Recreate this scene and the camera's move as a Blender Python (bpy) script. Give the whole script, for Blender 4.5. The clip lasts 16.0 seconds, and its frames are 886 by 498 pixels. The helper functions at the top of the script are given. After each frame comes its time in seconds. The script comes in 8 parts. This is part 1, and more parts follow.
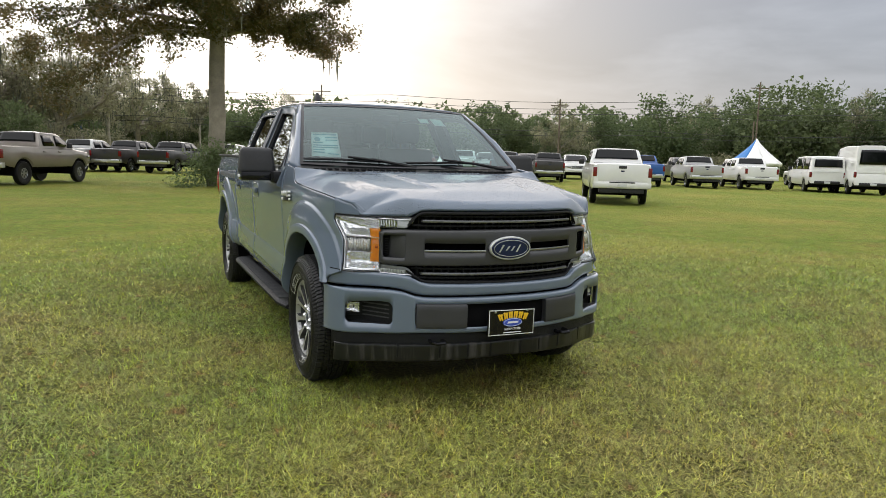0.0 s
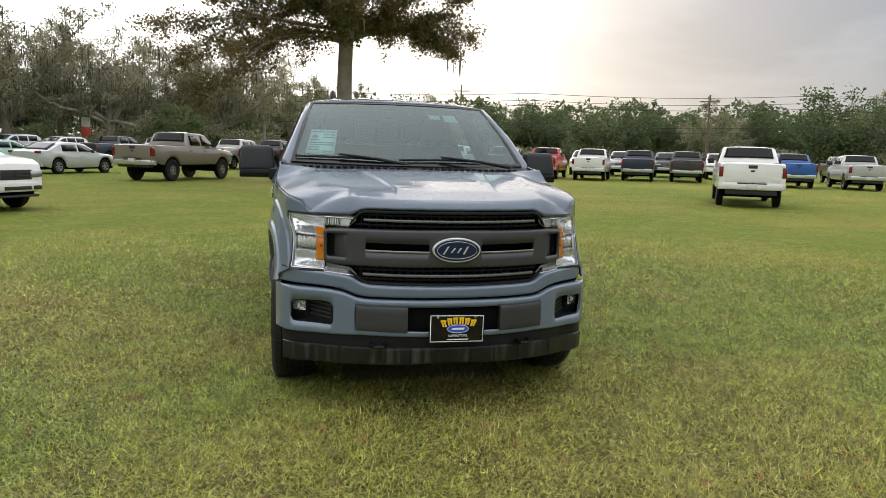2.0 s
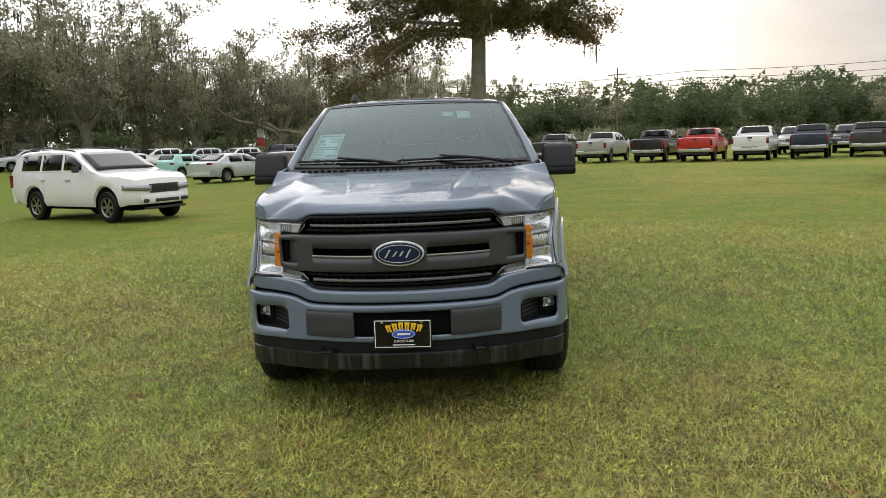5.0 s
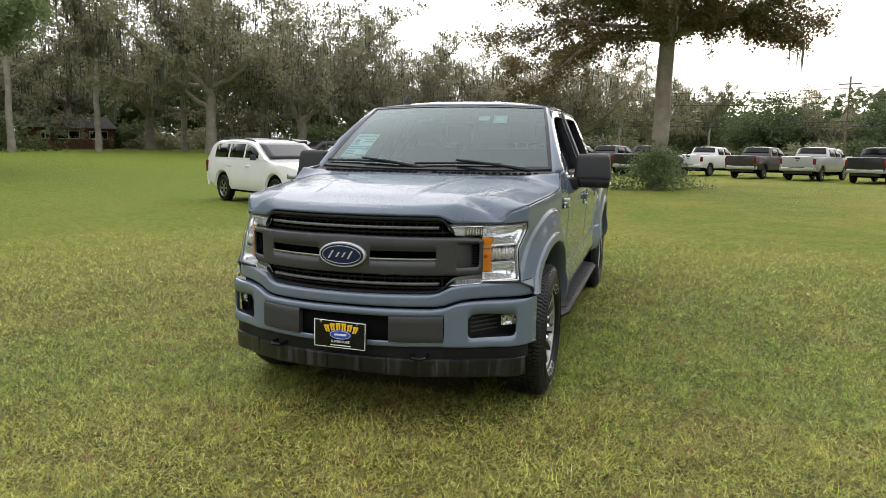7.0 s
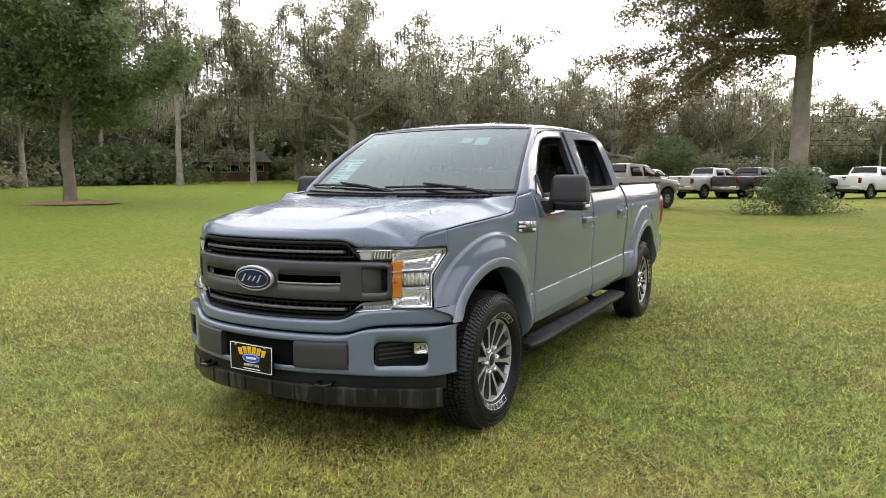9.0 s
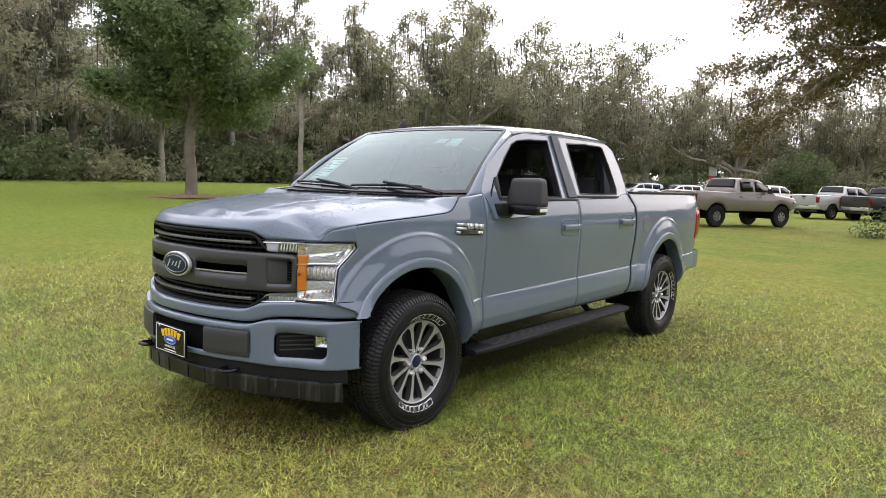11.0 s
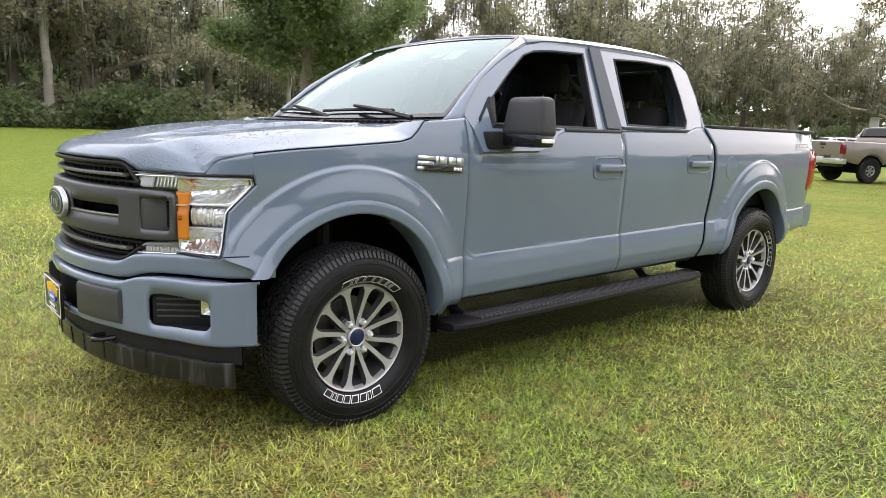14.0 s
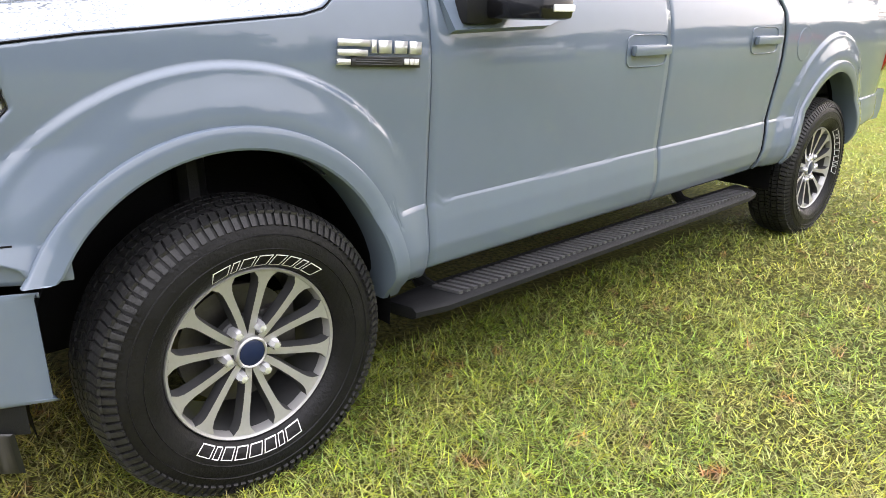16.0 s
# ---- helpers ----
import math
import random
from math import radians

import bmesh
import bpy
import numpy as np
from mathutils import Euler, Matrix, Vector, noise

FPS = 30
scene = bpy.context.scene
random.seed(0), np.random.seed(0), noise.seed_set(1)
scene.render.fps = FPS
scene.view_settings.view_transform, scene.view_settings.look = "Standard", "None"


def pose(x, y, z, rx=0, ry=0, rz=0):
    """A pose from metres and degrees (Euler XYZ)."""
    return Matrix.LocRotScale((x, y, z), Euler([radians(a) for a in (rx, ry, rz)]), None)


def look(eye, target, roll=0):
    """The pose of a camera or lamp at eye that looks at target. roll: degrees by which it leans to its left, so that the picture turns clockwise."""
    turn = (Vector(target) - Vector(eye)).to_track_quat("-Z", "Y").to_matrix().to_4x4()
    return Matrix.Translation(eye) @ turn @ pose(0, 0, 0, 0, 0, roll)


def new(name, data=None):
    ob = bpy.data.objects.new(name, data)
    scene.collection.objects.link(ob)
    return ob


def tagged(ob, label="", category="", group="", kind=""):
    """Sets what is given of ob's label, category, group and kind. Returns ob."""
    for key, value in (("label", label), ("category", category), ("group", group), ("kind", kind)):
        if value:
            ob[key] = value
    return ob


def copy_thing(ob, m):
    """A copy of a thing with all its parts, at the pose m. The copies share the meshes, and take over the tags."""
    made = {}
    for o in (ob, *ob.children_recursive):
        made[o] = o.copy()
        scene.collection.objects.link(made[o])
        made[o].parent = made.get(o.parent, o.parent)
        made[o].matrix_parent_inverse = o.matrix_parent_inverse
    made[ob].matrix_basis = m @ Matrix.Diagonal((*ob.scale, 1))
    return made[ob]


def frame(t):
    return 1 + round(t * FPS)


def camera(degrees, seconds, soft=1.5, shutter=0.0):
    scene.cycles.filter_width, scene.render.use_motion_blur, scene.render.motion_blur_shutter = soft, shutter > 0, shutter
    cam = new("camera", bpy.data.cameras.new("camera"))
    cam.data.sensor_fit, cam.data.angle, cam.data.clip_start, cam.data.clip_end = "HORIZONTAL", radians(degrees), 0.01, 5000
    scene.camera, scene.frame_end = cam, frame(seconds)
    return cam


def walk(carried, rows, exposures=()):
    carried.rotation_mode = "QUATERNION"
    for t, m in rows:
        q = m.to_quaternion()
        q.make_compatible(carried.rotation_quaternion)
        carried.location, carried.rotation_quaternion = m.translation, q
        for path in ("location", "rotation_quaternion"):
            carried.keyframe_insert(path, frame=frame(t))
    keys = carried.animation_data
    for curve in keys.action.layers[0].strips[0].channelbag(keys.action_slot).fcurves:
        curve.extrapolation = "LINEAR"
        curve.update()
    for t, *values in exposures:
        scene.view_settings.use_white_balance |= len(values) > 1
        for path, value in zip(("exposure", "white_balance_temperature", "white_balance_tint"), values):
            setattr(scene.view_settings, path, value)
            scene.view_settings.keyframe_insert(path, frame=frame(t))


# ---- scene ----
cam = camera(65.1, 16.0, soft=0.7)
PATH = [
    (0, (-2.004, -4.416, 1.467), (-1.178, -2.614, 1.204), 1.6),
    (0.5, (-1.742, -4.474, 1.481), (-0.972, -2.649, 1.203), 1.2),
    (1, (-1.448, -4.518, 1.497), (-0.816, -2.642, 1.209), 1.7),
    (1.5, (-1.134, -4.62, 1.515), (-0.643, -2.703, 1.222), 3.0),
    (2, (-0.899, -4.599, 1.484), (-0.461, -2.667, 1.207), 1.6),
    (2.5, (-0.689, -4.578, 1.505), (-0.345, -2.629, 1.212), 0.7),
    (3, (-0.434, -4.65, 1.504), (-0.248, -2.68, 1.215), 1.2),
    (3.5, (-0.284, -4.68, 1.508), (-0.138, -2.708, 1.211), 0.2),
    (6, (0.933, -4.504, 1.543), (0.63, -2.549, 1.248), -0.7),
    (6.5, (1.301, -4.441, 1.557), (0.828, -2.52, 1.266), 0.9),
    (7, (1.586, -4.293, 1.516), (1.001, -2.402, 1.232), 0.8),
    (7.5, (1.866, -4.138, 1.52), (1.19, -2.283, 1.203), 0.7),
    (8, (2.205, -4.017, 1.518), (1.396, -2.208, 1.247), 0.7),
    (8.5, (2.409, -3.848, 1.504), (1.531, -2.067, 1.265), 0.7),
    (9, (2.673, -3.686, 1.493), (1.703, -1.949, 1.284), -0.3),
    (11.5, (3.738, -2.827, 1.451), (2.411, -1.347, 1.236), 1.9),
    (12, (3.878, -2.604, 1.461), (2.47, -1.205, 1.22), 1.5),
    (12.5, (3.934, -2.413, 1.455), (2.477, -1.066, 1.2), 2.2),
    (13, (3.862, -2.228, 1.429), (2.374, -0.921, 1.147), 1.6),
    (13.5, (3.686, -1.987, 1.389), (2.221, -0.647, 1.151), 0.8),
    (13.7, (3.64, -1.874, 1.381), (2.135, -0.585, 1.106), 0.3),
    (14, (3.463, -1.672, 1.32), (1.967, -0.387, 0.986), 1.9),
    (14.2, (3.385, -1.56, 1.332), (1.868, -0.346, 0.858), 0.7),
    (14.5, (3.221, -1.433, 1.318), (1.706, -0.233, 0.804), 0.2),
    (14.7, (3.115, -1.338, 1.298), (1.615, -0.13, 0.744), -0.3),
    (15, (2.978, -1.208, 1.315), (1.49, -0.048, 0.651), -1.0),
    (15.5, (2.775, -0.951, 1.317), (1.298, 0.203, 0.618), 0.6),
    (16, (2.547, -0.742, 1.282), (1.138, 0.519, 0.631), 0.5),
]
EXPOSURES = [(0, 2.06, 6500, 10), (3.5, 2.0, 6520, 10), (7, 2.14, 6520, 11), (9, 2.47, 6480, 14), (12, 2.53, 6330, 17), (13, 2.65, 6330, 17), (14.5, 3.04, 6420, 15), (16, 3.39, 6450, 17)]
walk(cam, [(t, look(eye, target, roll)) for t, eye, target, roll in PATH], EXPOSURES)

# ---- sky and sun: overcast, the sun behind cloud over the oak ----
world = bpy.data.worlds.new("overcast_sky")
scene.world = world
world.use_nodes = True
wn, wl = world.node_tree.nodes, world.node_tree.links
wn.clear()
w_out = wn.new("ShaderNodeOutputWorld")
w_bg = wn.new("ShaderNodeBackground")
w_sky = wn.new("ShaderNodeTexSky")
w_sky.sky_type = "NISHITA"
w_sky.sun_disc = False
w_sky.sun_elevation = radians(28)
w_sky.sun_rotation = radians(10)
w_sky.dust_density = 4.0
w_co = wn.new("ShaderNodeTexCoord")
w_sep = wn.new("ShaderNodeSeparateXYZ")
wl.new(w_co.outputs["Generated"], w_sep.inputs[0])
w_map = wn.new("ShaderNodeMapping")
w_map.inputs["Scale"].default_value = (1.0, 1.0, 3.2)
wl.new(w_co.outputs["Generated"], w_map.inputs[0])
w_n = wn.new("ShaderNodeTexNoise")
w_n.inputs["Scale"].default_value = 2.3
w_n.inputs["Detail"].default_value = 7
w_n.inputs["Roughness"].default_value = 0.52
w_n.inputs["Distortion"].default_value = 0.35
wl.new(w_map.outputs[0], w_n.inputs["Vector"])
w_r = wn.new("ShaderNodeValToRGB")
w_r.color_ramp.elements[0].position, w_r.color_ramp.elements[0].color = 0.36, (0.40, 0.42, 0.46, 1)
w_r.color_ramp.elements[1].position, w_r.color_ramp.elements[1].color = 0.64, (0.84, 0.85, 0.88, 1)
wl.new(w_n.outputs[0], w_r.inputs[0])
# brighter cloud towards the hidden sun
w_dot = wn.new("ShaderNodeVectorMath")
w_dot.operation = "DOT_PRODUCT"
w_dot.inputs[1].default_value = (-0.36, 0.90, 0.24)
wl.new(w_co.outputs["Generated"], w_dot.inputs[0])
w_glow = wn.new("ShaderNodeMapRange")
w_glow.interpolation_type = "SMOOTHSTEP"
for i, v in ((1, 0.66), (2, 0.98), (3, 0.0), (4, 1.0)):
    w_glow.inputs[i].default_value = v
wl.new(w_dot.outputs["Value"], w_glow.inputs[0])
w_mix = wn.new("ShaderNodeMix")
w_mix.data_type = "RGBA"
w_mix.inputs[0].default_value = 0.93
w_sc = wn.new("ShaderNodeVectorMath")
w_sc.operation = "SCALE"
w_sc.inputs["Scale"].default_value = 0.10
wl.new(w_sky.outputs[0], w_sc.inputs[0])
wl.new(w_sc.outputs[0], w_mix.inputs[6])
# an overcast sky is darker towards the horizon
w_up = wn.new("ShaderNodeMapRange")
w_up.interpolation_type = "SMOOTHSTEP"
for i, v in ((1, 0.20), (2, 0.80), (3, 0.235), (4, 0.54)):
    w_up.inputs[i].default_value = v
wl.new(w_sep.outputs[2], w_up.inputs[0])
# the cover is more even overhead
w_hi = wn.new("ShaderNodeMapRange")
w_hi.interpolation_type = "SMOOTHSTEP"
for i, v in ((1, 0.32), (2, 0.62), (3, 0.0), (4, 0.85)):
    w_hi.inputs[i].default_value = v
wl.new(w_sep.outputs[2], w_hi.inputs[0])
w_even = wn.new("ShaderNodeMix")
w_even.data_type = "RGBA"
w_even.inputs[7].default_value = (0.62, 0.635, 0.67, 1)
wl.new(w_hi.outputs[0], w_even.inputs[0])
wl.new(w_r.outputs[0], w_even.inputs[6])
w_grad = wn.new("ShaderNodeVectorMath")
w_grad.operation = "SCALE"
wl.new(w_even.outputs[2], w_grad.inputs[0])
wl.new(w_up.outputs[0], w_grad.inputs["Scale"])
w_add = wn.new("ShaderNodeMix")
w_add.data_type, w_add.blend_type = "RGBA", "ADD"
w_add.inputs[7].default_value = (0.255, 0.255, 0.257, 1)
wl.new(w_glow.outputs[0], w_add.inputs[0])
wl.new(w_grad.outputs[0], w_add.inputs[6])
# heavier cloud away from the sun, over the rows of vehicles
w_side = wn.new("ShaderNodeVectorMath")
w_side.operation = "DOT_PRODUCT"
w_side.inputs[1].default_value = (0.85, 0.40, 0.34)
wl.new(w_co.outputs["Generated"], w_side.inputs[0])
w_heavy = wn.new("ShaderNodeMapRange")
w_heavy.interpolation_type = "SMOOTHSTEP"
for i, v in ((1, 0.28), (2, 0.86), (3, 0.0), (4, 1.0)):
    w_heavy.inputs[i].default_value = v
wl.new(w_side.outputs["Value"], w_heavy.inputs[0])
w_cover = wn.new("ShaderNodeMix")
w_cover.data_type, w_cover.blend_type = "RGBA", "MULTIPLY"
w_cover.inputs[7].default_value = (0.575, 0.60, 0.655, 1)
wl.new(w_heavy.outputs[0], w_cover.inputs[0])
wl.new(w_add.outputs[2], w_cover.inputs[6])
wl.new(w_cover.outputs[2], w_mix.inputs[7])
wl.new(w_mix.outputs[2], w_bg.inputs[0])
w_bg.inputs[1].default_value = 1.0
wl.new(w_bg.outputs[0], w_out.inputs[0])

sun = new("sun", bpy.data.lights.new("sun", "SUN"))
sun.data.energy, sun.data.angle, sun.data.color = 0.55, radians(176), (1.0, 0.95, 0.88)
sun.matrix_world = look((0, 0, 60), (1.5, -22.0, 20))

# ---- materials ----
MATS = {}


def mat(name, color, rough=0.5, metal=0.0, coat=0.0, var=0.0, scale=8.0, bump=0.0, bscale=40.0, spec=0.5, rvar=0.0, trans=0.0, emit=0.0, alpha=1.0, island=0.0, second=None):
    """Principled material: base colour varied at two scales, fine bump, optional clear coat."""
    if name in MATS:
        return MATS[name]
    m = bpy.data.materials.new(name)
    m.use_nodes = True
    nt = m.node_tree
    b = nt.nodes["Principled BSDF"]
    b.inputs["Base Color"].default_value = (*color, 1)
    b.inputs["Roughness"].default_value = rough
    b.inputs["Metallic"].default_value = metal
    b.inputs["Coat Weight"].default_value = coat
    b.inputs["Coat Roughness"].default_value = 0.03
    b.inputs["Specular IOR Level"].default_value = spec
    b.inputs["Transmission Weight"].default_value = trans
    b.inputs["Alpha"].default_value = alpha
    co = nt.nodes.new("ShaderNodeTexCoord")
    src = None
    if var or second:
        n1 = nt.nodes.new("ShaderNodeTexNoise")
        n1.inputs["Scale"].default_value = scale
        n1.inputs["Detail"].default_value = 6
        nt.links.new(co.outputs["Object"], n1.inputs["Vector"])
        n2 = nt.nodes.new("ShaderNodeTexNoise")
        n2.inputs["Scale"].default_value = scale * 7.3
        n2.inputs["Detail"].default_value = 3
        nt.links.new(co.outputs["Object"], n2.inputs["Vector"])
        s = nt.nodes.new("ShaderNodeMath")
        s.operation = "MULTIPLY_ADD"
        s.inputs[1].default_value = 0.35
        nt.links.new(n2.outputs[0], s.inputs[0])
        nt.links.new(n1.outputs[0], s.inputs[2])
        r = nt.nodes.new("ShaderNodeMapRange")
        for i, v in ((1, 0.38), (2, 0.95), (3, 0.0), (4, 1.0)):
            r.inputs[i].default_value = v
        nt.links.new(s.outputs[0], r.inputs[0])
        mx = nt.nodes.new("ShaderNodeMix")
        mx.data_type = "RGBA"
        hi = second or tuple(min(1.0, c * (1 + var)) for c in color)
        mx.inputs[6].default_value = (*[c * (1 - var) for c in color], 1)
        mx.inputs[7].default_value = (*hi, 1)
        nt.links.new(r.outputs[0], mx.inputs[0])
        src = mx.outputs[2]
        if rvar:
            rr = nt.nodes.new("ShaderNodeMapRange")
            rr.inputs[3].default_value, rr.inputs[4].default_value = rough - rvar, rough + rvar
            nt.links.new(r.outputs[0], rr.inputs[0])
            nt.links.new(rr.outputs[0], b.inputs["Roughness"])
    if island:
        g = nt.nodes.new("ShaderNodeNewGeometry")
        hv = nt.nodes.new("ShaderNodeHueSaturation")
        vr = nt.nodes.new("ShaderNodeMapRange")
        vr.inputs[3].default_value, vr.inputs[4].default_value = 1 - island, 1 + island
        nt.links.new(g.outputs["Random Per Island"], vr.inputs[0])
        nt.links.new(vr.outputs[0], hv.inputs["Value"])
        hv.inputs["Color"].default_value = (*color, 1)
        if src:
            nt.links.new(src, hv.inputs["Color"])
        src = hv.outputs[0]
    if src:
        nt.links.new(src, b.inputs["Base Color"])
    if bump:
        nb = nt.nodes.new("ShaderNodeTexNoise")
        nb.inputs["Scale"].default_value = bscale
        nb.inputs["Detail"].default_value = 4
        nt.links.new(co.outputs["Object"], nb.inputs["Vector"])
        bp = nt.nodes.new("ShaderNodeBump")
        bp.inputs["Strength"].default_value = bump
        bp.inputs["Distance"].default_value = 0.01
        nt.links.new(nb.outputs[0], bp.inputs["Height"])
        nt.links.new(bp.outputs[0], b.inputs["Normal"])
    if emit:
        b.inputs["Emission Color"].default_value = (*color, 1)
        b.inputs["Emission Strength"].default_value = emit
    MATS[name] = m
    return m


def glass(name, tint, clear, ior=1.62):
    """Thin pane: clear body of a tint, mirror-like reflection growing with the angle."""
    if name in MATS:
        return MATS[name]
    m = bpy.data.materials.new(name)
    m.use_nodes = True
    nt = m.node_tree
    nt.nodes.clear()
    o = nt.nodes.new("ShaderNodeOutputMaterial")
    t = nt.nodes.new("ShaderNodeBsdfTransparent")
    t.inputs[0].default_value = (*[c * clear for c in tint], 1)
    g = nt.nodes.new("ShaderNodeBsdfGlossy")
    g.inputs["Roughness"].default_value = 0.02
    g.inputs["Color"].default_value = (*[0.55 + 0.45 * c / max(tint) for c in tint], 1)
    f = nt.nodes.new("ShaderNodeFresnel")
    f.inputs[0].default_value = ior
    x = nt.nodes.new("ShaderNodeMixShader")
    nt.links.new(f.outputs[0], x.inputs[0])
    nt.links.new(t.outputs[0], x.inputs[1])
    nt.links.new(g.outputs[0], x.inputs[2])
    nt.links.new(x.outputs[0], o.inputs[0])
    MATS[name] = m
    return m


def streaked(name, color, mud):
    """Dark plastic with water and mud streaks that run down."""
    m = mat(name, color, 0.32, 0.0, 0.0, 0.0, spec=0.4)
    nt = m.node_tree
    b = nt.nodes["Principled BSDF"]
    co = nt.nodes.new("ShaderNodeTexCoord")
    mp = nt.nodes.new("ShaderNodeMapping")
    mp.inputs["Scale"].default_value = (34, 34, 1.6)
    nt.links.new(co.outputs["Object"], mp.inputs[0])
    n = nt.nodes.new("ShaderNodeTexNoise")
    n.inputs["Scale"].default_value, n.inputs["Detail"].default_value = 1.0, 5
    nt.links.new(mp.outputs[0], n.inputs["Vector"])
    r = nt.nodes.new("ShaderNodeMapRange")
    for i, v in ((1, 0.50), (2, 0.74), (3, 0.0), (4, 1.0)):
        r.inputs[i].default_value = v
    nt.links.new(n.outputs[0], r.inputs[0])
    x = nt.nodes.new("ShaderNodeMix")
    x.data_type = "RGBA"
    x.inputs[6].default_value, x.inputs[7].default_value = (*color, 1), (*mud, 1)
    nt.links.new(r.outputs[0], x.inputs[0])
    nt.links.new(x.outputs[2], b.inputs["Base Color"])
    q = nt.nodes.new("ShaderNodeMapRange")
    q.inputs[3].default_value, q.inputs[4].default_value = 0.28, 0.75
    nt.links.new(r.outputs[0], q.inputs[0])
    nt.links.new(q.outputs[0], b.inputs["Roughness"])
    return m


def beaded(m, lo, hi):
    """Rain beads on a paint: single round drops as bump, sparse or dense by patches."""
    nt = m.node_tree
    b = nt.nodes["Principled BSDF"]
    co = nt.nodes.new("ShaderNodeTexCoord")
    heights = []
    for sc, size in ((62, 0.34), (110, 0.34)):
        v = nt.nodes.new("ShaderNodeTexVoronoi")
        v.inputs["Scale"].default_value = sc
        nt.links.new(co.outputs["Object"], v.inputs["Vector"])
        r = nt.nodes.new("ShaderNodeMapRange")
        r.interpolation_type = "SMOOTHSTEP"
        for i, q in ((1, size), (2, size * 0.30), (3, 0.0), (4, 1.0)):
            r.inputs[i].default_value = q
        nt.links.new(v.outputs["Distance"], r.inputs[0])
        # only some cells carry a drop
        sp = nt.nodes.new("ShaderNodeSeparateColor")
        nt.links.new(v.outputs["Color"], sp.inputs[0])
        some = nt.nodes.new("ShaderNodeMath")
        some.operation = "GREATER_THAN"
        some.inputs[1].default_value = 0.34
        nt.links.new(sp.outputs[0], some.inputs[0])
        mu = nt.nodes.new("ShaderNodeMath")
        mu.operation = "MULTIPLY"
        nt.links.new(r.outputs[0], mu.inputs[0])
        nt.links.new(some.outputs[0], mu.inputs[1])
        heights.append(mu.outputs[0])
    s = nt.nodes.new("ShaderNodeMath")
    s.operation = "MAXIMUM"
    nt.links.new(heights[0], s.inputs[0])
    nt.links.new(heights[1], s.inputs[1])
    n = nt.nodes.new("ShaderNodeTexNoise")
    n.inputs["Scale"].default_value = 3.5
    n.inputs["Detail"].default_value = 5
    nt.links.new(co.outputs["Object"], n.inputs["Vector"])
    k = nt.nodes.new("ShaderNodeMapRange")
    k.interpolation_type = "SMOOTHSTEP"
    for i, q in ((1, lo), (2, hi), (3, 0.0), (4, 1.0)):
        k.inputs[i].default_value = q
    nt.links.new(n.outputs[0], k.inputs[0])
    # beads faded out on the hood's steep front, where they hardly show
    sx = nt.nodes.new("ShaderNodeSeparateXYZ")
    nt.links.new(co.outputs["Object"], sx.inputs[0])
    ky = nt.nodes.new("ShaderNodeMapRange")
    ky.interpolation_type = "SMOOTHSTEP"
    for i, q in ((1, -0.62), (2, -0.40), (3, 0.1), (4, 1.0)):
        ky.inputs[i].default_value = q
    nt.links.new(sx.outputs[1], ky.inputs[0])
    k2 = nt.nodes.new("ShaderNodeMath")
    k2.operation = "MULTIPLY"
    nt.links.new(k.outputs[0], k2.inputs[0])
    # and on its sloping shoulders
    ax = nt.nodes.new("ShaderNodeMath")
    ax.operation = "ABSOLUTE"
    nt.links.new(sx.outputs[0], ax.inputs[0])
    kx = nt.nodes.new("ShaderNodeMapRange")
    kx.interpolation_type = "SMOOTHSTEP"
    for i, q in ((1, 0.78), (2, 0.66), (3, 0.12), (4, 1.0)):
        kx.inputs[i].default_value = q
    nt.links.new(ax.outputs[0], kx.inputs[0])
    k3 = nt.nodes.new("ShaderNodeMath")
    k3.operation = "MULTIPLY"
    nt.links.new(ky.outputs[0], k3.inputs[0])
    nt.links.new(kx.outputs[0], k3.inputs[1])
    nt.links.new(k3.outputs[0], k2.inputs[1])
    p = nt.nodes.new("ShaderNodeMath")
    p.operation = "MULTIPLY"
    nt.links.new(s.outputs[0], p.inputs[0])
    nt.links.new(k2.outputs[0], p.inputs[1])
    bp = nt.nodes.new("ShaderNodeBump")
    bp.inputs["Strength"].default_value = 1.0
    bp.inputs["Distance"].default_value = 0.022
    nt.links.new(p.outputs[0], bp.inputs["Height"])
    nt.links.new(bp.outputs[0], b.inputs["Normal"])
    nt.links.new(bp.outputs[0], b.inputs["Coat Normal"])
    return m


def faceted(name, color, rough, metal, scale, strength):
    """Moulded lamp reflector: bright metal broken into small facets."""
    m = mat(name, color, rough, metal, 0.0, 0.06, 30)
    nt = m.node_tree
    co = nt.nodes.new("ShaderNodeTexCoord")
    v = nt.nodes.new("ShaderNodeTexVoronoi")
    v.inputs["Scale"].default_value = scale
    nt.links.new(co.outputs["Object"], v.inputs["Vector"])
    bp = nt.nodes.new("ShaderNodeBump")
    bp.inputs["Strength"].default_value, bp.inputs["Distance"].default_value = strength, 0.02
    nt.links.new(v.outputs["Distance"], bp.inputs["Height"])
    nt.links.new(bp.outputs[0], nt.nodes["Principled BSDF"].inputs["Normal"])
    return m


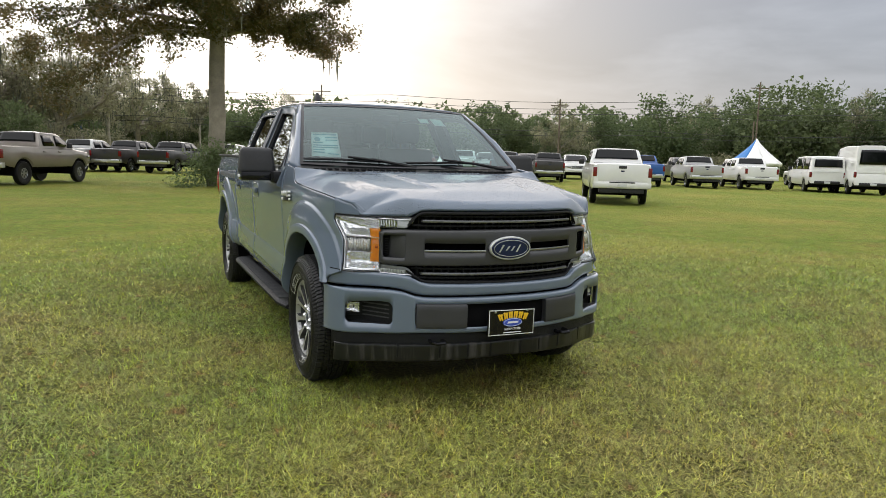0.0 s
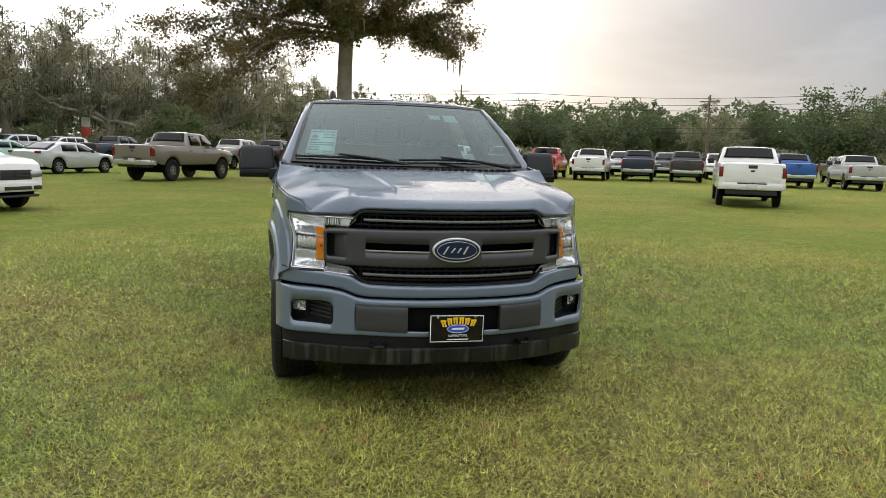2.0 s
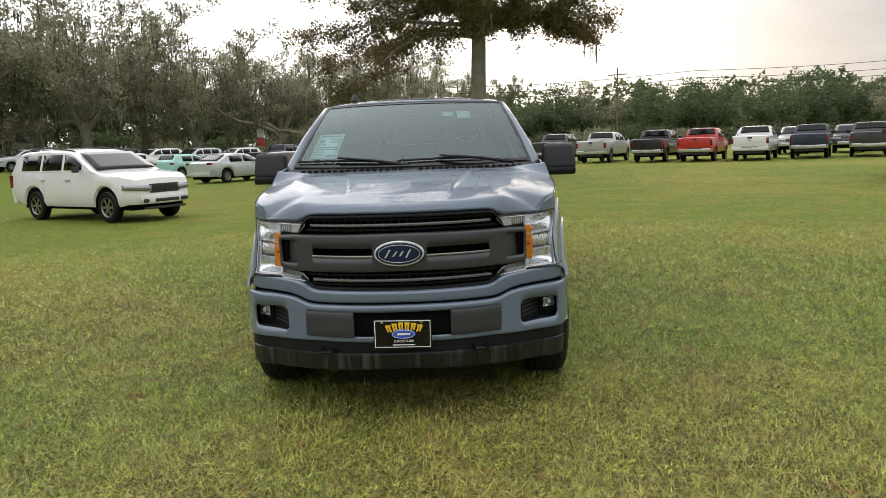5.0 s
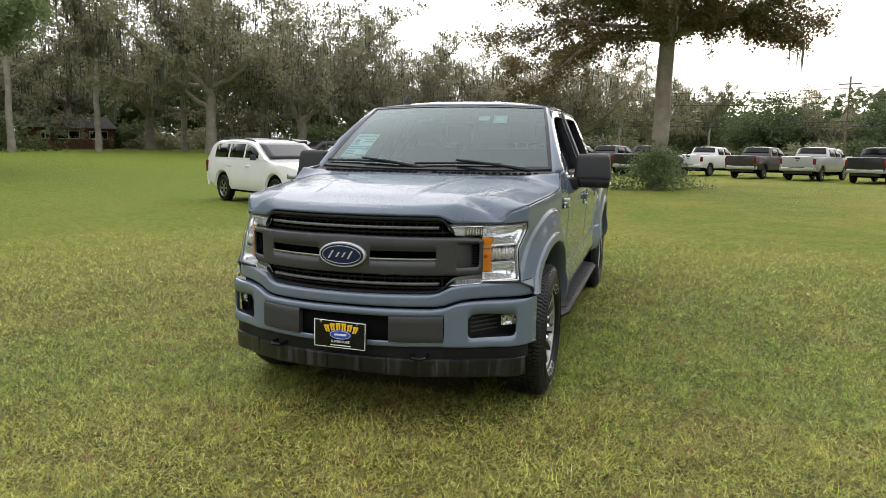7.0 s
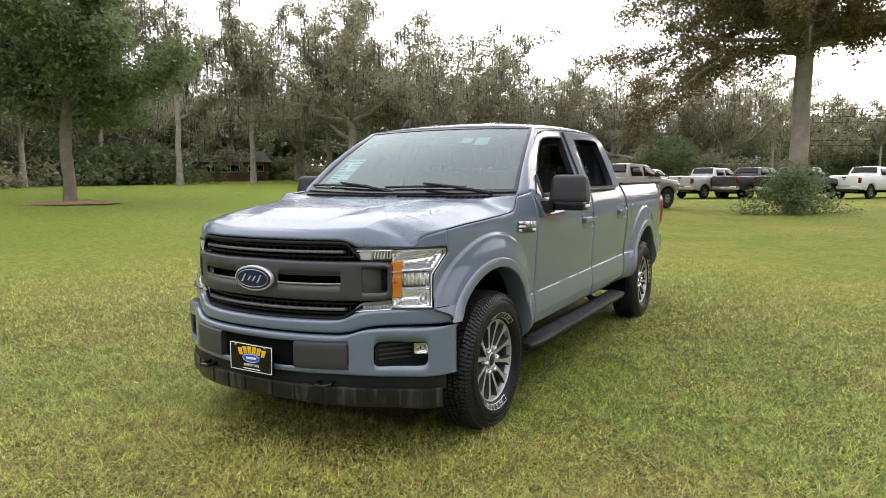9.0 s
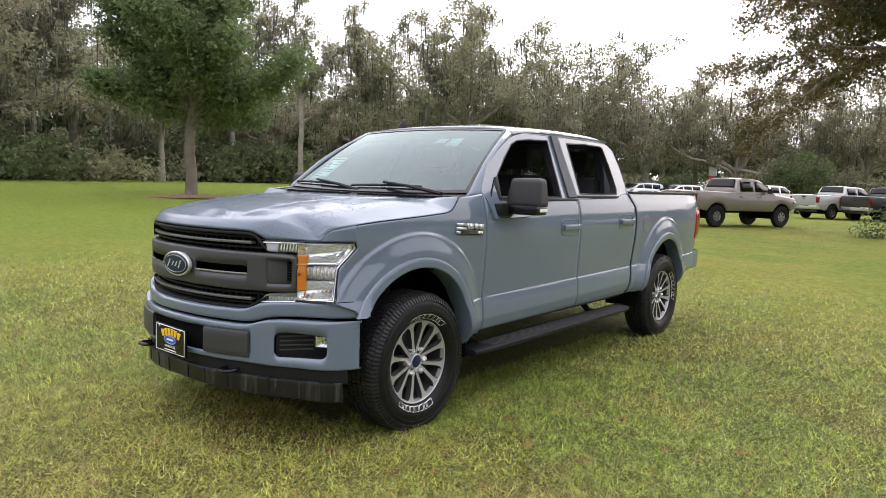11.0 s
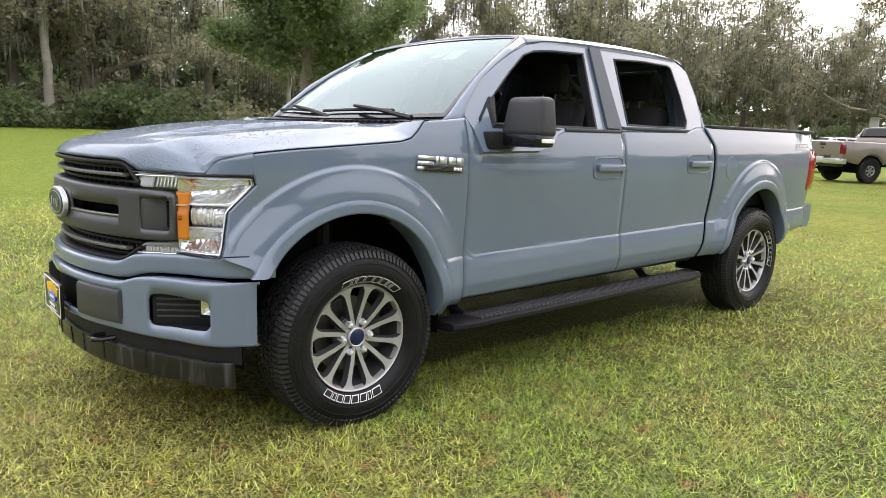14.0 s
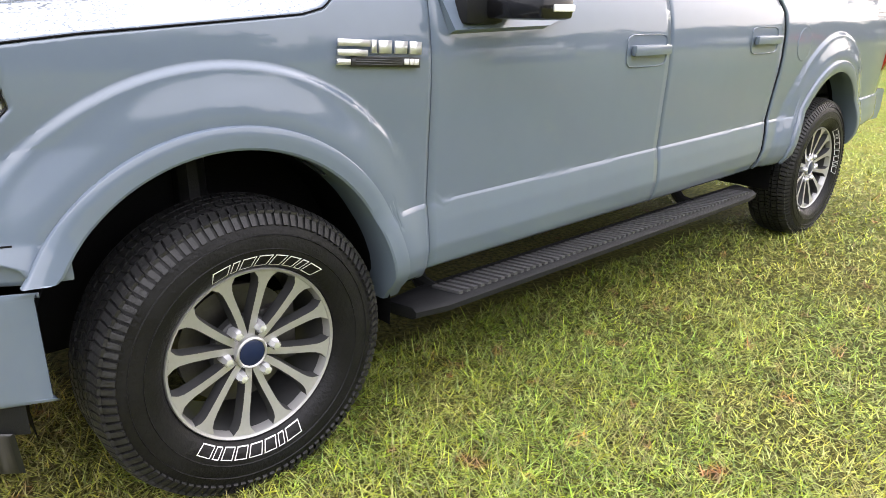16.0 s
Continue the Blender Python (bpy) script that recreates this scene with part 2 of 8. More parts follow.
PAINT = mat("slate_paint", (0.111, 0.143, 0.189), 0.45, 0.0, 1.0, 0.05, 1.5, spec=0.15)
PAINT.node_tree.nodes["Principled BSDF"].inputs["Coat Roughness"].default_value = 0.012
PAINT.node_tree.nodes["Principled BSDF"].inputs["Coat IOR"].default_value = 1.58
PAINT_WET = beaded(mat("slate_paint_rain", (0.104, 0.134, 0.176), 0.45, 0.0, 0.7, 0.05, 1.5, spec=0.1), 0.30, 0.46)
PAINT_WET.node_tree.nodes["Principled BSDF"].inputs["Coat Roughness"].default_value = 0.06
GREY = mat("charcoal_trim", (0.033, 0.034, 0.037), 0.42, 0.0, 0.0, 0.12, 5, 0.05, 300)
PLASTIC = mat("black_plastic", (0.010, 0.0105, 0.0115), 0.5, 0.0, 0.0, 0.25, 6, 0.25, 260, spec=0.2)
MIRROR_SHELL = mat("grained_mirror_plastic", (0.026, 0.0265, 0.028), 0.5, 0.0, 0.0, 0.2, 6, 0.25, 260, spec=0.3)
GLOSSBLACK = mat("gloss_black", (0.006, 0.006, 0.007), 0.15, 0.0, 0.2, 0.1, 9, spec=0.25)
# near-black for hollows and gaps, with their shade put into the colour
DARK = mat("cavity_shade", (0.004, 0.004, 0.0045), 0.8, 0.0, 0.0, 0.3, 7, spec=0.08)
RUBBER = mat("tyre_rubber", (0.008, 0.008, 0.0085), 0.42, 0.0, 0.0, 0.35, 9, 0.3, 90, rvar=0.1, spec=0.18)
# tread a little paler than the sidewall
TREAD = mat("paler_tread_rubber", (0.014, 0.014, 0.0148), 0.5, 0.0, 0.0, 0.4, 11, 0.4, 70, rvar=0.1, spec=0.38)
REFLECTOR = faceted("lamp_reflector", (0.82, 0.83, 0.85), 0.16, 0.85, 55, 0.13)
LAMP_BEZEL = mat("lamp_bezel", (0.80, 0.81, 0.83), 0.24, 0.7, 0.0, 0.05, 30)
CHROME = mat("chrome", (0.75, 0.76, 0.78), 0.09, 1.0, 0.0, 0.05, 9)
SATIN = mat("satin_silver", (0.42, 0.43, 0.44), 0.28, 1.0, 0.0, 0.08, 20, 0.05, 150)
ALLOY = mat("machined_alloy", (0.40, 0.40, 0.397), 0.38, 0.6, 0.1, 0.08, 14, 0.05, 160, spec=0.4)
ALLOY_DARK = mat("grey_alloy_pockets", (0.050, 0.051, 0.053), 0.42, 0.35, 0.0, 0.15, 12)
STEEL = mat("brake_steel", (0.12, 0.115, 0.11), 0.45, 0.9, 0.0, 0.25, 15)
AMBER = mat("amber_lens", (0.85, 0.27, 0.015), 0.12, 0.0, 0.8, 0.1, 60, 0.25, 180)
RED = mat("red_lens", (0.26, 0.006, 0.007), 0.12, 0.0, 0.8, 0.15, 40)
WHITE = mat("white_print", (0.75, 0.75, 0.73), 0.55, 0, 0, 0.06, 20)
BADGE = mat("badge_silver", (0.60, 0.61, 0.62), 0.35, 0.6, 0.2, 0.05, 20)
BLUE_OVAL = mat("badge_blue", (0.007, 0.014, 0.048), 0.32, 0.0, 0.2, 0.1, 30, spec=0.3)
PLATE_BLUE = mat("plate_blue", (0.02, 0.06, 0.42), 0.3, 0, 0.3, 0.1, 30)
YELLOW = mat("plate_yellow", (0.78, 0.47, 0.02), 0.35, 0, 0.3, 0.08, 30)
CLOTH = mat("black_cloth", (0.016, 0.016, 0.017), 0.9, 0, 0, 0.3, 30, 0.3, 300)
PAPER = mat("sticker_paper", (0.86, 0.88, 0.87), 0.6, 0, 0, 0.08, 25)
PRINT = mat("sticker_print", (0.10, 0.30, 0.36), 0.6, 0, 0, 0.1, 25)
WIND = glass("windscreen_glass", (0.50, 0.74, 0.72), 0.72, 1.78)
for n in WIND.node_tree.nodes:
    if n.bl_idname == "ShaderNodeBsdfGlossy":
        n.inputs["Color"].default_value = (0.54, 0.84, 0.86, 1)
CLEAR = glass("lamp_glass", (0.96, 0.97, 0.97), 0.97, 1.35)
TINT = glass("tinted_glass", (0.12, 0.14, 0.14), 0.7)


# ---- mesh helpers ----
def finish(me, material, sharp=35):
    me.materials.append(material)
    me.polygons.foreach_set("use_smooth", [True] * len(me.polygons))
    me.set_sharp_from_angle(angle=radians(sharp))
    me.update()


def part(name, bm, material, parent=None, label="", sharp=35):
    """One mesh object out of a bmesh, under its thing."""
    me = bpy.data.meshes.new(name)
    bmesh.ops.recalc_face_normals(bm, faces=bm.faces)
    bm.to_mesh(me)
    bm.free()
    finish(me, material, sharp)
    ob = new(name, me)
    ob.parent = parent
    return tagged(ob, label)


def raw(name, verts, faces, material, parent=None, label="", smooth=True):
    """One mesh object out of arrays, quick for large meshes (faces: n x 3 or n x 4)."""
    verts, faces = np.asarray(verts, np.float32), np.asarray(faces, np.int32)
    me = bpy.data.meshes.new(name)
    k = faces.shape[1]
    me.vertices.add(len(verts))
    me.vertices.foreach_set("co", verts.ravel())
    me.loops.add(faces.size)
    me.loops.foreach_set("vertex_index", faces.ravel())
    me.polygons.add(len(faces))
    me.polygons.foreach_set("loop_start", np.arange(0, faces.size, k, dtype=np.int32))
    me.polygons.foreach_set("use_smooth", np.full(len(faces), smooth))
    me.update(calc_edges=True)
    me.materials.append(material)
    ob = new(name, me)
    ob.parent = parent
    return tagged(ob, label)


def thing(name, m, label, category, group="", kind=""):
    ob = new(name)
    ob.matrix_world = m
    return tagged(ob, label, category, group, kind)


def grid(bm, pts, close=False, flip=False):
    """Quads over an n x m array of points."""
    rows = [[bm.verts.new(p) for p in row] for row in pts]
    n, m = len(rows), len(rows[0])
    for i in range(n - 1):
        for j in range(m if close else m - 1):
            q = [rows[i][j], rows[i + 1][j], rows[i + 1][(j + 1) % m], rows[i][(j + 1) % m]]
            try:
                bm.faces.new(q[::-1] if flip else q)
            except ValueError:
                pass
    return rows


def box(bm, x0, x1, y0, y1, z0, z1, bevel=0.0, m=None):
    r = bmesh.ops.create_cube(bm, size=1)
    vs = r["verts"]
    for v in vs:
        v.co = Vector((x0 + (v.co.x + 0.5) * (x1 - x0), y0 + (v.co.y + 0.5) * (y1 - y0), z0 + (v.co.z + 0.5) * (z1 - z0)))
    if bevel:
        es = list({e for v in vs for e in v.link_edges})
        g = bmesh.ops.bevel(bm, geom=es, offset=bevel, segments=2, profile=0.6, affect="EDGES")
        vs = list({v for f in g["faces"] for v in f.verts} | {v for v in vs if v.is_valid})
    if m is not None:
        bmesh.ops.transform(bm, matrix=m, verts=[v for v in vs if v.is_valid])
    return vs


def lathe(bm, prof, segs=48, x=0.0, cy=0.0, cz=0.0):
    """Turns a profile of (x, r) round an axis along x."""
    pts = [[(x + px, cy + r * math.cos(2 * math.pi * k / segs), cz + r * math.sin(2 * math.pi * k / segs)) for k in range(segs)] for px, r in prof]
    return grid(bm, pts, close=True)


def tube(bm, path, r, segs=8):
    """A round bar along points; r is one radius or one for each point."""
    path = [Vector(p) for p in path]
    rings = []
    for i, p in enumerate(path):
        d = (path[min(i + 1, len(path) - 1)] - path[max(i - 1, 0)]).normalized()
        a = d.orthogonal().normalized()
        if abs(d.z) < 0.95:
            a = d.cross(Vector((0, 0, 1))).normalized()
        b = d.cross(a)
        rr = r[i] if isinstance(r, (list, tuple)) else r
        rings.append([p + rr * (a * math.cos(2 * math.pi * k / segs) + b * math.sin(2 * math.pi * k / segs)) for k in range(segs)])
    rows = grid(bm, rings, close=True)
    bm.faces.new(rows[0])
    bm.faces.new(rows[-1][::-1])


def fillpoly(bm, loops):
    """Fills a flat outline with holes; loops of 3D points."""
    es = []
    for lp in loops:
        vs = [bm.verts.new(p) for p in lp]
        es += [bm.edges.new((vs[i], vs[(i + 1) % len(vs)])) for i in range(len(vs))]
    bmesh.ops.triangle_fill(bm, use_beauty=True, use_dissolve=True, edges=es)


def solid(ob, t, offset=-1.0):
    md = ob.modifiers.new("thickness", "SOLIDIFY")
    md.thickness, md.offset, md.use_even_offset = t, offset, False
    return ob


def flat(ob):
    """Plain facets, for sheets cut from a flat panel."""
    ob.data.polygons.foreach_set("use_smooth", [False] * len(ob.data.polygons))
    return ob


def outward(ob, way):
    """Turns a sheet's faces so that they look the given way."""
    me = ob.data
    tot = sum((p.normal * p.area for p in me.polygons), Vector())
    if tot.dot(Vector(way)) < 0:
        me.flip_normals()
    return ob


def faceout(ob, way):
    """Turns every face of a pane so that it looks the given way."""
    bm = bmesh.new()
    bm.from_mesh(ob.data)
    bmesh.ops.reverse_faces(bm, faces=[f for f in bm.faces if f.normal.dot(Vector(way)) < 0])
    bm.to_mesh(ob.data)
    bm.free()
    return ob


def lerp(v, xs, ys):
    return float(np.interp(v, xs, ys))


def smooth(a, b, v):
    t = min(1.0, max(0.0, (v - a) / (b - a)))
    return t * t * (3 - 2 * t)


def lift(x, y):
    """Height of the field: level round the truck, rising a little towards the wood."""
    return 0.75 * smooth(14, 46, -x) + 0.35 * smooth(40, 75, y) * smooth(-5, -25, x)

# ---- the field ----
def grass_ground():
    m = bpy.data.materials.new("field_grass")
    m.use_nodes = True
    nt = m.node_tree
    b = nt.nodes["Principled BSDF"]
    b.inputs["Roughness"].default_value = 0.9
    b.inputs["Specular IOR Level"].default_value = 0.15
    co = nt.nodes.new("ShaderNodeTexCoord")

    def noise_at(scale, detail, lo, hi):
        n = nt.nodes.new("ShaderNodeTexNoise")
        n.inputs["Scale"].default_value, n.inputs["Detail"].default_value = scale, detail
        n.inputs["Roughness"].default_value = 0.6
        nt.links.new(co.outputs["Object"], n.inputs["Vector"])
        r = nt.nodes.new("ShaderNodeMapRange")
        for i, v in ((1, lo), (2, hi), (3, 0.0), (4, 1.0)):
            r.inputs[i].default_value = v
        nt.links.new(n.outputs[0], r.inputs[0])
        return r.outputs[0]

    def mixed(fac, a, c):
        x = nt.nodes.new("ShaderNodeMix")
        x.data_type = "RGBA"
        nt.links.new(fac, x.inputs[0])
        for i, q in ((6, a), (7, c)):
            if isinstance(q, tuple):
                x.inputs[i].default_value = (*q, 1)
            else:
                nt.links.new(q, x.inputs[i])
        return x.outputs[2]

    big = noise_at(0.16, 4, 0.44, 0.70)
    mid = noise_at(1.1, 5, 0.45, 0.84)
    fine = noise_at(42.0, 5, 0.34, 0.66)
    bare = noise_at(0.75, 7, 0.54, 0.72)
    green = mixed(fine, (0.069, 0.105, 0.013), (0.270, 0.352, 0.045))
    yellow = mixed(fine, (0.135, 0.130, 0.019), (0.459, 0.429, 0.091))
    straw = mixed(fine, (0.107, 0.071, 0.024), (0.423, 0.314, 0.083))
    # the open lawn towards the wood is greener than the trodden rows
    sx = nt.nodes.new("ShaderNodeSeparateXYZ")
    nt.links.new(co.outputs["Object"], sx.inputs[0])
    gr = nt.nodes.new("ShaderNodeMapRange")
    gr.interpolation_type = "SMOOTHSTEP"
    for i, v in ((1, -16.0), (2, -2.0), (3, 0.12), (4, 1.0)):
        gr.inputs[i].default_value = v
    nt.links.new(sx.outputs[0], gr.inputs[0])

    def times(a):
        q = nt.nodes.new("ShaderNodeMath")
        q.operation = "MULTIPLY"
        nt.links.new(a, q.inputs[0])
        nt.links.new(gr.outputs[0], q.inputs[1])
        return q.outputs[0]
    big, mid, bare = times(big), times(mid), times(bare)
    c1 = mixed(big, green, yellow)
    c2 = mixed(mid, c1, yellow)
    half = nt.nodes.new("ShaderNodeMath")
    half.operation = "MULTIPLY"
    half.inputs[1].default_value = 0.55
    nt.links.new(bare, half.inputs[0])
    c3 = mixed(half.outputs[0], c2, straw)
    # small dead tufts, reddish brown
    spot = times(noise_at(6.5, 3, 0.62, 0.70))
    c3 = mixed(spot, c3, (0.27, 0.150, 0.045))
    tuft = noise_at(8.0, 6, 0.30, 0.72)
    tv = nt.nodes.new("ShaderNodeMapRange")
    tv.inputs[3].default_value, tv.inputs[4].default_value = 0.62, 1.24
    nt.links.new(tuft, tv.inputs[0])
    hs = nt.nodes.new("ShaderNodeHueSaturation")
    nt.links.new(tv.outputs[0], hs.inputs["Value"])
    nt.links.new(c3, hs.inputs["Color"])
    # thatch and soil round the truck, coloured darker for the shade between the blades
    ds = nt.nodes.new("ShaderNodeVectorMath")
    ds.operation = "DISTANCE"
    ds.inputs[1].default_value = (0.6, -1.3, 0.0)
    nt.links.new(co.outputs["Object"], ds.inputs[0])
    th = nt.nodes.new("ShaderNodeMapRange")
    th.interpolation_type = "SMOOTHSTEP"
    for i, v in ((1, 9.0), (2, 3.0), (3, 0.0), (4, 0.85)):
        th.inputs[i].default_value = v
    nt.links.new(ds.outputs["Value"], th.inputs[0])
    shaded_soil = mixed(fine, (0.026, 0.026, 0.008), (0.120, 0.104, 0.036))
    nt.links.new(mixed(th.outputs[0], hs.outputs[0], shaded_soil), b.inputs["Base Color"])
    bp = nt.nodes.new("ShaderNodeBump")
    bp.inputs["Strength"].default_value, bp.inputs["Distance"].default_value = 0.8, 0.04
    nt.links.new(fine, bp.inputs["Height"])
    nt.links.new(bp.outputs[0], b.inputs["Normal"])
    return m


def build_ground():
    k = np.concatenate([-np.geomspace(900, 24, 26), np.linspace(-22, 22, 45), np.geomspace(24, 900, 26)])
    xs, ys = k + 0.0, k + 8.0
    vs = [(x, y, lift(x, y)) for x in xs for y in ys]
    n = len(ys)
    fs = [(i * n + j, (i + 1) * n + j, (i + 1) * n + j + 1, i * n + j + 1) for i in range(len(xs) - 1) for j in range(n - 1)]
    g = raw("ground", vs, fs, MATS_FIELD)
    tagged(g, "mown green and yellowing grass field", "ground", kind="structure")


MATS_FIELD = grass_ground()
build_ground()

# ---- the slate pickup: front axle at y = 0, nose towards -y, its left side towards +x ----
ARCH_F = (-0.03, 0.42, 0.478, 0.540, 0.548, 0.606)
ARCH_R = (3.625, 0.42, 0.458, 0.545, 0.520, 0.620)
SIDE_Z = (0.45, 0.50, 0.54, 0.60, 0.68, 0.738, 0.746, 0.90, 1.00, 1.05, 1.10, 1.15, 1.20, 1.25, 1.30, 1.35, 1.40, 1.45)
SIDE_X = (0.915, 0.945, 0.967, 0.9805, 0.9770, 0.9690, 0.9645, 0.975, 0.9828, 0.9862, 0.9881, 0.9878, 0.9853, 0.9800, 0.9705, 0.956, 0.940, 0.925)


def eased(xs, ys, n=500):
    """Dense table of a smooth curve through points."""
    xs, ys = np.array(xs), np.array(ys)
    d = np.gradient(ys, xs)
    g = np.linspace(xs[0], xs[-1], n)
    i = np.clip(np.searchsorted(xs, g) - 1, 0, len(xs) - 2)
    h = xs[i + 1] - xs[i]
    t = (g - xs[i]) / h
    return g, (1 + 2 * t) * (1 - t) ** 2 * ys[i] + t * (1 - t) ** 2 * h * d[i] + t * t * (3 - 2 * t) * ys[i + 1] + t * t * (t - 1) * h * d[i + 1]


UPPER_Z, UPPER_X = eased(SIDE_Z[6:], SIDE_X[6:])
SIDE_TAB_Z = np.concatenate([SIDE_Z[:6], UPPER_Z])
SIDE_TAB_X = np.concatenate([SIDE_X[:6], UPPER_X])


def side_x(y, z):
    """Half width of the body at a place of its side."""
    c = 0.712 + 0.0165 * (y - 0.6)
    low = (c - 0.742) * smooth(1.0, 0.8, z)
    x = lerp(z - low, SIDE_TAB_Z, SIDE_TAB_X)
    if y < 0.35:
        x -= 0.105 * ((0.35 - y) / 0.8) ** 2 * lerp(z, (0.72, 0.81, 1.0), (0.35, 0.60, 0.84))
    if y > 4.2:
        x -= 0.05 * ((y - 4.2) / 0.5) ** 2
    for cy, cz, _, _, a, b in (ARCH_F, ARCH_R):
        d = math.hypot((y - cy) / a, (z - cz) / b)
        # a crisp shoulder round the arch, then a gentle swell towards the flare
        fade = smooth(0.60, 0.34, y) if cy < 1 else 1.0
        x += (0.013 * fade * smooth(1.235, 1.205, d) + 0.021 * smooth(1.215, 1.0, d)) * smooth(0.44, 0.52, z)
    return x


def glass_x(z):
    """Half width of the cab's sides above the belt."""
    return 0.95 - 0.444 * (z - 1.37)


def face_y(x):
    return -0.945 + 0.38 * x * x + 0.25 * x ** 4


def corner(x):
    """Fuller corners before the ends wrap back."""
    return 0.055 * (smooth(0.915, 0.965, abs(x)) - smooth(0.72, 0.90, abs(x)))


def bumper_y(x):
    return -0.985 + 0.33 * x * x + 0.22 * x ** 4 + corner(x)


def side_panel(name, ya, yb, lo, hi, levels, parent, n=26, label="", material=None, sgn=1):
    """Skin between two upright edges ya(z), yb(z) and two long edges lo(y), hi(y)."""
    bm = bmesh.new()
    rows = []
    for i in range(n + 1):
        row = []
        u = i / n
        at = lambda z: ya(z) + (yb(z) - ya(z)) * u
        z0, z1 = 0.44, 1.46
        while z0 < lo(at(z0)) and z0 < 1.4:
            z0 += 0.002
        while z1 > hi(at(z1)) and z1 > 0.5:
            z1 -= 0.002
        zs = [z0 + (z1 - z0) * k / levels for k in range(levels + 1)]
        # two rows of points on the edges of the crease above the sill
        fold = 0.712 + 0.0165 * (at(0.72) - 0.6)
        if z0 < fold - 0.03:
            k = min(range(levels), key=lambda q: abs(zs[q] - fold))
            zs[k], zs[k + 1] = fold - 0.004, fold + 0.004
        for z in zs:
            row.append((sgn * side_x(at(z), z), at(z), z))
        rows.append(row)
    grid(bm, rows)
    bmesh.ops.remove_doubles(bm, verts=bm.verts, dist=0.0008)
    ob = outward(part(name, bm, material or PAINT, parent, label, 30), (sgn, 0, 0))
    return solid(ob, 0.010)


def arch_low(base, arch, grow=0.035):
    cy, cz, a, b = arch[0], arch[1], arch[2] + grow, arch[3] + grow

    def f(y):
        t = (y - cy) / a
        return max(base, cz + b * math.sqrt(1 - t * t)) if abs(t) < 1 else base
    return f


def flare(arch, t0, t1, parent, sgn):
    cy, cz, a0, b0, a1, b1 = arch
    bm = bmesh.new()
    rows = []
    for i in range(49):
        t = radians(t0 + (t1 - t0) * i / 48)
        c, s = math.cos(t), math.sin(t)
        row = []
        for f, dx in ((0.93, -0.006), (0.92, 0.008), (0.89, 0.0125), (0.84, 0.0145), (0.5, 0.0165), (0.14, 0.0165), (0.05, 0.013), (0.01, 0.005), (0.0, -0.05), (0.02, -0.11)):
            y, z = cy + c * (a0 + (a1 - a0) * f), cz + s * (b0 + (b1 - b0) * f)
            xr = side_x(y, max(z, cz + s * b0))
            if y < cy and cy < 1:
                z = max(z, 0.722)
            row.append((sgn * (xr + dx), y, z))
        rows.append(row)
    grid(bm, rows)
    return part("wheel_arch_flare", bm, PAINT, parent, "", 28)


def fstrip(bm, x0, x1, lo, hi, surf, depth=0.03, nx=24, nz=5, rnd=0.008, lean=0.0):
    """Band across the front: from x0 to x1, between lo(x) and hi(x), bowed by surf(x), with rounded long edges and a depth."""
    lo_f = lo if callable(lo) else (lambda x: lo)
    hi_f = hi if callable(hi) else (lambda x: hi)
    rows = []
    for i in range(nx + 1):
        x = x0 + (x1 - x0) * i / nx
        a, b = lo_f(x), hi_f(x)
        r = min(rnd, (b - a) * 0.4)
        y = surf(x)
        dp = max(r + 0.002, depth * (1 - 0.85 * smooth(0.72, 0.94, abs(x))))
        prof = [(a + 0.002, y + dp), (a, y + r), (a + r * 0.3, y + r * 0.3), (a + r, y)]
        prof += [(a + r + (b - a - 2 * r) * k / nz, y) for k in range(1, nz)]
        prof += [(b - r, y), (b - r * 0.3, y + r * 0.3), (b, y + r), (b - 0.002, y + dp)]
        rows.append([(x, yy + lean * (zz - a), zz) for zz, yy in prof])
    vs = grid(bm, rows)
    for row in (vs[0], vs[-1]):
        bm.faces.new(row)


def both(f):
    """Runs f for the two sides of the truck."""
    for s in (1, -1):
        f(s)


def ellipse(cx, cz, a, b, n=40):
    return [(cx + a * math.cos(2 * math.pi * k / n), cz + b * math.sin(2 * math.pi * k / n)) for k in range(n)]


def plaque(bm, outline, y, d, bevel=0.004):
    """Flat piece that faces -y, with a bevelled rim; outline of (x, z)."""
    cx = sum(p[0] for p in outline) / len(outline)
    cz = sum(p[1] for p in outline) / len(outline)

    def ring(k, yy):
        out = []
        for x, z in outline:
            l = math.hypot(x - cx, z - cz) or 1
            out.append((x + (cx - x) / l * k, yy, z + (cz - z) / l * k))
        return out
    rows = grid(bm, [ring(0, y + d), ring(0, y + bevel), ring(bevel, y)], close=True)
    bm.faces.new(rows[-1])


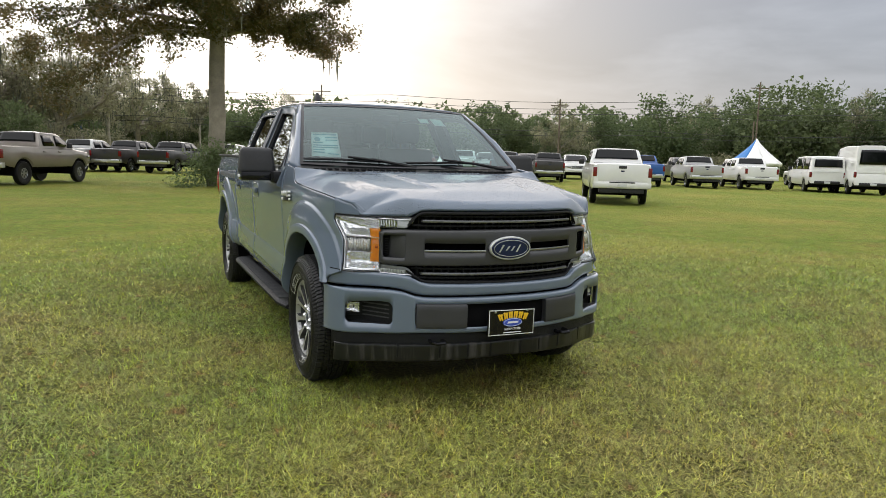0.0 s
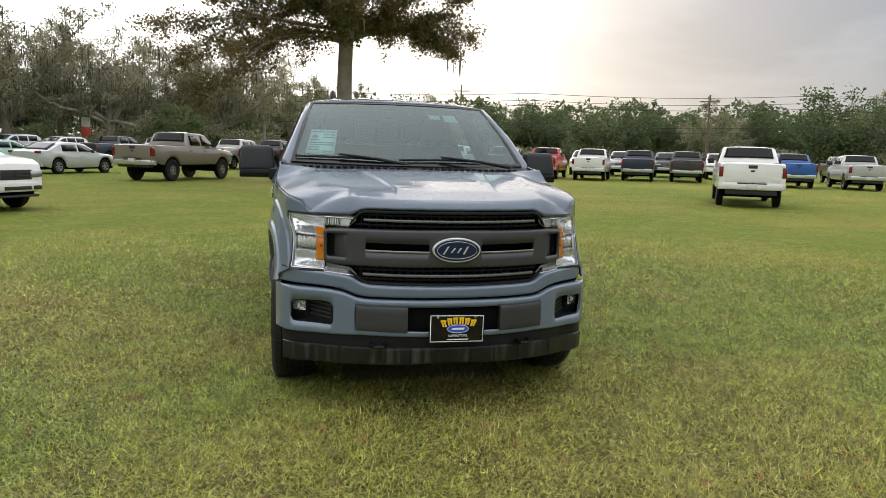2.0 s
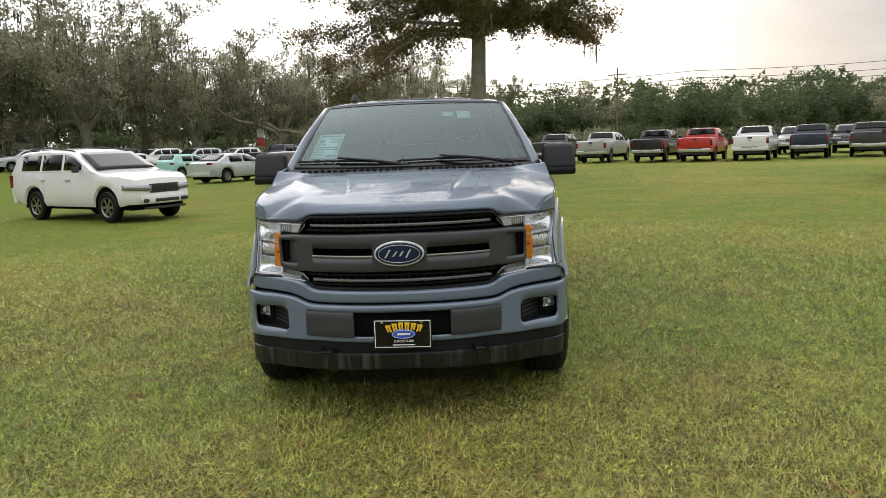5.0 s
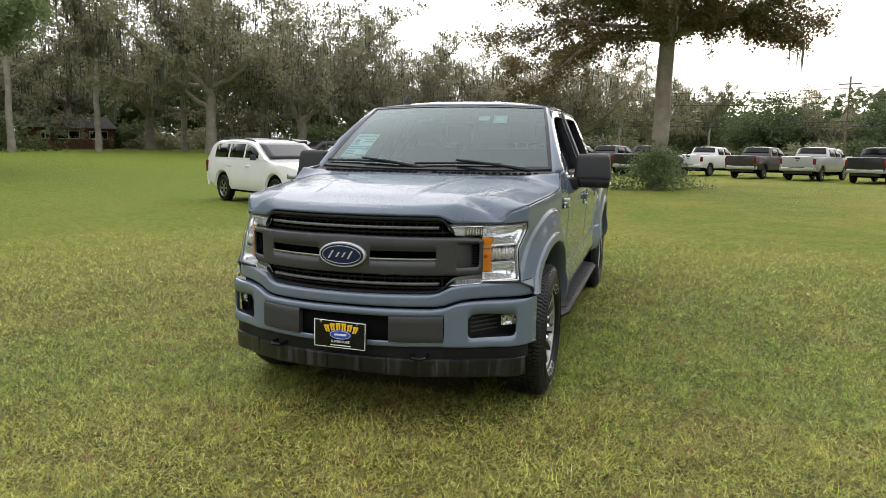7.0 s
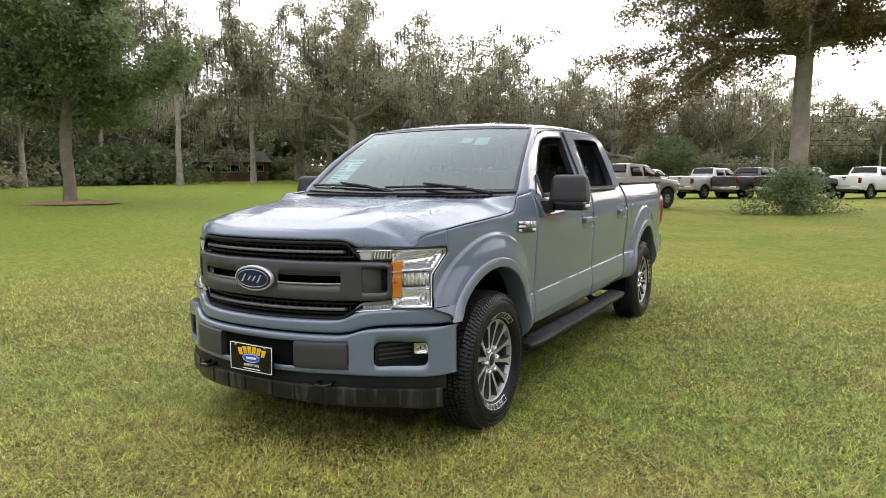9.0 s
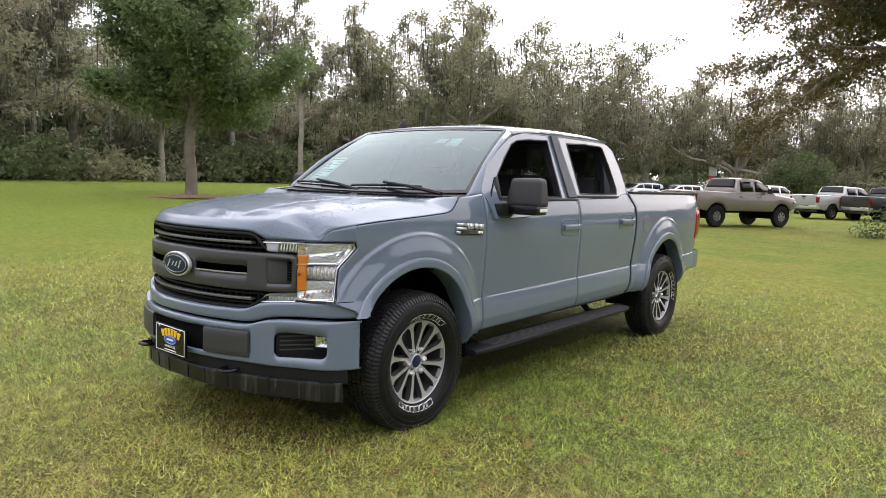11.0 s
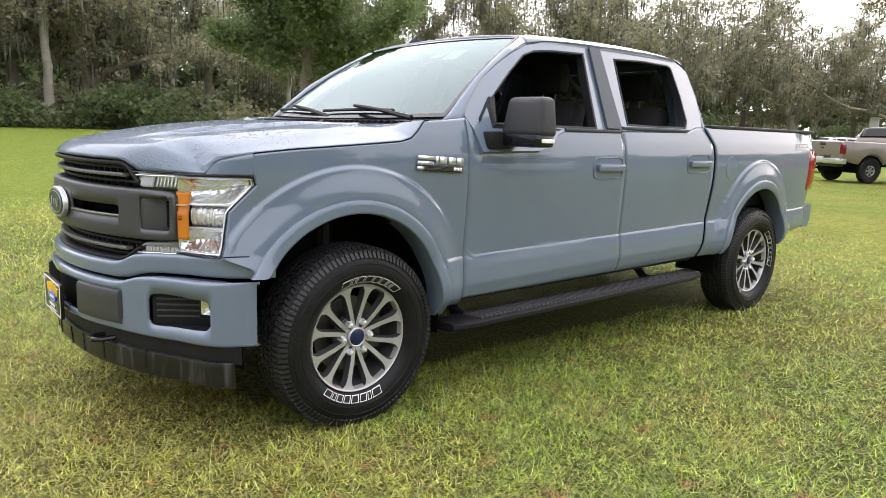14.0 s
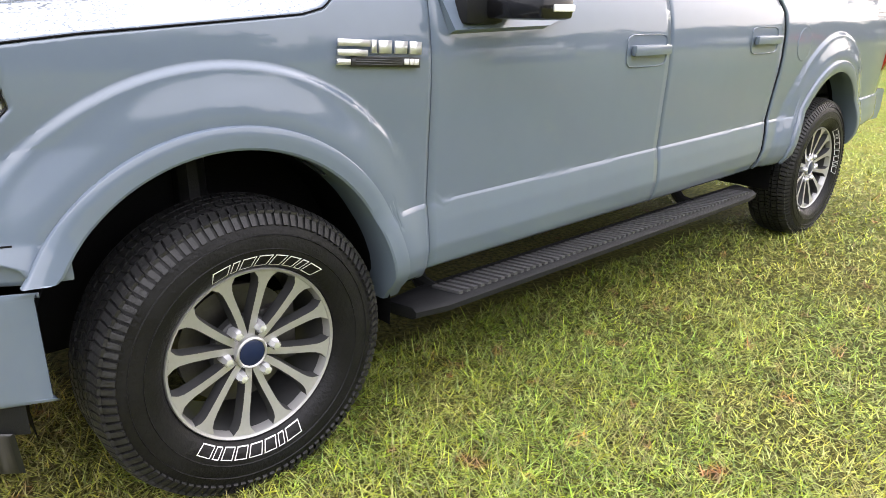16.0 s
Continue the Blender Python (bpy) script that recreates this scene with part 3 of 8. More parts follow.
def make_wheel(sgn, parent, cy, letters):
    """Wheel on the side sgn: tyre with tread blocks, rim, spokes, nuts, brake."""
    w = new("wheel")
    w.parent = parent
    w.matrix_local = pose(0, cy, 0.398)

    def X(v):
        return sgn * v
    bm = bmesh.new()
    R = 0.408
    prof = [(0.745, 0.245), (0.735, 0.30), (0.742, 0.355), (0.765, R - 0.012), (0.80, R - 0.006), (0.93, R - 0.006), (0.963, R - 0.012), (0.983, R - 0.035), (0.992, 0.345), (0.996, 0.315), (0.992, 0.285), (0.980, 0.262), (0.966, 0.250), (0.955, 0.246), (0.94, 0.244)]
    lathe(bm, [(X(a), r) for a, r in prof], 72)
    tyre = part("tyre", bm, RUBBER, w, "black tyre with worn outlined white sidewall marks")
    # tread blocks
    bm = bmesh.new()
    nb = 104
    for rib, (xa, xb) in enumerate(((0.758, 0.79), (0.797, 0.825), (0.833, 0.862), (0.870, 0.897), (0.904, 0.932), (0.938, 0.974))):
        for k in range(nb):
            t0 = 2 * math.pi * (k + 0.5 * (rib % 2)) / nb
            t1 = t0 + 2 * math.pi / nb * (0.74 if rib in (0, 5) else 0.80)
            sk = 0.018 * (1 if rib % 2 else -1)
            edge = rib in (0, 5)
            vs = []
            for tt, xx in ((t0, xa), (t1, xa), (t1 + sk, xb), (t0 + sk, xb)):
                low = R - 0.014
                top = R + 0.006 - (0.012 if edge and abs(xx - 0.865) > 0.1 else 0.0)
                vs.append(((X(xx), low * math.cos(tt), low * math.sin(tt)), (X(xx), top * math.cos(tt), top * math.sin(tt))))
            b = [bm.verts.new(p[0]) for p in vs]
            t = [bm.verts.new(p[1]) for p in vs]
            bm.faces.new(t)
            for i in range(4):
                bm.faces.new((b[i], b[(i + 1) % 4], t[(i + 1) % 4], t[i]))
    # shoulder lugs on the outer wall
    for k in range(nb):
        t0 = 2 * math.pi * k / nb
        t1 = t0 + 2 * math.pi / nb * 0.62
        vs = [bm.verts.new((X(x), r * math.cos(t), r * math.sin(t))) for t, x, r in ((t0, 0.966, R - 0.004), (t1, 0.966, R - 0.004), (t1, 0.992, R - 0.040), (t0, 0.992, R - 0.040))]
        vi = [bm.verts.new((X(x), r * math.cos(t), r * math.sin(t))) for t, x, r in ((t0, 0.955, R - 0.018), (t1, 0.955, R - 0.018), (t1, 0.982, R - 0.046), (t0, 0.982, R - 0.046))]
        bm.faces.new(vs)
        for i in range(4):
            bm.faces.new((vi[i], vi[(i + 1) % 4], vs[(i + 1) % 4], vs[i]))
    tr = part("tread", bm, TREAD, tyre, "", 20)
    tagged(tr, kind="stuff")
    # sidewall rings and outlined marks
    bm = bmesh.new()
    for r, x in ((0.342, 0.9935), (0.305, 0.9955)):
        lathe(bm, [(X(x - 0.003), r - 0.003), (X(x + 0.0015), r), (X(x - 0.003), r + 0.003)], 64)
    part("sidewall_ring", bm, RUBBER, tyre)
    if letters:
        def mark(half):
            bm = bmesh.new()
            e = 0.54
            for r0, r1, d0, d1 in ((0.2866, 0.2892, -half, half), (0.2572, 0.2598, -half, half), (0.2598, 0.2866, -half, e - half), (0.2598, 0.2866, half - e, half)):
                vs = []
                for rr, dd in ((r0, d0), (r0, d1), (r1, d1), (r1, d0)):
                    q = radians(dd) - (rr - 0.272) * 1.3 * sgn
                    x = lerp(rr, (0.250, 0.262, 0.285, 0.315), (0.966, 0.980, 0.992, 0.996)) + 0.0025
                    vs.append(bm.verts.new((X(x), rr * math.cos(q), rr * math.sin(q))))
                bm.faces.new(vs)
            bmesh.ops.remove_doubles(bm, verts=bm.verts, dist=0.0002)
            return part("sidewall_mark", bm, WHITE, tyre, "outlined white bar on the sidewall")
        for mid in (letters, letters + 180):
            at = 0.0
            for w_mark in (5.0, 2.0, 3.8, 4.0, 3.6, 3.4, 2.0, 4.2):
                at += w_mark + 0.7
                ob = mark(w_mark)
                ob.rotation_euler = (radians(mid + (33.6 - at) * sgn), 0, 0)
                at += w_mark + 0.7
    # rim
    bm = bmesh.new()
    lathe(bm, [(X(a), r) for a, r in ((0.93, 0.243), (0.963, 0.246), (0.967, 0.243), (0.9635, 0.2365), (0.954, 0.233), (0.930, 0.229))], 72)
    rim = part("rim", bm, ALLOY, w, "machined alloy rim with twin spokes")
    bm = bmesh.new()
    lathe(bm, [(X(a), r) for a, r in ((0.937, 0.229), (0.88, 0.216), (0.80, 0.212), (0.77, 0.215))], 60)
    part("barrel", bm, ALLOY_DARK, rim)
    for k in range(6):
        c = radians(60 * k + 32)
        bmA, bmD = bmesh.new(), bmesh.new()
        for s in (-1, 1):
            pts = []
            for r, off, wd, xx in ((0.046, 0.20, 0.020, 0.932), (0.075, 0.20, 0.020, 0.936), (0.11, 0.215, 0.020, 0.941), (0.15, 0.235, 0.021, 0.947), (0.180, 0.247, 0.023, 0.951), (0.202, 0.253, 0.027, 0.955), (0.218, 0.257, 0.038, 0.958), (0.235, 0.2605, 0.070, 0.9615)):
                a = c + s * off
                d = Vector((0, math.cos(a), math.sin(a)))
                n = Vector((0, -math.sin(a), math.cos(a)))
                m = d * r
                pts.append([Vector((X(xx), 0, 0)) + m + n * (wd / 2), Vector((X(xx), 0, 0)) + m - n * (wd / 2)])
            grid(bmA, pts)
            rows = []
            for (p, q) in pts:
                dn = (q - p).normalized() * 0.004
                rows.append([p, p - dn * 1.4 - Vector((X(0.034), 0, 0)), q + dn * 1.4 - Vector((X(0.034), 0, 0)), q])
            grid(bmD, rows)
        part("spoke", bmA, ALLOY, rim)
        part("spoke_side", bmD, ALLOY_DARK, rim)
    bm = bmesh.new()
    lathe(bm, [(X(0.890), 0.100), (X(0.908), 0.094), (X(0.916), 0.080), (X(0.916), 0.062), (X(0.928), 0.054), (X(0.930), 0.0)], 36)
    part("hub", bm, ALLOY_DARK, rim)
    bm = bmesh.new()
    lathe(bm, [(X(0.930), 0.047), (X(0.945), 0.046), (X(0.949), 0.041), (X(0.946), 0.037)], 36)
    part("cap_ring", bm, ALLOY, rim)
    bm = bmesh.new()
    lathe(bm, [(X(0.944), 0.038), (X(0.948), 0.030), (X(0.949), 0.0)], 30)
    part("centre_cap", bm, BLUE_OVAL, rim, "dark blue centre cap")
    for k in range(6):
        a = radians(60 * k + 2)
        bm = bmesh.new()
        cy2, cz2 = 0.070 * math.cos(a), 0.074 * math.sin(a)
        lathe(bm, [(X(0.915), 0.0175), (X(0.948), 0.0160), (X(0.958), 0.011), (X(0.961), 0.0)], 6, 0, cy2, cz2)
        part("wheel_nut", bm, LAMP_BEZEL, rim)
    bm = bmesh.new()
    lathe(bm, [(X(0.855), 0.07), (X(0.862), 0.09), (X(0.862), 0.172), (X(0.835), 0.172), (X(0.835), 0.07)], 40)
    part("brake_disc", bm, STEEL, w)
    bm = bmesh.new()
    q0, q1 = (0.06, 0.17)
    box(bm, X(0.815) if sgn > 0 else X(0.885), X(0.885) if sgn > 0 else X(0.815), q0, q1, -0.09, 0.09, 0.012)
    part("brake_caliper", bm, STEEL, w)
    return w


def build_truck():
    T = thing("pickup_truck", pose(0, 0, 0), "slate grey crew cab pickup with dark grille on grass", "pickup")
    hood_edge = lambda y: lerp(y, (-0.614, -0.602, -0.576, -0.456, -0.3, 0.0, 0.2, 0.26, 0.30, 0.35, 0.6), (1.128, 1.160, 1.190, 1.212, 1.230, 1.254, 1.270, 1.286, 1.318, 1.366, 1.392))
    belt = lambda y: lerp(y, (0.60, 0.645, 0.67, 1.10, 1.16, 1.28, 1.33, 1.6, 1.85, 2.3, 2.6, 2.72), (1.40, 1.33, 1.226, 1.238, 1.255, 1.33, 1.346, 1.350, 1.355, 1.362, 1.372, 1.40))
    gap_y = lambda z: lerp(z, (0.46, 0.52, 0.76, 1.0, 1.2, 1.28, 1.40, 1.43), (2.845, 2.85, 2.885, 2.91, 2.908, 2.895, 2.80, 2.79))
    fender_front = lambda z: lerp(z, (0.46, 0.70, 0.76, 0.80, 0.84, 0.98, 1.085, 1.116, 1.43), (-0.47, -0.47, -0.50, -0.597, -0.582, -0.555, -0.452, -0.458, -0.458))

    def sides(s):
        lo_f = arch_low(0.47, ARCH_F)
        lo = lambda y: max(lo_f(y), 0.715 if y < -0.2 else 0.0)
        side_panel("front_fender", fender_front, lambda z: 0.6005, lo, lambda y: hood_edge(y) - 0.004, 76, T, 88, sgn=s)
        fd = side_panel("front_door", lambda z: 0.6055, lambda z: lerp(z, (0.46, 0.72, 1.3, 1.43), (1.8865, 1.8865, 1.8635, 1.8565)), lambda y: 0.50, belt, 80, T, 40, sgn=s)
        rd = side_panel("rear_door", lambda z: lerp(z, (0.46, 0.72, 1.3, 1.43), (1.8915, 1.8915, 1.8685, 1.8615)), gap_y, lambda y: 0.50, belt, 80, T, 36, sgn=s)
        lo_r = arch_low(0.50, ARCH_R)
        low_b = lambda y: max(lo_r(y), lerp(y, (2.8, 3.3, 3.9, 4.45, 4.75), (0.50, 0.50, 0.55, 0.61, 0.64)))
        side_panel("bed_side", lambda z: gap_y(z) + 0.034, lambda z: lerp(z, (0.46, 0.80, 0.84, 1.43), (4.56, 4.60, 4.63, 4.66)), low_b, lambda y: 1.405 + 0.004 * (y - 2.9), 84, T, 70, sgn=s)
        flare(ARCH_F, 1, 151, T, s)
        bm = bmesh.new()
        rows = []
        for y in np.linspace(-0.458, 0.22, 40):
            h = hood_edge(y) - 0.004
            x = side_x(y, h)
            rows.append([(s * (x - 0.001), y, h - 0.004), (s * (x - 0.004), y, h), (s * (x - 0.014), y, h - 0.003), (s * (x - 0.03), y, h - 0.03)])
        grid(bm, rows)
        solid(outward(part("fender_top", bm, PAINT, T, "", 50), (0, 0, 1)), 0.006)
        # the fender wraps over the lamp's outer half up to the hood's shut line
        bm = bmesh.new()
        xo, yo, yi = side_x(-0.458, 1.122), -0.458, face_y(0.697)
        rows = []
        for u in np.linspace(0.50, 1.0, 28):
            top = lerp(u, (0.50, 0.54, 0.63, 0.80, 1.0), (1.127, 1.157, 1.186, 1.199, 1.210))
            row = []
            for k in range(13):
                z = 1.124 + (top - 1.124) * k / 12
                x = 0.697 + (side_x(yo, z) - 0.697) * u
                y = yi + (yo - yi) * u ** 1.45
                roll = 0.012 * smooth(0.8, 1.0, k / 12) ** 2
                q = (0.30 * (z - 1.124) + roll) * (1 - u)
                row.append((s * (x - 0.6 * q - 0.4 * roll), y + q, z))
            rows.append(row)
        grid(bm, rows)
        solid(outward(part("fender_corner", bm, PAINT, T, "", 50), (s * 0.6, -1, 0)), 0.008)
        flare(ARCH_R, 8, 172, T, s)
        # inner sills, wheel wells
        bm = bmesh.new()
        box(bm, min(s * 0.70, s * 0.87), max(s * 0.70, s * 0.87), 0.55, 2.92, 0.46, 0.53, 0.015)
        part("sill", bm, PLASTIC, T)
        # wells and inner wings near-black, coloured as if in full shade
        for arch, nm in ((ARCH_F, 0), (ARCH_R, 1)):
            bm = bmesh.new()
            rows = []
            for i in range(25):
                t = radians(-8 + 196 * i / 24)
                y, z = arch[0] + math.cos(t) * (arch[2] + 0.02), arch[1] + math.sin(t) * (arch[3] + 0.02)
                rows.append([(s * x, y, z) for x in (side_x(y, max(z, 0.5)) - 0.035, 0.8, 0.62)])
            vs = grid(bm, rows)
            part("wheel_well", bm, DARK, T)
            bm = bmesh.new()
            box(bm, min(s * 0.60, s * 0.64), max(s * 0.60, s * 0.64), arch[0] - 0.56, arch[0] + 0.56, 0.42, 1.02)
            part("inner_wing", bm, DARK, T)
        # near-black block in the bed gap, put there for its shade
        bm = bmesh.new()
        box(bm, min(s * 0.80, s * 0.925), max(s * 0.80, s * 0.925), 2.80, 2.955, 0.50, 1.38)
        part("bed_gap_filler", bm, DARK, T)
        # door frames above the belt
        for nm, outer, hole, door in (
            ("door_frame", ((0.605, 1.402), (0.79, 1.592), (0.93, 1.675), (1.06, 1.742), (1.20, 1.80), (1.40, 1.838), (1.62, 1.853), (1.858, 1.858), (1.858, 1.357), (1.64, 1.352), (1.34, 1.348), (1.27, 1.325), (1.16, 1.257), (1.09, 1.238), (0.672, 1.228), (0.645, 1.335)),
             ((0.795, 1.362), (0.832, 1.505), (1.0, 1.638), (1.155, 1.745), (1.25, 1.776), (1.40, 1.792), (1.69, 1.803), (1.655, 1.60), (1.618, 1.362), (1.33, 1.362)), fd),
            ("door_frame", ((1.866, 1.357), (1.866, 1.858), (2.2, 1.868), (2.5, 1.868), (2.66, 1.858), (2.755, 1.83), (2.81, 1.77), (2.832, 1.62), (2.815, 1.47), (2.79, 1.404), (2.72, 1.402), (2.6, 1.374), (2.3, 1.364)),
             ((1.925, 1.392), (1.955, 1.60), (1.985, 1.798), (2.3, 1.812), (2.59, 1.808), (2.625, 1.79), (2.635, 1.60), (2.622, 1.44), (2.585, 1.392), (2.3, 1.388)), rd)):
            bm = bmesh.new()
            fillpoly(bm, [[(s * glass_x(z), y, z) for y, z in lp] for lp in (outer, hole)])
            solid(flat(outward(part(nm, bm, PAINT, door), (s, 0, 0))), 0.03)
            # dark weather strip round the opening
            bm = bmesh.new()
            ring = []
            cy0, cz0 = np.mean([p[0] for p in hole]), np.mean([p[1] for p in hole])
            for k, dx in ((1.0, 0.004), (0.955, 0.002), (0.955, -0.05)):
                ring.append([(s * (glass_x(cz0 + (z - cz0) * k) + dx), cy0 + (y - cy0) * (k if k == 1 else k + 0.012), cz0 + (z - cz0) * k) for y, z in hole])
            grid(bm, ring, close=True)
            part("weather_strip", bm, PLASTIC, door)
        # black pillar trim between the windows and along the belt
        bm = bmesh.new()
        fillpoly(bm, [[(s * (glass_x(z) + 0.006), y, z) for y, z in ((1.70, 1.365), (1.835, 1.365), (1.845, 1.84), (1.745, 1.84))]])
        solid(flat(part("pillar_trim", bm, mat("pillar_grey", (0.05, 0.057, 0.07), 0.5, 0, 0.0, 0.06, 5, spec=0.3), fd)), 0.012)
        bm = bmesh.new()
        box(bm, min(s * 0.925, s * 0.968), max(s * 0.925, s * 0.968), 1.33, 1.85, 1.345, 1.361, 0.004)
        part("belt_moulding", bm, MATS["pillar_grey"], fd)
        bm = bmesh.new()
        box(bm, min(s * 0.925, s * 0.962), max(s * 0.925, s * 0.962), 1.87, 2.60, 1.368, 1.384, 0.004)
        part("belt_moulding", bm, MATS["pillar_grey"], rd)
        if s < 0:
            for hole, door in ((((0.80, 1.36), (0.835, 1.50), (1.155, 1.74), (1.25, 1.77), (1.685, 1.80), (1.618, 1.36)), fd), (((1.93, 1.39), (1.985, 1.795), (2.59, 1.805), (2.63, 1.78), (2.62, 1.43), (2.58, 1.39)), rd)):
                bm = bmesh.new()
                fillpoly(bm, [[(s * (glass_x(z) - 0.02), y, z) for y, z in hole]])
                g = faceout(part("window_pane", bm, TINT, door, "dark tinted side window, closed"), (s, 0, 0))
                g.visible_shadow = False
        # mirror patch
        bm = bmesh.new()
        fillpoly(bm, [[(s * (glass_x(z) + 0.008 - max(0, 1.37 - z) * 0.30), y, z) for y, z in ((0.665, 1.236), (1.10, 1.246), (1.30, 1.352), (0.795, 1.365), (0.832, 1.50), (0.800, 1.50), (0.70, 1.395))]])
        solid(flat(part("mirror_base", bm, PLASTIC, fd)), 0.02)
        # mirror
        bm = bmesh.new()
        vs = box(bm, 0.985, 1.255, 0.795, 0.935, 1.306, 1.498, 0.0)
        for v in bm.verts:
            k = (v.co.z - 1.306) / 0.192
            v.co.y += 0.03 * k * (1 if v.co.y < 0.85 else -0.2)
            v.co.x -= 0.02 * k * (1 if v.co.x > 1.1 else -1)
        bmesh.ops.bevel(bm, geom=list(bm.edges), offset=0.034, segments=4, profile=0.55, affect="EDGES")
        for v in bm.verts:
            v.co.x *= s
        mir = part("wing_mirror", bm, MIRROR_SHELL, fd, "black wing mirror")
        bm = bmesh.new()
        box(bm, min(s * 0.93, s * 1.245), max(s * 0.93, s * 1.245), 0.78, 0.915, 1.258, 1.322, 0.018)
        part("mirror_arm", bm, GLOSSBLACK, mir)
        bm = bmesh.new()
        box(bm, min(s * 0.935, s * 1.03), max(s * 0.935, s * 1.03), 0.70, 0.86, 1.242, 1.330, 0.022)
        part("mirror_foot", bm, PLASTIC, mir)
        bm = bmesh.new()
        box(bm, min(s * 1.03, s * 1.175), max(s * 1.03, s * 1.175), 0.932, 0.938, 1.33, 1.465, 0.0)
        part("mirror_glass", bm, CHROME, mir)
        bm = bmesh.new()
        box(bm, min(s * 1.15, s * 1.251), max(s * 1.15, s * 1.251), 0.822, 0.912, 1.280, 1.300, 0.005)
        part("mirror_marker", bm, WHITE, mir, "pale marker lamp")
        # handles
        for y0, z0, door in ((1.575, 1.14, fd), (2.572, 1.158, rd)):
            hx = side_x(y0 + 0.13, z0)
            bm = bmesh.new()
            pts = [(y0 - 0.008 + 0.276 * (0.5 + 0.5 * math.copysign(abs(math.cos(t)) ** 0.35, math.cos(t))), z0 + 0.062 * math.copysign(abs(math.sin(t)) ** 0.35, math.sin(t))) for t in [2 * math.pi * k / 36 for k in range(36)]]
            cy0 = y0 + 0.13
            rows = []
            for k, dx in ((1.0, 0.002), (0.97, 0.005), (0.93, 0.002), (0.86, -0.012), (0.5, -0.018), (0.02, -0.018)):
                rows.append([(s * (side_x(y, z) + dx), cy0 + (y - cy0) * (k * 0.4 + 0.6 if k > 0.8 else k), z0 + (z - z0) * k) for y, z in pts])
            grid(bm, rows, close=True)
            part("handle_cup", bm, PAINT, door)
            bm = bmesh.new()
            box(bm, min(s * (hx + 0.004), s * (hx + 0.028)), max(s * (hx + 0.004), s * (hx + 0.028)), y0 + 0.018, y0 + 0.268, z0 - 0.018, z0 + 0.022, 0.009)
            part("door_handle", bm, PAINT, door)
            bm = bmesh.new()
            box(bm, min(s * (hx - 0.015), s * (hx - 0.010)), max(s * (hx - 0.015), s * (hx - 0.010)), y0 + 0.04, y0 + 0.22, z0 - 0.045, z0 + 0.05, 0.0)
            part("cup_shadow", bm, GLOSSBLACK, door)
        # running board
        bm = bmesh.new()
        rows = []
        for y, xo, z in ((0.530, 0.86, 0.372), (0.555, 0.972, 0.374), (0.66, 1.014, 0.385), (2.75, 1.014, 0.392), (2.87, 0.99, 0.392), (2.93, 0.88, 0.392)):
            rows.append([(s * 0.845, y, z), (s * (xo - 0.02), y, z), (s * xo, y, z - 0.012), (s * xo, y, z - 0.030), (s * (xo - 0.02), y, z - 0.042), (s * 0.845, y, z - 0.038)])
        vs = grid(bm, rows, close=True)
        bm.faces.new(vs[0]), bm.faces.new(vs[-1][::-1])
        rb = part("running_board", bm, PLASTIC, T, "black ribbed running board", 50)
        me_bm = bmesh.new()
        box(me_bm, min(s * 0.885, s * 0.990), max(s * 0.885, s * 0.990), 0, 0.017, 0.0, 0.010, 0.0, None)
        for v in me_bm.verts:
            v.co.y += (abs(v.co.x) - 0.9) * 0.30
        first = part("step_rib", me_bm, mat("rib_plastic", (0.062, 0.063, 0.066), 0.42, 0, 0, 0.2, 8), rb)
        first.location = (0, 0.70, 0.3855)
        for k in range(1, 62):
            o = new("step_rib", first.data)
            o.parent = rb
            o.location = (0, 0.70 + k * 0.0335, 0.3855 + 0.007 * k / 62)
        for y in (0.72, 2.45):
            bm = bmesh.new()
            tube(bm, [(s * 0.70, y, 0.47), (s * 0.80, y, 0.375), (s * 0.95, y, 0.352)], 0.028, 8)
            part("step_bracket", bm, PLASTIC, rb)
        # tail lamp
        bm = bmesh.new()
        rows = []
        for z in (0.93, 0.99, 1.06, 1.14, 1.20, 1.255):
            k = 0.012 * math.sin((z - 0.93) / 0.325 * math.pi)
            xr = side_x(4.6, z)
            rows.append([(s * (xr + 0.002), 4.50 + 0.02 * (z - 0.93), z), (s * (xr + 0.014 + k), 4.56, z), (s * (xr + 0.004), 4.665 + k, z), (s * (xr - 0.10), 4.69, z)])
        grid(bm, rows)
        solid(part("tail_lamp", bm, RED, T, "red tail lamp"), 0.03)
        # lettering strip on the bed side
        bm = bmesh.new()
        for k in range(5):
            y = 4.22 + k * 0.062
            for dy0, dy1, z0, z1 in ((0, 0.045, 1.262, 1.268), (0, 0.045, 1.286, 1.292), (0, 0.045, 1.308, 1.314), (0.0, 0.008, 1.262, 1.314)):
                vs = [bm.verts.new((s * (side_x(q, z) + 0.002), q + (z - 1.29) * 0.4, z)) for q, z in ((y + dy0, z0), (y + dy1, z0), (y + dy1, z1), (y + dy0, z1))]
                bm.faces.new(vs)
        part("side_decal", bm, GREY, T, "dark bars of a bed side decal")
        # fuel flap only on the left
        if s > 0:
            bm = bmesh.new()
            ring = []
            for r, dx in ((0.088, 0.001), (0.085, -0.003), (0.082, 0.002), (0.0, 0.003)):
                ring.append([(s * (side_x(3.17 + r * math.cos(t), 1.13 + r * math.sin(t)) + dx), 3.17 + r * math.cos(t), 1.13 + r * math.sin(t)) for t in [2 * math.pi * k / 40 for k in range(40)]])
            grid(bm, ring, close=True)
            part("fuel_flap", bm, PAINT, T, "", 12)
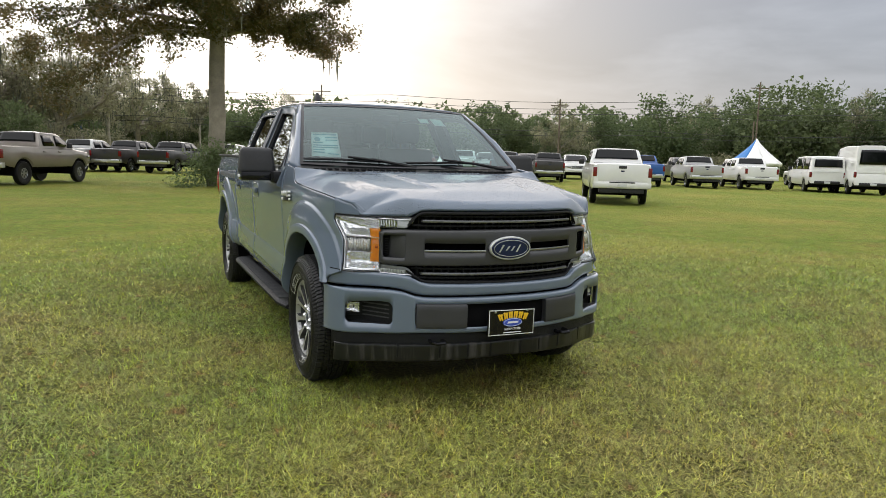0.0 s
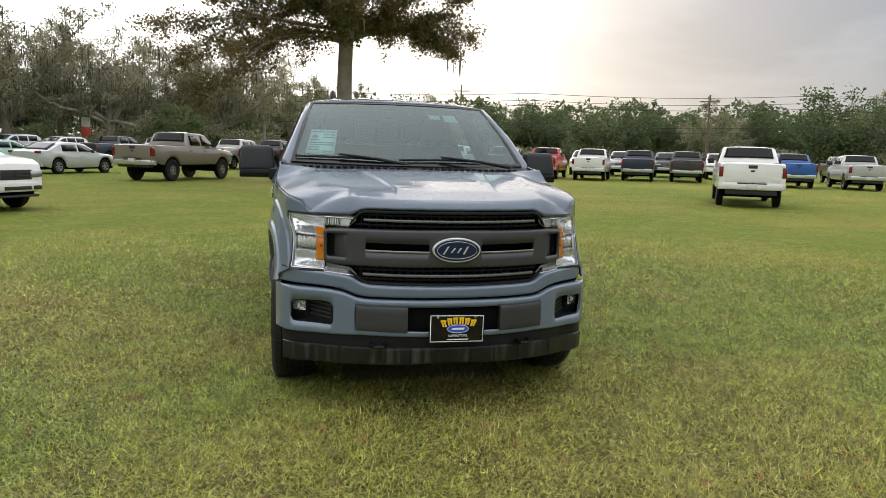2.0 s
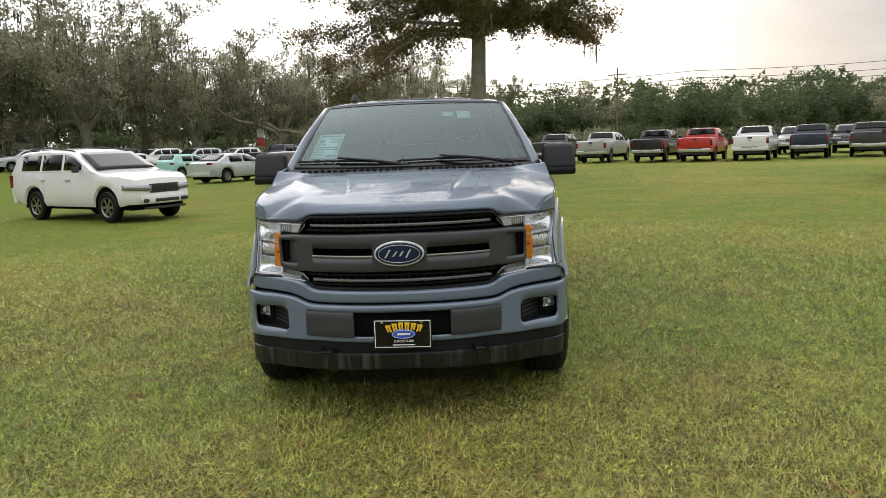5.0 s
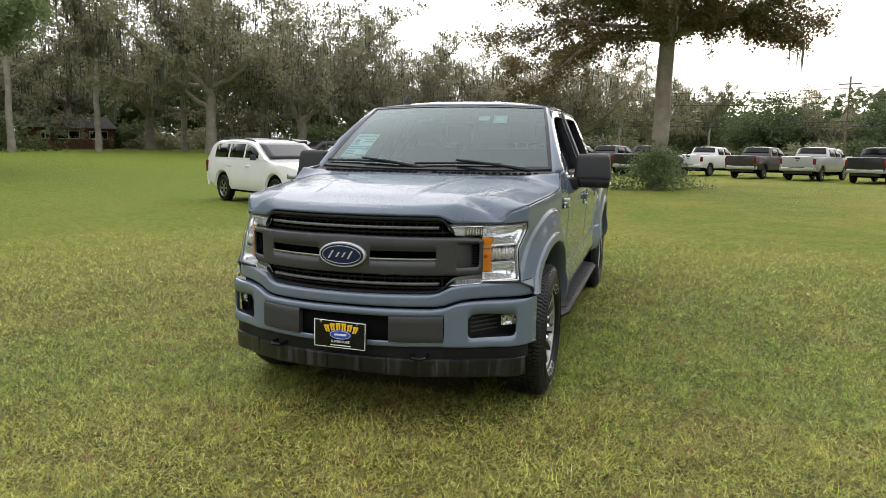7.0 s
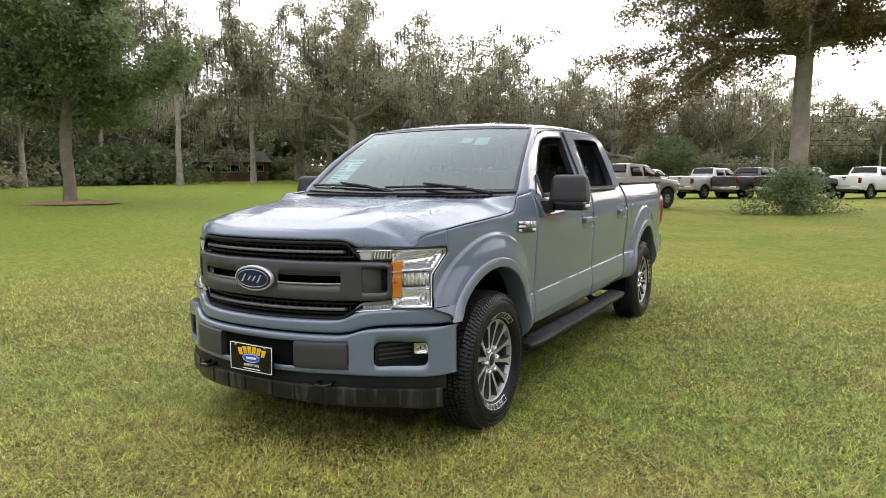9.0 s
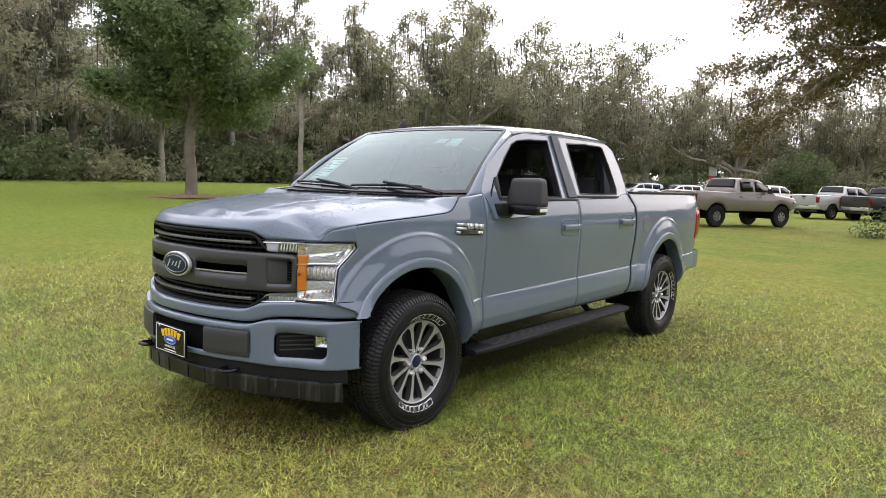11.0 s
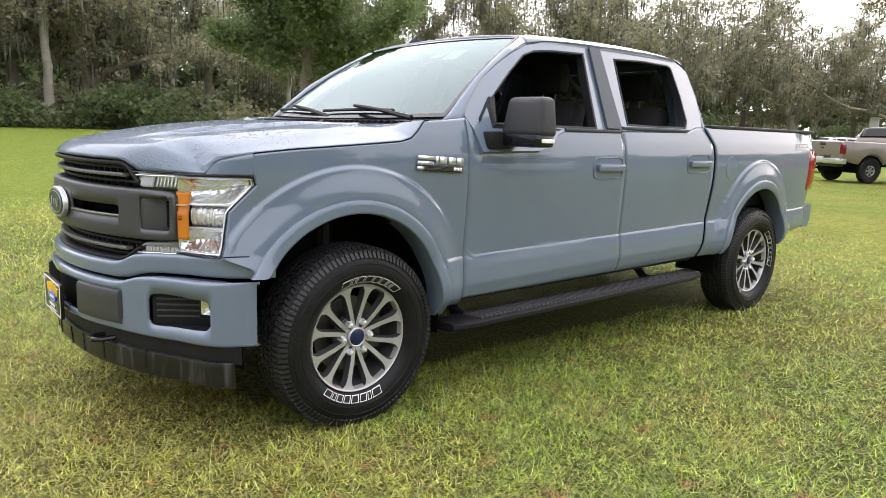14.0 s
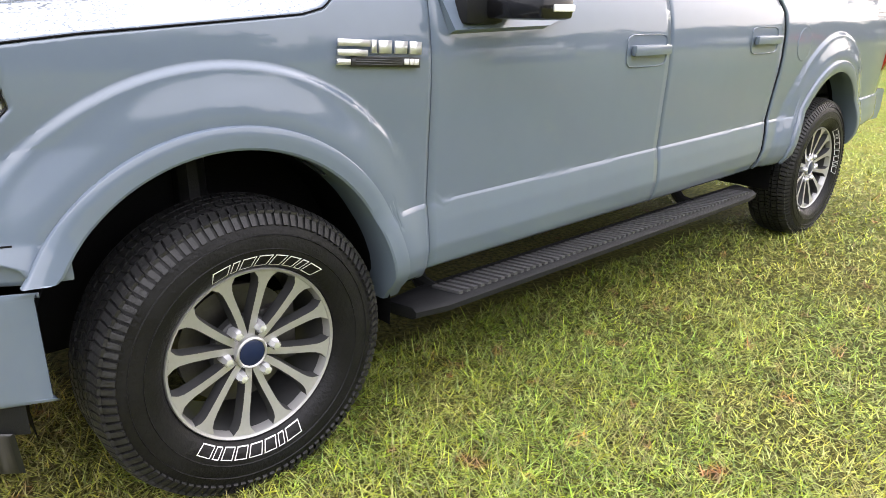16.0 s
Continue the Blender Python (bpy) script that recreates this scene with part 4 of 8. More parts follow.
        # fender badge: chrome blocks over a black ribbed bar
        def slab(name, cells, dx, material, parent):
            bm = bmesh.new()
            for y0, y1, z0, z1 in cells:
                vs = []
                for y, z in ((y0, z0), (y1, z0), (y1, z1), (y0, z1)):
                    yy = y + (z - 1.15) * 0.12
                    zz = z - (y - 0.28) * 0.055
                    vs.append(bm.verts.new((s * (side_x(yy, zz) + dx), yy, zz)))
                bm.faces.new(vs)
            return solid(part(name, bm, material, parent), 0.008)
        bd = slab("fender_badge", ((0.318, 0.549, 1.143, 1.170),), 0.005, GREY, T)
        tagged(bd, "chrome and black fender badge")
        slab("badge_mark", ((0.274, 0.372, 1.194, 1.211), (0.274, 0.364, 1.170, 1.186), (0.274, 0.312, 1.147, 1.162)), 0.010, BADGE, bd)
        for q in (0.378, 0.402, 0.456, 0.507):
            w = 0.015 if q < 0.39 else 0.040
            slab("badge_mark", ((q, q + w, 1.178, 1.212),), 0.010, BADGE, bd)
        slab("badge_rib", tuple((0.33, 0.48, 1.148 + 0.006 * k, 1.151 + 0.006 * k) for k in range(4)), 0.009, GREY, bd)
        slab("badge_bar", ((0.492, 0.506, 1.15, 1.166), (0.511, 0.522, 1.15, 1.166), (0.527, 0.541, 1.15, 1.166)), 0.009, WHITE, bd)

    both(sides)

    # ---- hood ----
    hc = lambda y: 0.022 * smooth(-0.92, -0.66, y) * smooth(0.30, -0.05, y) + lerp(y, (-0.95, -0.938, -0.925, -0.907, -0.875, -0.81, -0.6, -0.3, 0.0, 0.3, 0.5), (1.160, 1.176, 1.194, 1.208, 1.219, 1.229, 1.253, 1.288, 1.318, 1.345, 1.362))

    lip = lambda x: lerp(abs(x), (0, 0.47, 0.505, 0.565, 0.95), (1.174, 1.172, 1.164, 1.130, 1.130))

    def hood_pt(sx, v):
        x, y, z = hood_raw(sx, v)
        if v < 0.06:
            x0, _, z_lip = hood_raw(sx, 0.0)
            z += (lip(x0) - z_lip) * (1 - v / 0.06) ** 2.2
        return (x, y, z)

    def hood_raw(sx, v):
        a = abs(sx)
        y = 0.0
        x = sx * 0.9
        for _ in range(24):
            yf = -0.940 + 0.38 * x * x + 0.22 * x ** 4
            yr = 0.30 + 0.07 * (x / 0.9) ** 2
            y = yf + v * (yr - yf)
            edge = hood_edge(max(y, -0.614))
            if y > -0.458:
                w = side_x(y, edge) - 0.005
            else:
                w = lerp(y, (-0.64, -0.614, -0.602, -0.576, -0.52, -0.458), (0.788, 0.796, 0.802, 0.818, 0.855, side_x(-0.458, edge) - 0.005))
            x = math.copysign(a * w, sx)
        zc = hc(y if a < 0.01 else -0.940 + v * 1.240 + 0.42 * (y + 0.940 - v * 1.240))
        g = 0.12 * a ** 2 + 0.88 * max(0.0, (a - 0.70) / 0.30) ** 1.35
        z = zc + (edge + 0.003 - zc) * g
        dw = lerp(y, (-0.62, -0.45, 0.3), (0.30, 0.33, 0.455))
        # flat panel between two creases, its front edge a crisp fold
        panel = smooth(dw + 0.014, dw - 0.006, abs(x))
        z += panel * lerp(y, (-0.78, -0.452, -0.30, 0.0, 0.3), (0.0, 0.014, 0.0135, 0.010, 0.006))
        z += 0.003 * smooth(0.10, 0.0, abs(abs(x) - 0.74 - 0.06 * v)) * smooth(0.03, 0.2, v)
        return (x, y, z)
    bm = bmesh.new()
    us = np.linspace(-1, 1, 141)
    vsn = np.concatenate([np.linspace(0, 0.06, 13), np.linspace(0.07, 1, 60)])
    grid(bm, [[hood_pt(u, v) for v in vsn] for u in us])
    solid(part("hood", bm, PAINT_WET, T, "rain-beaded hood", 25), 0.025)
    for sg in (1, -1):
        bm = bmesh.new()
        tube(bm, [Vector(hood_pt(sg * 1.0, v)) + Vector((sg * 0.002, 0, -0.003)) for v in np.linspace(0.05, 1, 60)], 0.0024, 5)
        part("hood_seam", bm, DARK, T)
        bm = bmesh.new()
        tube(bm, [(sg * (side_x(y, 0.809) + 0.0005), y, 0.809) for y in np.linspace(-0.592, -0.500, 8)], 0.0024, 5)
        part("fender_seam", bm, DARK, T)
    # cowl
    bm = bmesh.new()
    rows = []
    for k in range(25):
        x = -0.90 + 1.8 * k / 24
        q = (x / 0.9) ** 2
        rows.append([(x, 0.29 + 0.07 * q, hc(0.3) - 0.02), (x, 0.36 + 0.09 * q, 1.352 + 0.005 * q), (x, 0.44 + 0.12 * q, 1.372 + 0.012 * q), (x, 0.60 + 0.06 * q, 1.372)])
    grid(bm, rows)
    cowl = part("cowl_panel", bm, PLASTIC, T)
    for k in range(34):
        x = -0.78 + 1.56 * k / 33
        if abs(x) < 0.03:
            continue
        bm = bmesh.new()
        q = (x / 0.9) ** 2
        box(bm, x - 0.014, x + 0.014, 0.345 + 0.09 * q, 0.395 + 0.1 * q, 1.352, 1.366, 0.003)
        part("cowl_louvre", bm, GLOSSBLACK, cowl)

    # ---- windscreen, roof, pillars ----
    def ws(u, v):
        xb, xt = 0.872, 0.708
        x = u * (xb + (xt - xb) * v)
        yb, yt = 0.415 + 0.125 * u * u, 1.155 + 0.05 * u * u
        zb, zt = 1.372 + 0.016 * u * u, 1.868 - 0.016 * u * u
        y, z = yb + (yt - yb) * v, zb + (zt - zb) * v
        return (x, y - 0.012 * math.sin(math.pi * v), z + 0.016 * math.sin(math.pi * v))
    bm = bmesh.new()
    grid(bm, [[ws(u, v) for v in np.linspace(0, 1, 13)] for u in np.linspace(-1, 1, 25)])
    wsg = faceout(part("windscreen", bm, WIND, T, "windscreen with faint green tint and stickers"), (0, -0.6, 0.8))
    wsg.visible_shadow = False
    bm = bmesh.new()
    ring = []
    outer = [(u, 0) for u in np.linspace(-1, 1, 25)] + [(1, v) for v in np.linspace(0, 1, 13)[1:]] + [(u, 1) for u in np.linspace(1, -1, 25)[1:]] + [(-1, v) for v in np.linspace(1, 0, 13)[1:-1]]
    for ku, kv, d in ((1.0, 1.0, 0.004), (0.975, 0.93, 0.004)):
        row = []
        for u, v in outer:
            p = Vector(ws(u * ku, 0.5 + (v - 0.5) * kv))
            row.append(p + Vector((0, -0.6, 0.8)) * d)
        ring.append(row)
    grid(bm, ring, close=True)
    part("windscreen_band", bm, GLOSSBLACK, wsg)

    def on_glass(u, v, d):
        p = Vector(ws(u, v))
        return p + Vector((0, -0.6, 0.78)) * d

    def glass_card(name, u0, u1, v0, v1, d, material, parent, label=""):
        bm = bmesh.new()
        grid(bm, [[on_glass(u, v, d) for v in np.linspace(v0, v1, 4)] for u in np.linspace(u0, u1, 4)])
        return solid(part(name, bm, material, parent, label), 0.001)
    st = glass_card("window_sticker", -0.905, -0.66, 0.14, 0.50, -0.012, PAPER, wsg, "pale blue-white price sheet behind the windscreen")
    for v, a, b in ((0.455, 0.06, 0.94), (0.41, 0.50, 0.94), (0.37, 0.50, 0.94), (0.33, 0.06, 0.40), (0.29, 0.06, 0.94), (0.26, 0.06, 0.94), (0.225, 0.06, 0.45), (0.19, 0.06, 0.45), (0.17, 0.55, 0.94)):
        glass_card("printed_bar", -0.905 + 0.245 * a, -0.905 + 0.245 * b, v, v + 0.014, -0.010, PRINT, st)
    bm = bmesh.new()
    bm.faces.new([bm.verts.new(on_glass(-0.853 + 0.028 * math.cos(t), 0.385 + 0.032 * math.sin(t), -0.010)) for t in [2 * math.pi * k / 20 for k in range(20)]])
    part("printed_oval", bm, PRINT, st)
    glass_card("inspection_sticker", 0.46, 0.60, 0.70, 0.83, -0.012, mat("pale_label", (0.55, 0.62, 0.58), 0.6, 0, 0, 0.1, 30), wsg, "small pale label on the glass")
    glass_card("inspection_sticker", 0.30, 0.42, 0.74, 0.82, -0.012, mat("pale_label", (0.55, 0.62, 0.58), 0.6), wsg)
    # wipers
    for x0, x1, px in ((-0.84, -0.22, -0.02), (-0.10, 0.52, 0.74)):
        bm = bmesh.new()
        pts = []
        for k in range(9):
            u = (x0 + (x1 - x0) * k / 8) / 0.86
            pts.append(on_glass(u, 0.055 + 0.012 * math.sin(k / 8 * math.pi), 0.016))
        tube(bm, pts, 0.009, 6)
        wp = part("wiper", bm, PLASTIC, T, "black wiper parked on the windscreen")
        bm = bmesh.new()
        mid = Vector(pts[4])
        tube(bm, [mid + Vector((0, -0.006, 0.022)), (mid + Vector((px, 0.43, 1.385))) / 2 + Vector((0, -0.01, 0.016)), Vector((px, 0.435, 1.380))], [0.009, 0.011, 0.015], 6)
        part("wiper_arm", bm, PLASTIC, wp)
    # roof
    rc = lambda y: lerp(y, (1.12, 1.2, 1.35, 1.6, 2.0, 2.4, 2.65, 2.80, 2.86), (1.868, 1.886, 1.908, 1.928, 1.940, 1.936, 1.922, 1.895, 1.865))
    rs = lambda y: lerp(y, (1.12, 1.2, 1.35, 1.6, 2.0, 2.4, 2.65, 2.80, 2.86), (1.838, 1.848, 1.862, 1.872, 1.880, 1.880, 1.872, 1.850, 1.82))
    bm = bmesh.new()
    rows = []
    for u in np.linspace(-1, 1, 41):
        row = []
        for v in np.linspace(0, 1, 34):
            y0 = 1.150 + 0.05 * u * u
            y = y0 + (2.838 - y0) * v
            a = abs(u)
            w = 0.735 + 0.012 * a
            z = rs(y) + (rc(y) - rs(y)) * (1 - a ** 2.6)
            if a > 0.92:
                z -= 0.035 * ((a - 0.92) / 0.08) ** 1.5
            z += 0.006 * (smooth(0.02, 0.0, abs(abs(u) - 0.35)) + smooth(0.02, 0.0, abs(abs(u) - 0.68))) * smooth(0.08, 0.2, v) * smooth(1.0, 0.9, v)
            row.append((u * w, y, z))
        rows.append(row)
    grid(bm, rows)
    solid(part("roof", bm, PAINT, T, "", 40), 0.03)
    bm = bmesh.new()
    grid(bm, [[(u * 0.70, y, rs(y) - 0.045 + (rc(y) - rs(y)) * (1 - abs(u) ** 2.6)) for y in np.linspace(1.19, 2.80, 12)] for u in np.linspace(-1, 1, 13)])
    part("headliner", bm, CLOTH, T)
    # shark-fin aerial
    bm = bmesh.new()
    rows = []
    for z, l, w in ((1.905, 0.10, 0.030), (1.93, 0.085, 0.026), (1.955, 0.05, 0.018), (1.970, 0.028, 0.010)):
        yc = 1.42 + (z - 1.925) * 0.55
        rows.append([(-0.52 + w * math.cos(t), yc + l * 0.5 * math.sin(t), z) for t in [2 * math.pi * k / 14 for k in range(14)]])
    vs = grid(bm, rows, close=True)
    bm.faces.new(vs[-1])
    part("roof_aerial", bm, PLASTIC, T)

    def pillars(s):
        bm = bmesh.new()
        rows = []
        door = ((0.605, 1.404), (0.79, 1.594), (0.93, 1.677), (1.06, 1.744), (1.20, 1.802))
        for k, (y, z) in enumerate(door):
            v = (0.0, 0.38, 0.60, 0.78, 1.0)[k]
            g = Vector(ws(s * 1.0, v))
            d = Vector((s * (glass_x(z) + 0.002), y, z))
            m = (g + d) / 2 + Vector((s * 0.006, -0.02, 0.010))
            rows.append([g + Vector((-s * 0.004, 0, 0.0)), g.lerp(m, 0.5) + Vector((s * 0.003, -0.005, 0.004)), m, d.lerp(m, 0.4) + Vector((s * 0.003, 0, 0.002)), d])
        g0 = Vector(ws(s, 0.0))
        rows.insert(0, [g0 + Vector((0, -0.05, -0.03)), g0 + Vector((s * 0.015, -0.04, -0.03)), g0 + Vector((s * 0.03, -0.02, -0.03)), Vector((s * 0.945, 0.59, 1.35)), Vector((s * 0.948, 0.60, 1.36))])
        grid(bm, rows)
        solid(part("windscreen_pillar", bm, PAINT, T, "", 50), 0.02)
        # rail above the doors
        bm = bmesh.new()
        rows = []
        for y in np.linspace(1.20, 2.80, 20):
            z = lerp(y, (1.2, 1.4, 1.62, 1.86, 2.2, 2.5, 2.66, 2.755, 2.81), (1.803, 1.842, 1.857, 1.862, 1.872, 1.872, 1.862, 1.834, 1.775))
            a = Vector((s * 0.742, y, rs(y) - 0.028))
            d = Vector((s * glass_x(z), y, z))
            rows.append([a, (a + d) / 2 + Vector((s * 0.008, 0, 0.004)), d, d + Vector((-s * 0.04, 0, -0.01))])
        grid(bm, rows)
        part("roof_rail", bm, PAINT, T, "", 60)
        # rear corner of the cab
        bm = bmesh.new()
        rows = []
        for z in (0.56, 1.0, 1.25, 1.36, 1.41, 1.50, 1.62, 1.77, 1.83, 1.86):
            y0 = lerp(z, (0.55, 1.28, 1.404, 1.47, 1.62, 1.77, 1.83, 1.86), (2.86, 2.885, 2.80, 2.825, 2.842, 2.82, 2.765, 2.70))
            x = side_x(2.85, z) - 0.01 if z < 1.405 else glass_x(z)
            yb = lerp(z, (1.40, 1.62, 1.77, 1.83, 1.86), (2.897, 2.885, 2.862, 2.83, 2.775))
            rows.append([(s * x, y0, z), (s * (x - 0.012), max(y0 + 0.012, yb - 0.03), z), (s * (x - 0.05), yb - 0.008, z), (s * (x - 0.22), yb, z)])
        grid(bm, rows)
        solid(part("cab_corner", bm, PAINT, T, "", 50), 0.02)
    both(pillars)
    # cab back
    bm = bmesh.new()
    fillpoly(bm, [[(x, 2.893 - 0.11 * max(0, z - 1.4), z) for x, z in ((-0.78, 0.6), (0.78, 0.6), (0.78, 1.4), (0.66, 1.85), (-0.66, 1.85), (-0.78, 1.4))], [(x, 2.893 - 0.11 * max(0, z - 1.4), z) for x, z in ((-0.64, 1.42), (0.64, 1.42), (0.56, 1.80), (-0.56, 1.80))]])
    solid(flat(part("cab_back", bm, PAINT, T)), 0.02)
    bm = bmesh.new()
    fillpoly(bm, [[(x, 2.885 - 0.11 * (z - 1.4), z) for x, z in ((-0.65, 1.41), (0.65, 1.41), (0.57, 1.81), (-0.57, 1.81))]])
    part("rear_window", bm, TINT, T, "dark rear window").visible_shadow = False

    # ---- bed ----
    bm = bmesh.new()
    box(bm, -0.86, 0.86, 2.93, 4.64, 0.78, 0.82)
    part("bed_floor", bm, PLASTIC, T)
    for s in (1, -1):
        bm = bmesh.new()
        box(bm, min(s * 0.83, s * 0.86), max(s * 0.83, s * 0.86), 2.94, 4.60, 0.80, 1.40)
        part("bed_liner", bm, PLASTIC, T)
        bm = bmesh.new()
        box(bm, min(s * 0.835, s * 0.945), max(s * 0.835, s * 0.945), 2.91, 4.62, 1.398, 1.424, 0.010)
        part("bed_rail_cap", bm, PLASTIC, T)
    bm = bmesh.new()
    box(bm, -0.86, 0.86, 2.925, 2.955, 0.70, 1.40, 0.005)
    part("bed_front", bm, PAINT, T)
    bm = bmesh.new()
    box(bm, -0.82, 0.82, 4.60, 4.67, 0.80, 1.405, 0.015)
    tg = part("tailgate", bm, PAINT, T)
    bm = bmesh.new()
    box(bm, -0.12, 0.12, 4.668, 4.682, 1.25, 1.33, 0.006)
    part("tailgate_handle", bm, PLASTIC, tg)
    bm = bmesh.new()
    rows = []
    for x in np.linspace(-0.93, 0.93, 21):
        y = 4.86 - 0.10 * abs(x / 0.93) ** 4
        rows.append([(x, 4.60, 0.80), (x, y - 0.02, 0.80), (x, y, 0.78), (x, y, 0.66), (x, y - 0.04, 0.60), (x, 4.60, 0.60)])
    vs = grid(bm, rows, close=True)
    bm.faces.new(vs[0]), bm.faces.new(vs[-1])
    part("rear_bumper", bm, PAINT, T, "", 40)

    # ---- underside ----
    # near-black blocks for the underside and nose, standing in for their shade
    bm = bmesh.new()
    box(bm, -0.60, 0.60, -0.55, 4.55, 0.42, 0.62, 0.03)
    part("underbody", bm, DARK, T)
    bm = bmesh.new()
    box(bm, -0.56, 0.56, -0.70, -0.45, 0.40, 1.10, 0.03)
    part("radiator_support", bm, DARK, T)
    bm = bmesh.new()
    tube(bm, [(-0.86, 0, 0.398), (0.86, 0, 0.398)], 0.05, 10)
    part("front_axle", bm, STEEL, T)
    bm = bmesh.new()
    tube(bm, [(-0.86, 3.665, 0.398), (-0.2, 3.665, 0.398), (0, 3.665, 0.398), (0.2, 3.665, 0.398), (0.86, 3.665, 0.398)], [0.05, 0.055, 0.15, 0.055, 0.05], 10)
    part("rear_axle", bm, STEEL, T)
    for s in (1, -1):
        bm = bmesh.new()
        tube(bm, [(s * 0.70, -0.02, 0.42), (s * 0.64, 0.0, 0.98)], 0.045, 10)
        part("shock_absorber", bm, PLASTIC, T)
        bm = bmesh.new()
        tube(bm, [(s * 0.40, -0.12, 0.40), (s * 0.82, 0.0, 0.33)], 0.035, 8)
        part("control_arm", bm, STEEL, T)

    # ---- nose ----
    sym = lambda xs, zs: (lambda x: lerp(abs(x), xs, zs))
    bm = bmesh.new()
    fstrip(bm, -0.958, 0.958, sym((0, 0.48, 0.53, 0.60, 0.66, 0.96), (0.690, 0.686, 0.692, 0.716, 0.722, 0.718)), sym((0, 0.46, 0.50, 0.555, 0.62, 0.90, 0.96), (0.752, 0.752, 0.760, 0.790, 0.800, 0.806, 0.806)), lambda x: face_y(x) - 0.030 + corner(x), 0.12, 72, 4, 0.014)
    part("nose_panel", bm, PAINT, T, "", 50)
    # near-black sheet in place of the shaded hollow behind the bumper
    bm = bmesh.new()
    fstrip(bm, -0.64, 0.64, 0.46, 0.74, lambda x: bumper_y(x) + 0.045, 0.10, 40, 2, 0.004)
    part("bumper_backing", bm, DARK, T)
    b_lo = sym((0, 0.5, 0.73, 0.96), (0.474, 0.472, 0.456, 0.448))
    b_hi = sym((0, 0.48, 0.53, 0.60, 0.66, 0.96), (0.679, 0.675, 0.681, 0.705, 0.711, 0.710))
    bm = bmesh.new()
    holes = ((-0.886, -0.652), (-0.54, 0.54), (0.652, 0.886))
    xs = sorted(set(np.round(np.concatenate([np.linspace(-0.965, 0.965, 97)] + [np.array([e + d for d in (-0.008, 0, 0.005, 0.012, 0.02)]) for e in (-0.886, -0.54, 0.652)] + [np.array([e - d for d in (-0.008, 0, 0.005, 0.012, 0.02)]) for e in (-0.652, 0.54, 0.886)]), 4)))
    rows = []
    for x in xs:
        lo_b, hi_b, y = b_lo(x), b_hi(x), bumper_y(x)
        near = min(abs(x - e) for h in holes for e in h)
        inside = any(h[0] - 1e-6 <= x <= h[1] + 1e-6 for h in holes)
        ch = 0.022 * max(0.0, 1 - near / 0.020) ** 2 if inside else 0.022 * max(0.0, 1 - near / 0.03)
        top = 0.642 if abs(x) < 0.6 else lerp(abs(x), (0.652, 0.70, 0.886), (0.640, 0.648, 0.638))
        h0, h1 = (0.506 if abs(x) < 0.6 else 0.514) + ch, top - ch
        dp = 0.072 * (1 - 0.97 * smooth(0.80, 0.965, abs(x)))
        kk = 1 - 0.85 * smooth(0.90, 0.965, abs(x))
        rows.append([(x, y + 0.013 + dp, lo_b + 0.002), (x, y + 0.012, lo_b), (x, y + 0.003, lo_b + 0.004), (x, y, lo_b + 0.012), (x, y, lo_b + 0.022), (x, y, h0), (x, y, (h0 + h1) / 2), (x, y, h1), (x, y, hi_b - 0.020), (x, y + 0.001, hi_b - 0.013), (x, y + 0.004, hi_b - 0.005), (x, y + 0.004 + 0.008 * kk, hi_b - 0.001), (x, y + 0.006 + 0.020 * kk, hi_b), (x, y + 0.007 + 0.022 * kk + dp, hi_b)])
    vg = [[bm.verts.new(p) for p in row] for row in rows]
    for i in range(len(xs) - 1):
        mid_x = (xs[i] + xs[i + 1]) / 2
        hole = any(h[0] < mid_x < h[1] for h in holes)
        for j in range(13):
            if not (hole and j in (5, 6)):
                bm.faces.new((vg[i][j], vg[i + 1][j], vg[i + 1][j + 1], vg[i][j + 1]))
    bmesh.ops.recalc_face_normals(bm, faces=bm.faces)
    bmp = solid(outward(part("front_bumper", bm, PAINT, T, "", 50), (0, -1, 0)), 0.012)
    # the opening is a near-black sheet, its shade put into the colour
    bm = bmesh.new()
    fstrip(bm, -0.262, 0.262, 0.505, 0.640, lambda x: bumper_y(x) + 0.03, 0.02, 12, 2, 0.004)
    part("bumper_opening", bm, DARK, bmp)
    for s in (1, -1):
        bm = bmesh.new()
        fstrip(bm, s * 0.262, s * 0.535, 0.500, 0.643, lambda x: bumper_y(x) - 0.014, 0.06, 14, 4, 0.014)
        part("bumper_pad", bm, GREY, bmp, "dark grey bumper pad")
        # fog lamp pocket: slopes in from its inner end to the lamp
        bm = bmesh.new()
        dp = lambda x: lerp(abs(x), (0.650, 0.775, 0.888), (0.022, 0.095, 0.095))
        fstrip(bm, s * 0.648, s * 0.888, 0.500, 0.656, lambda x: bumper_y(x) + dp(x), 0.01, 16, 2, 0.002)
        for z0, z1 in ((0.500, 0.512), (0.642, 0.656)):
            fstrip(bm, s * 0.648, s * 0.888, z0, z1, lambda x: bumper_y(x) + 0.018, 0.10, 10, 1, 0.002)
        pk = part("fog_pocket", bm, PLASTIC, bmp, "black ribbed pocket")
        for k in range(4):
            bm = bmesh.new()
            z = 0.545 + 0.024 * k
            fstrip(bm, s * 0.662, s * 0.772, z, z + 0.008, lambda x: bumper_y(x) + dp(x) - 0.006, 0.008, 6, 1, 0.002)
            part("pocket_rib", bm, GREY, pk)
        bm = bmesh.new()
        fy = lambda x: bumper_y(x) + 0.060
        fstrip(bm, s * 0.782, s * 0.884, 0.545, 0.640, lambda x: fy(x) + 0.012, 0.03, 6, 3, 0.006)
        fg = part("fog_lamp", bm, PLASTIC, bmp, "clear fog lamp set deep in its pocket")
        bm = bmesh.new()
        rows = []
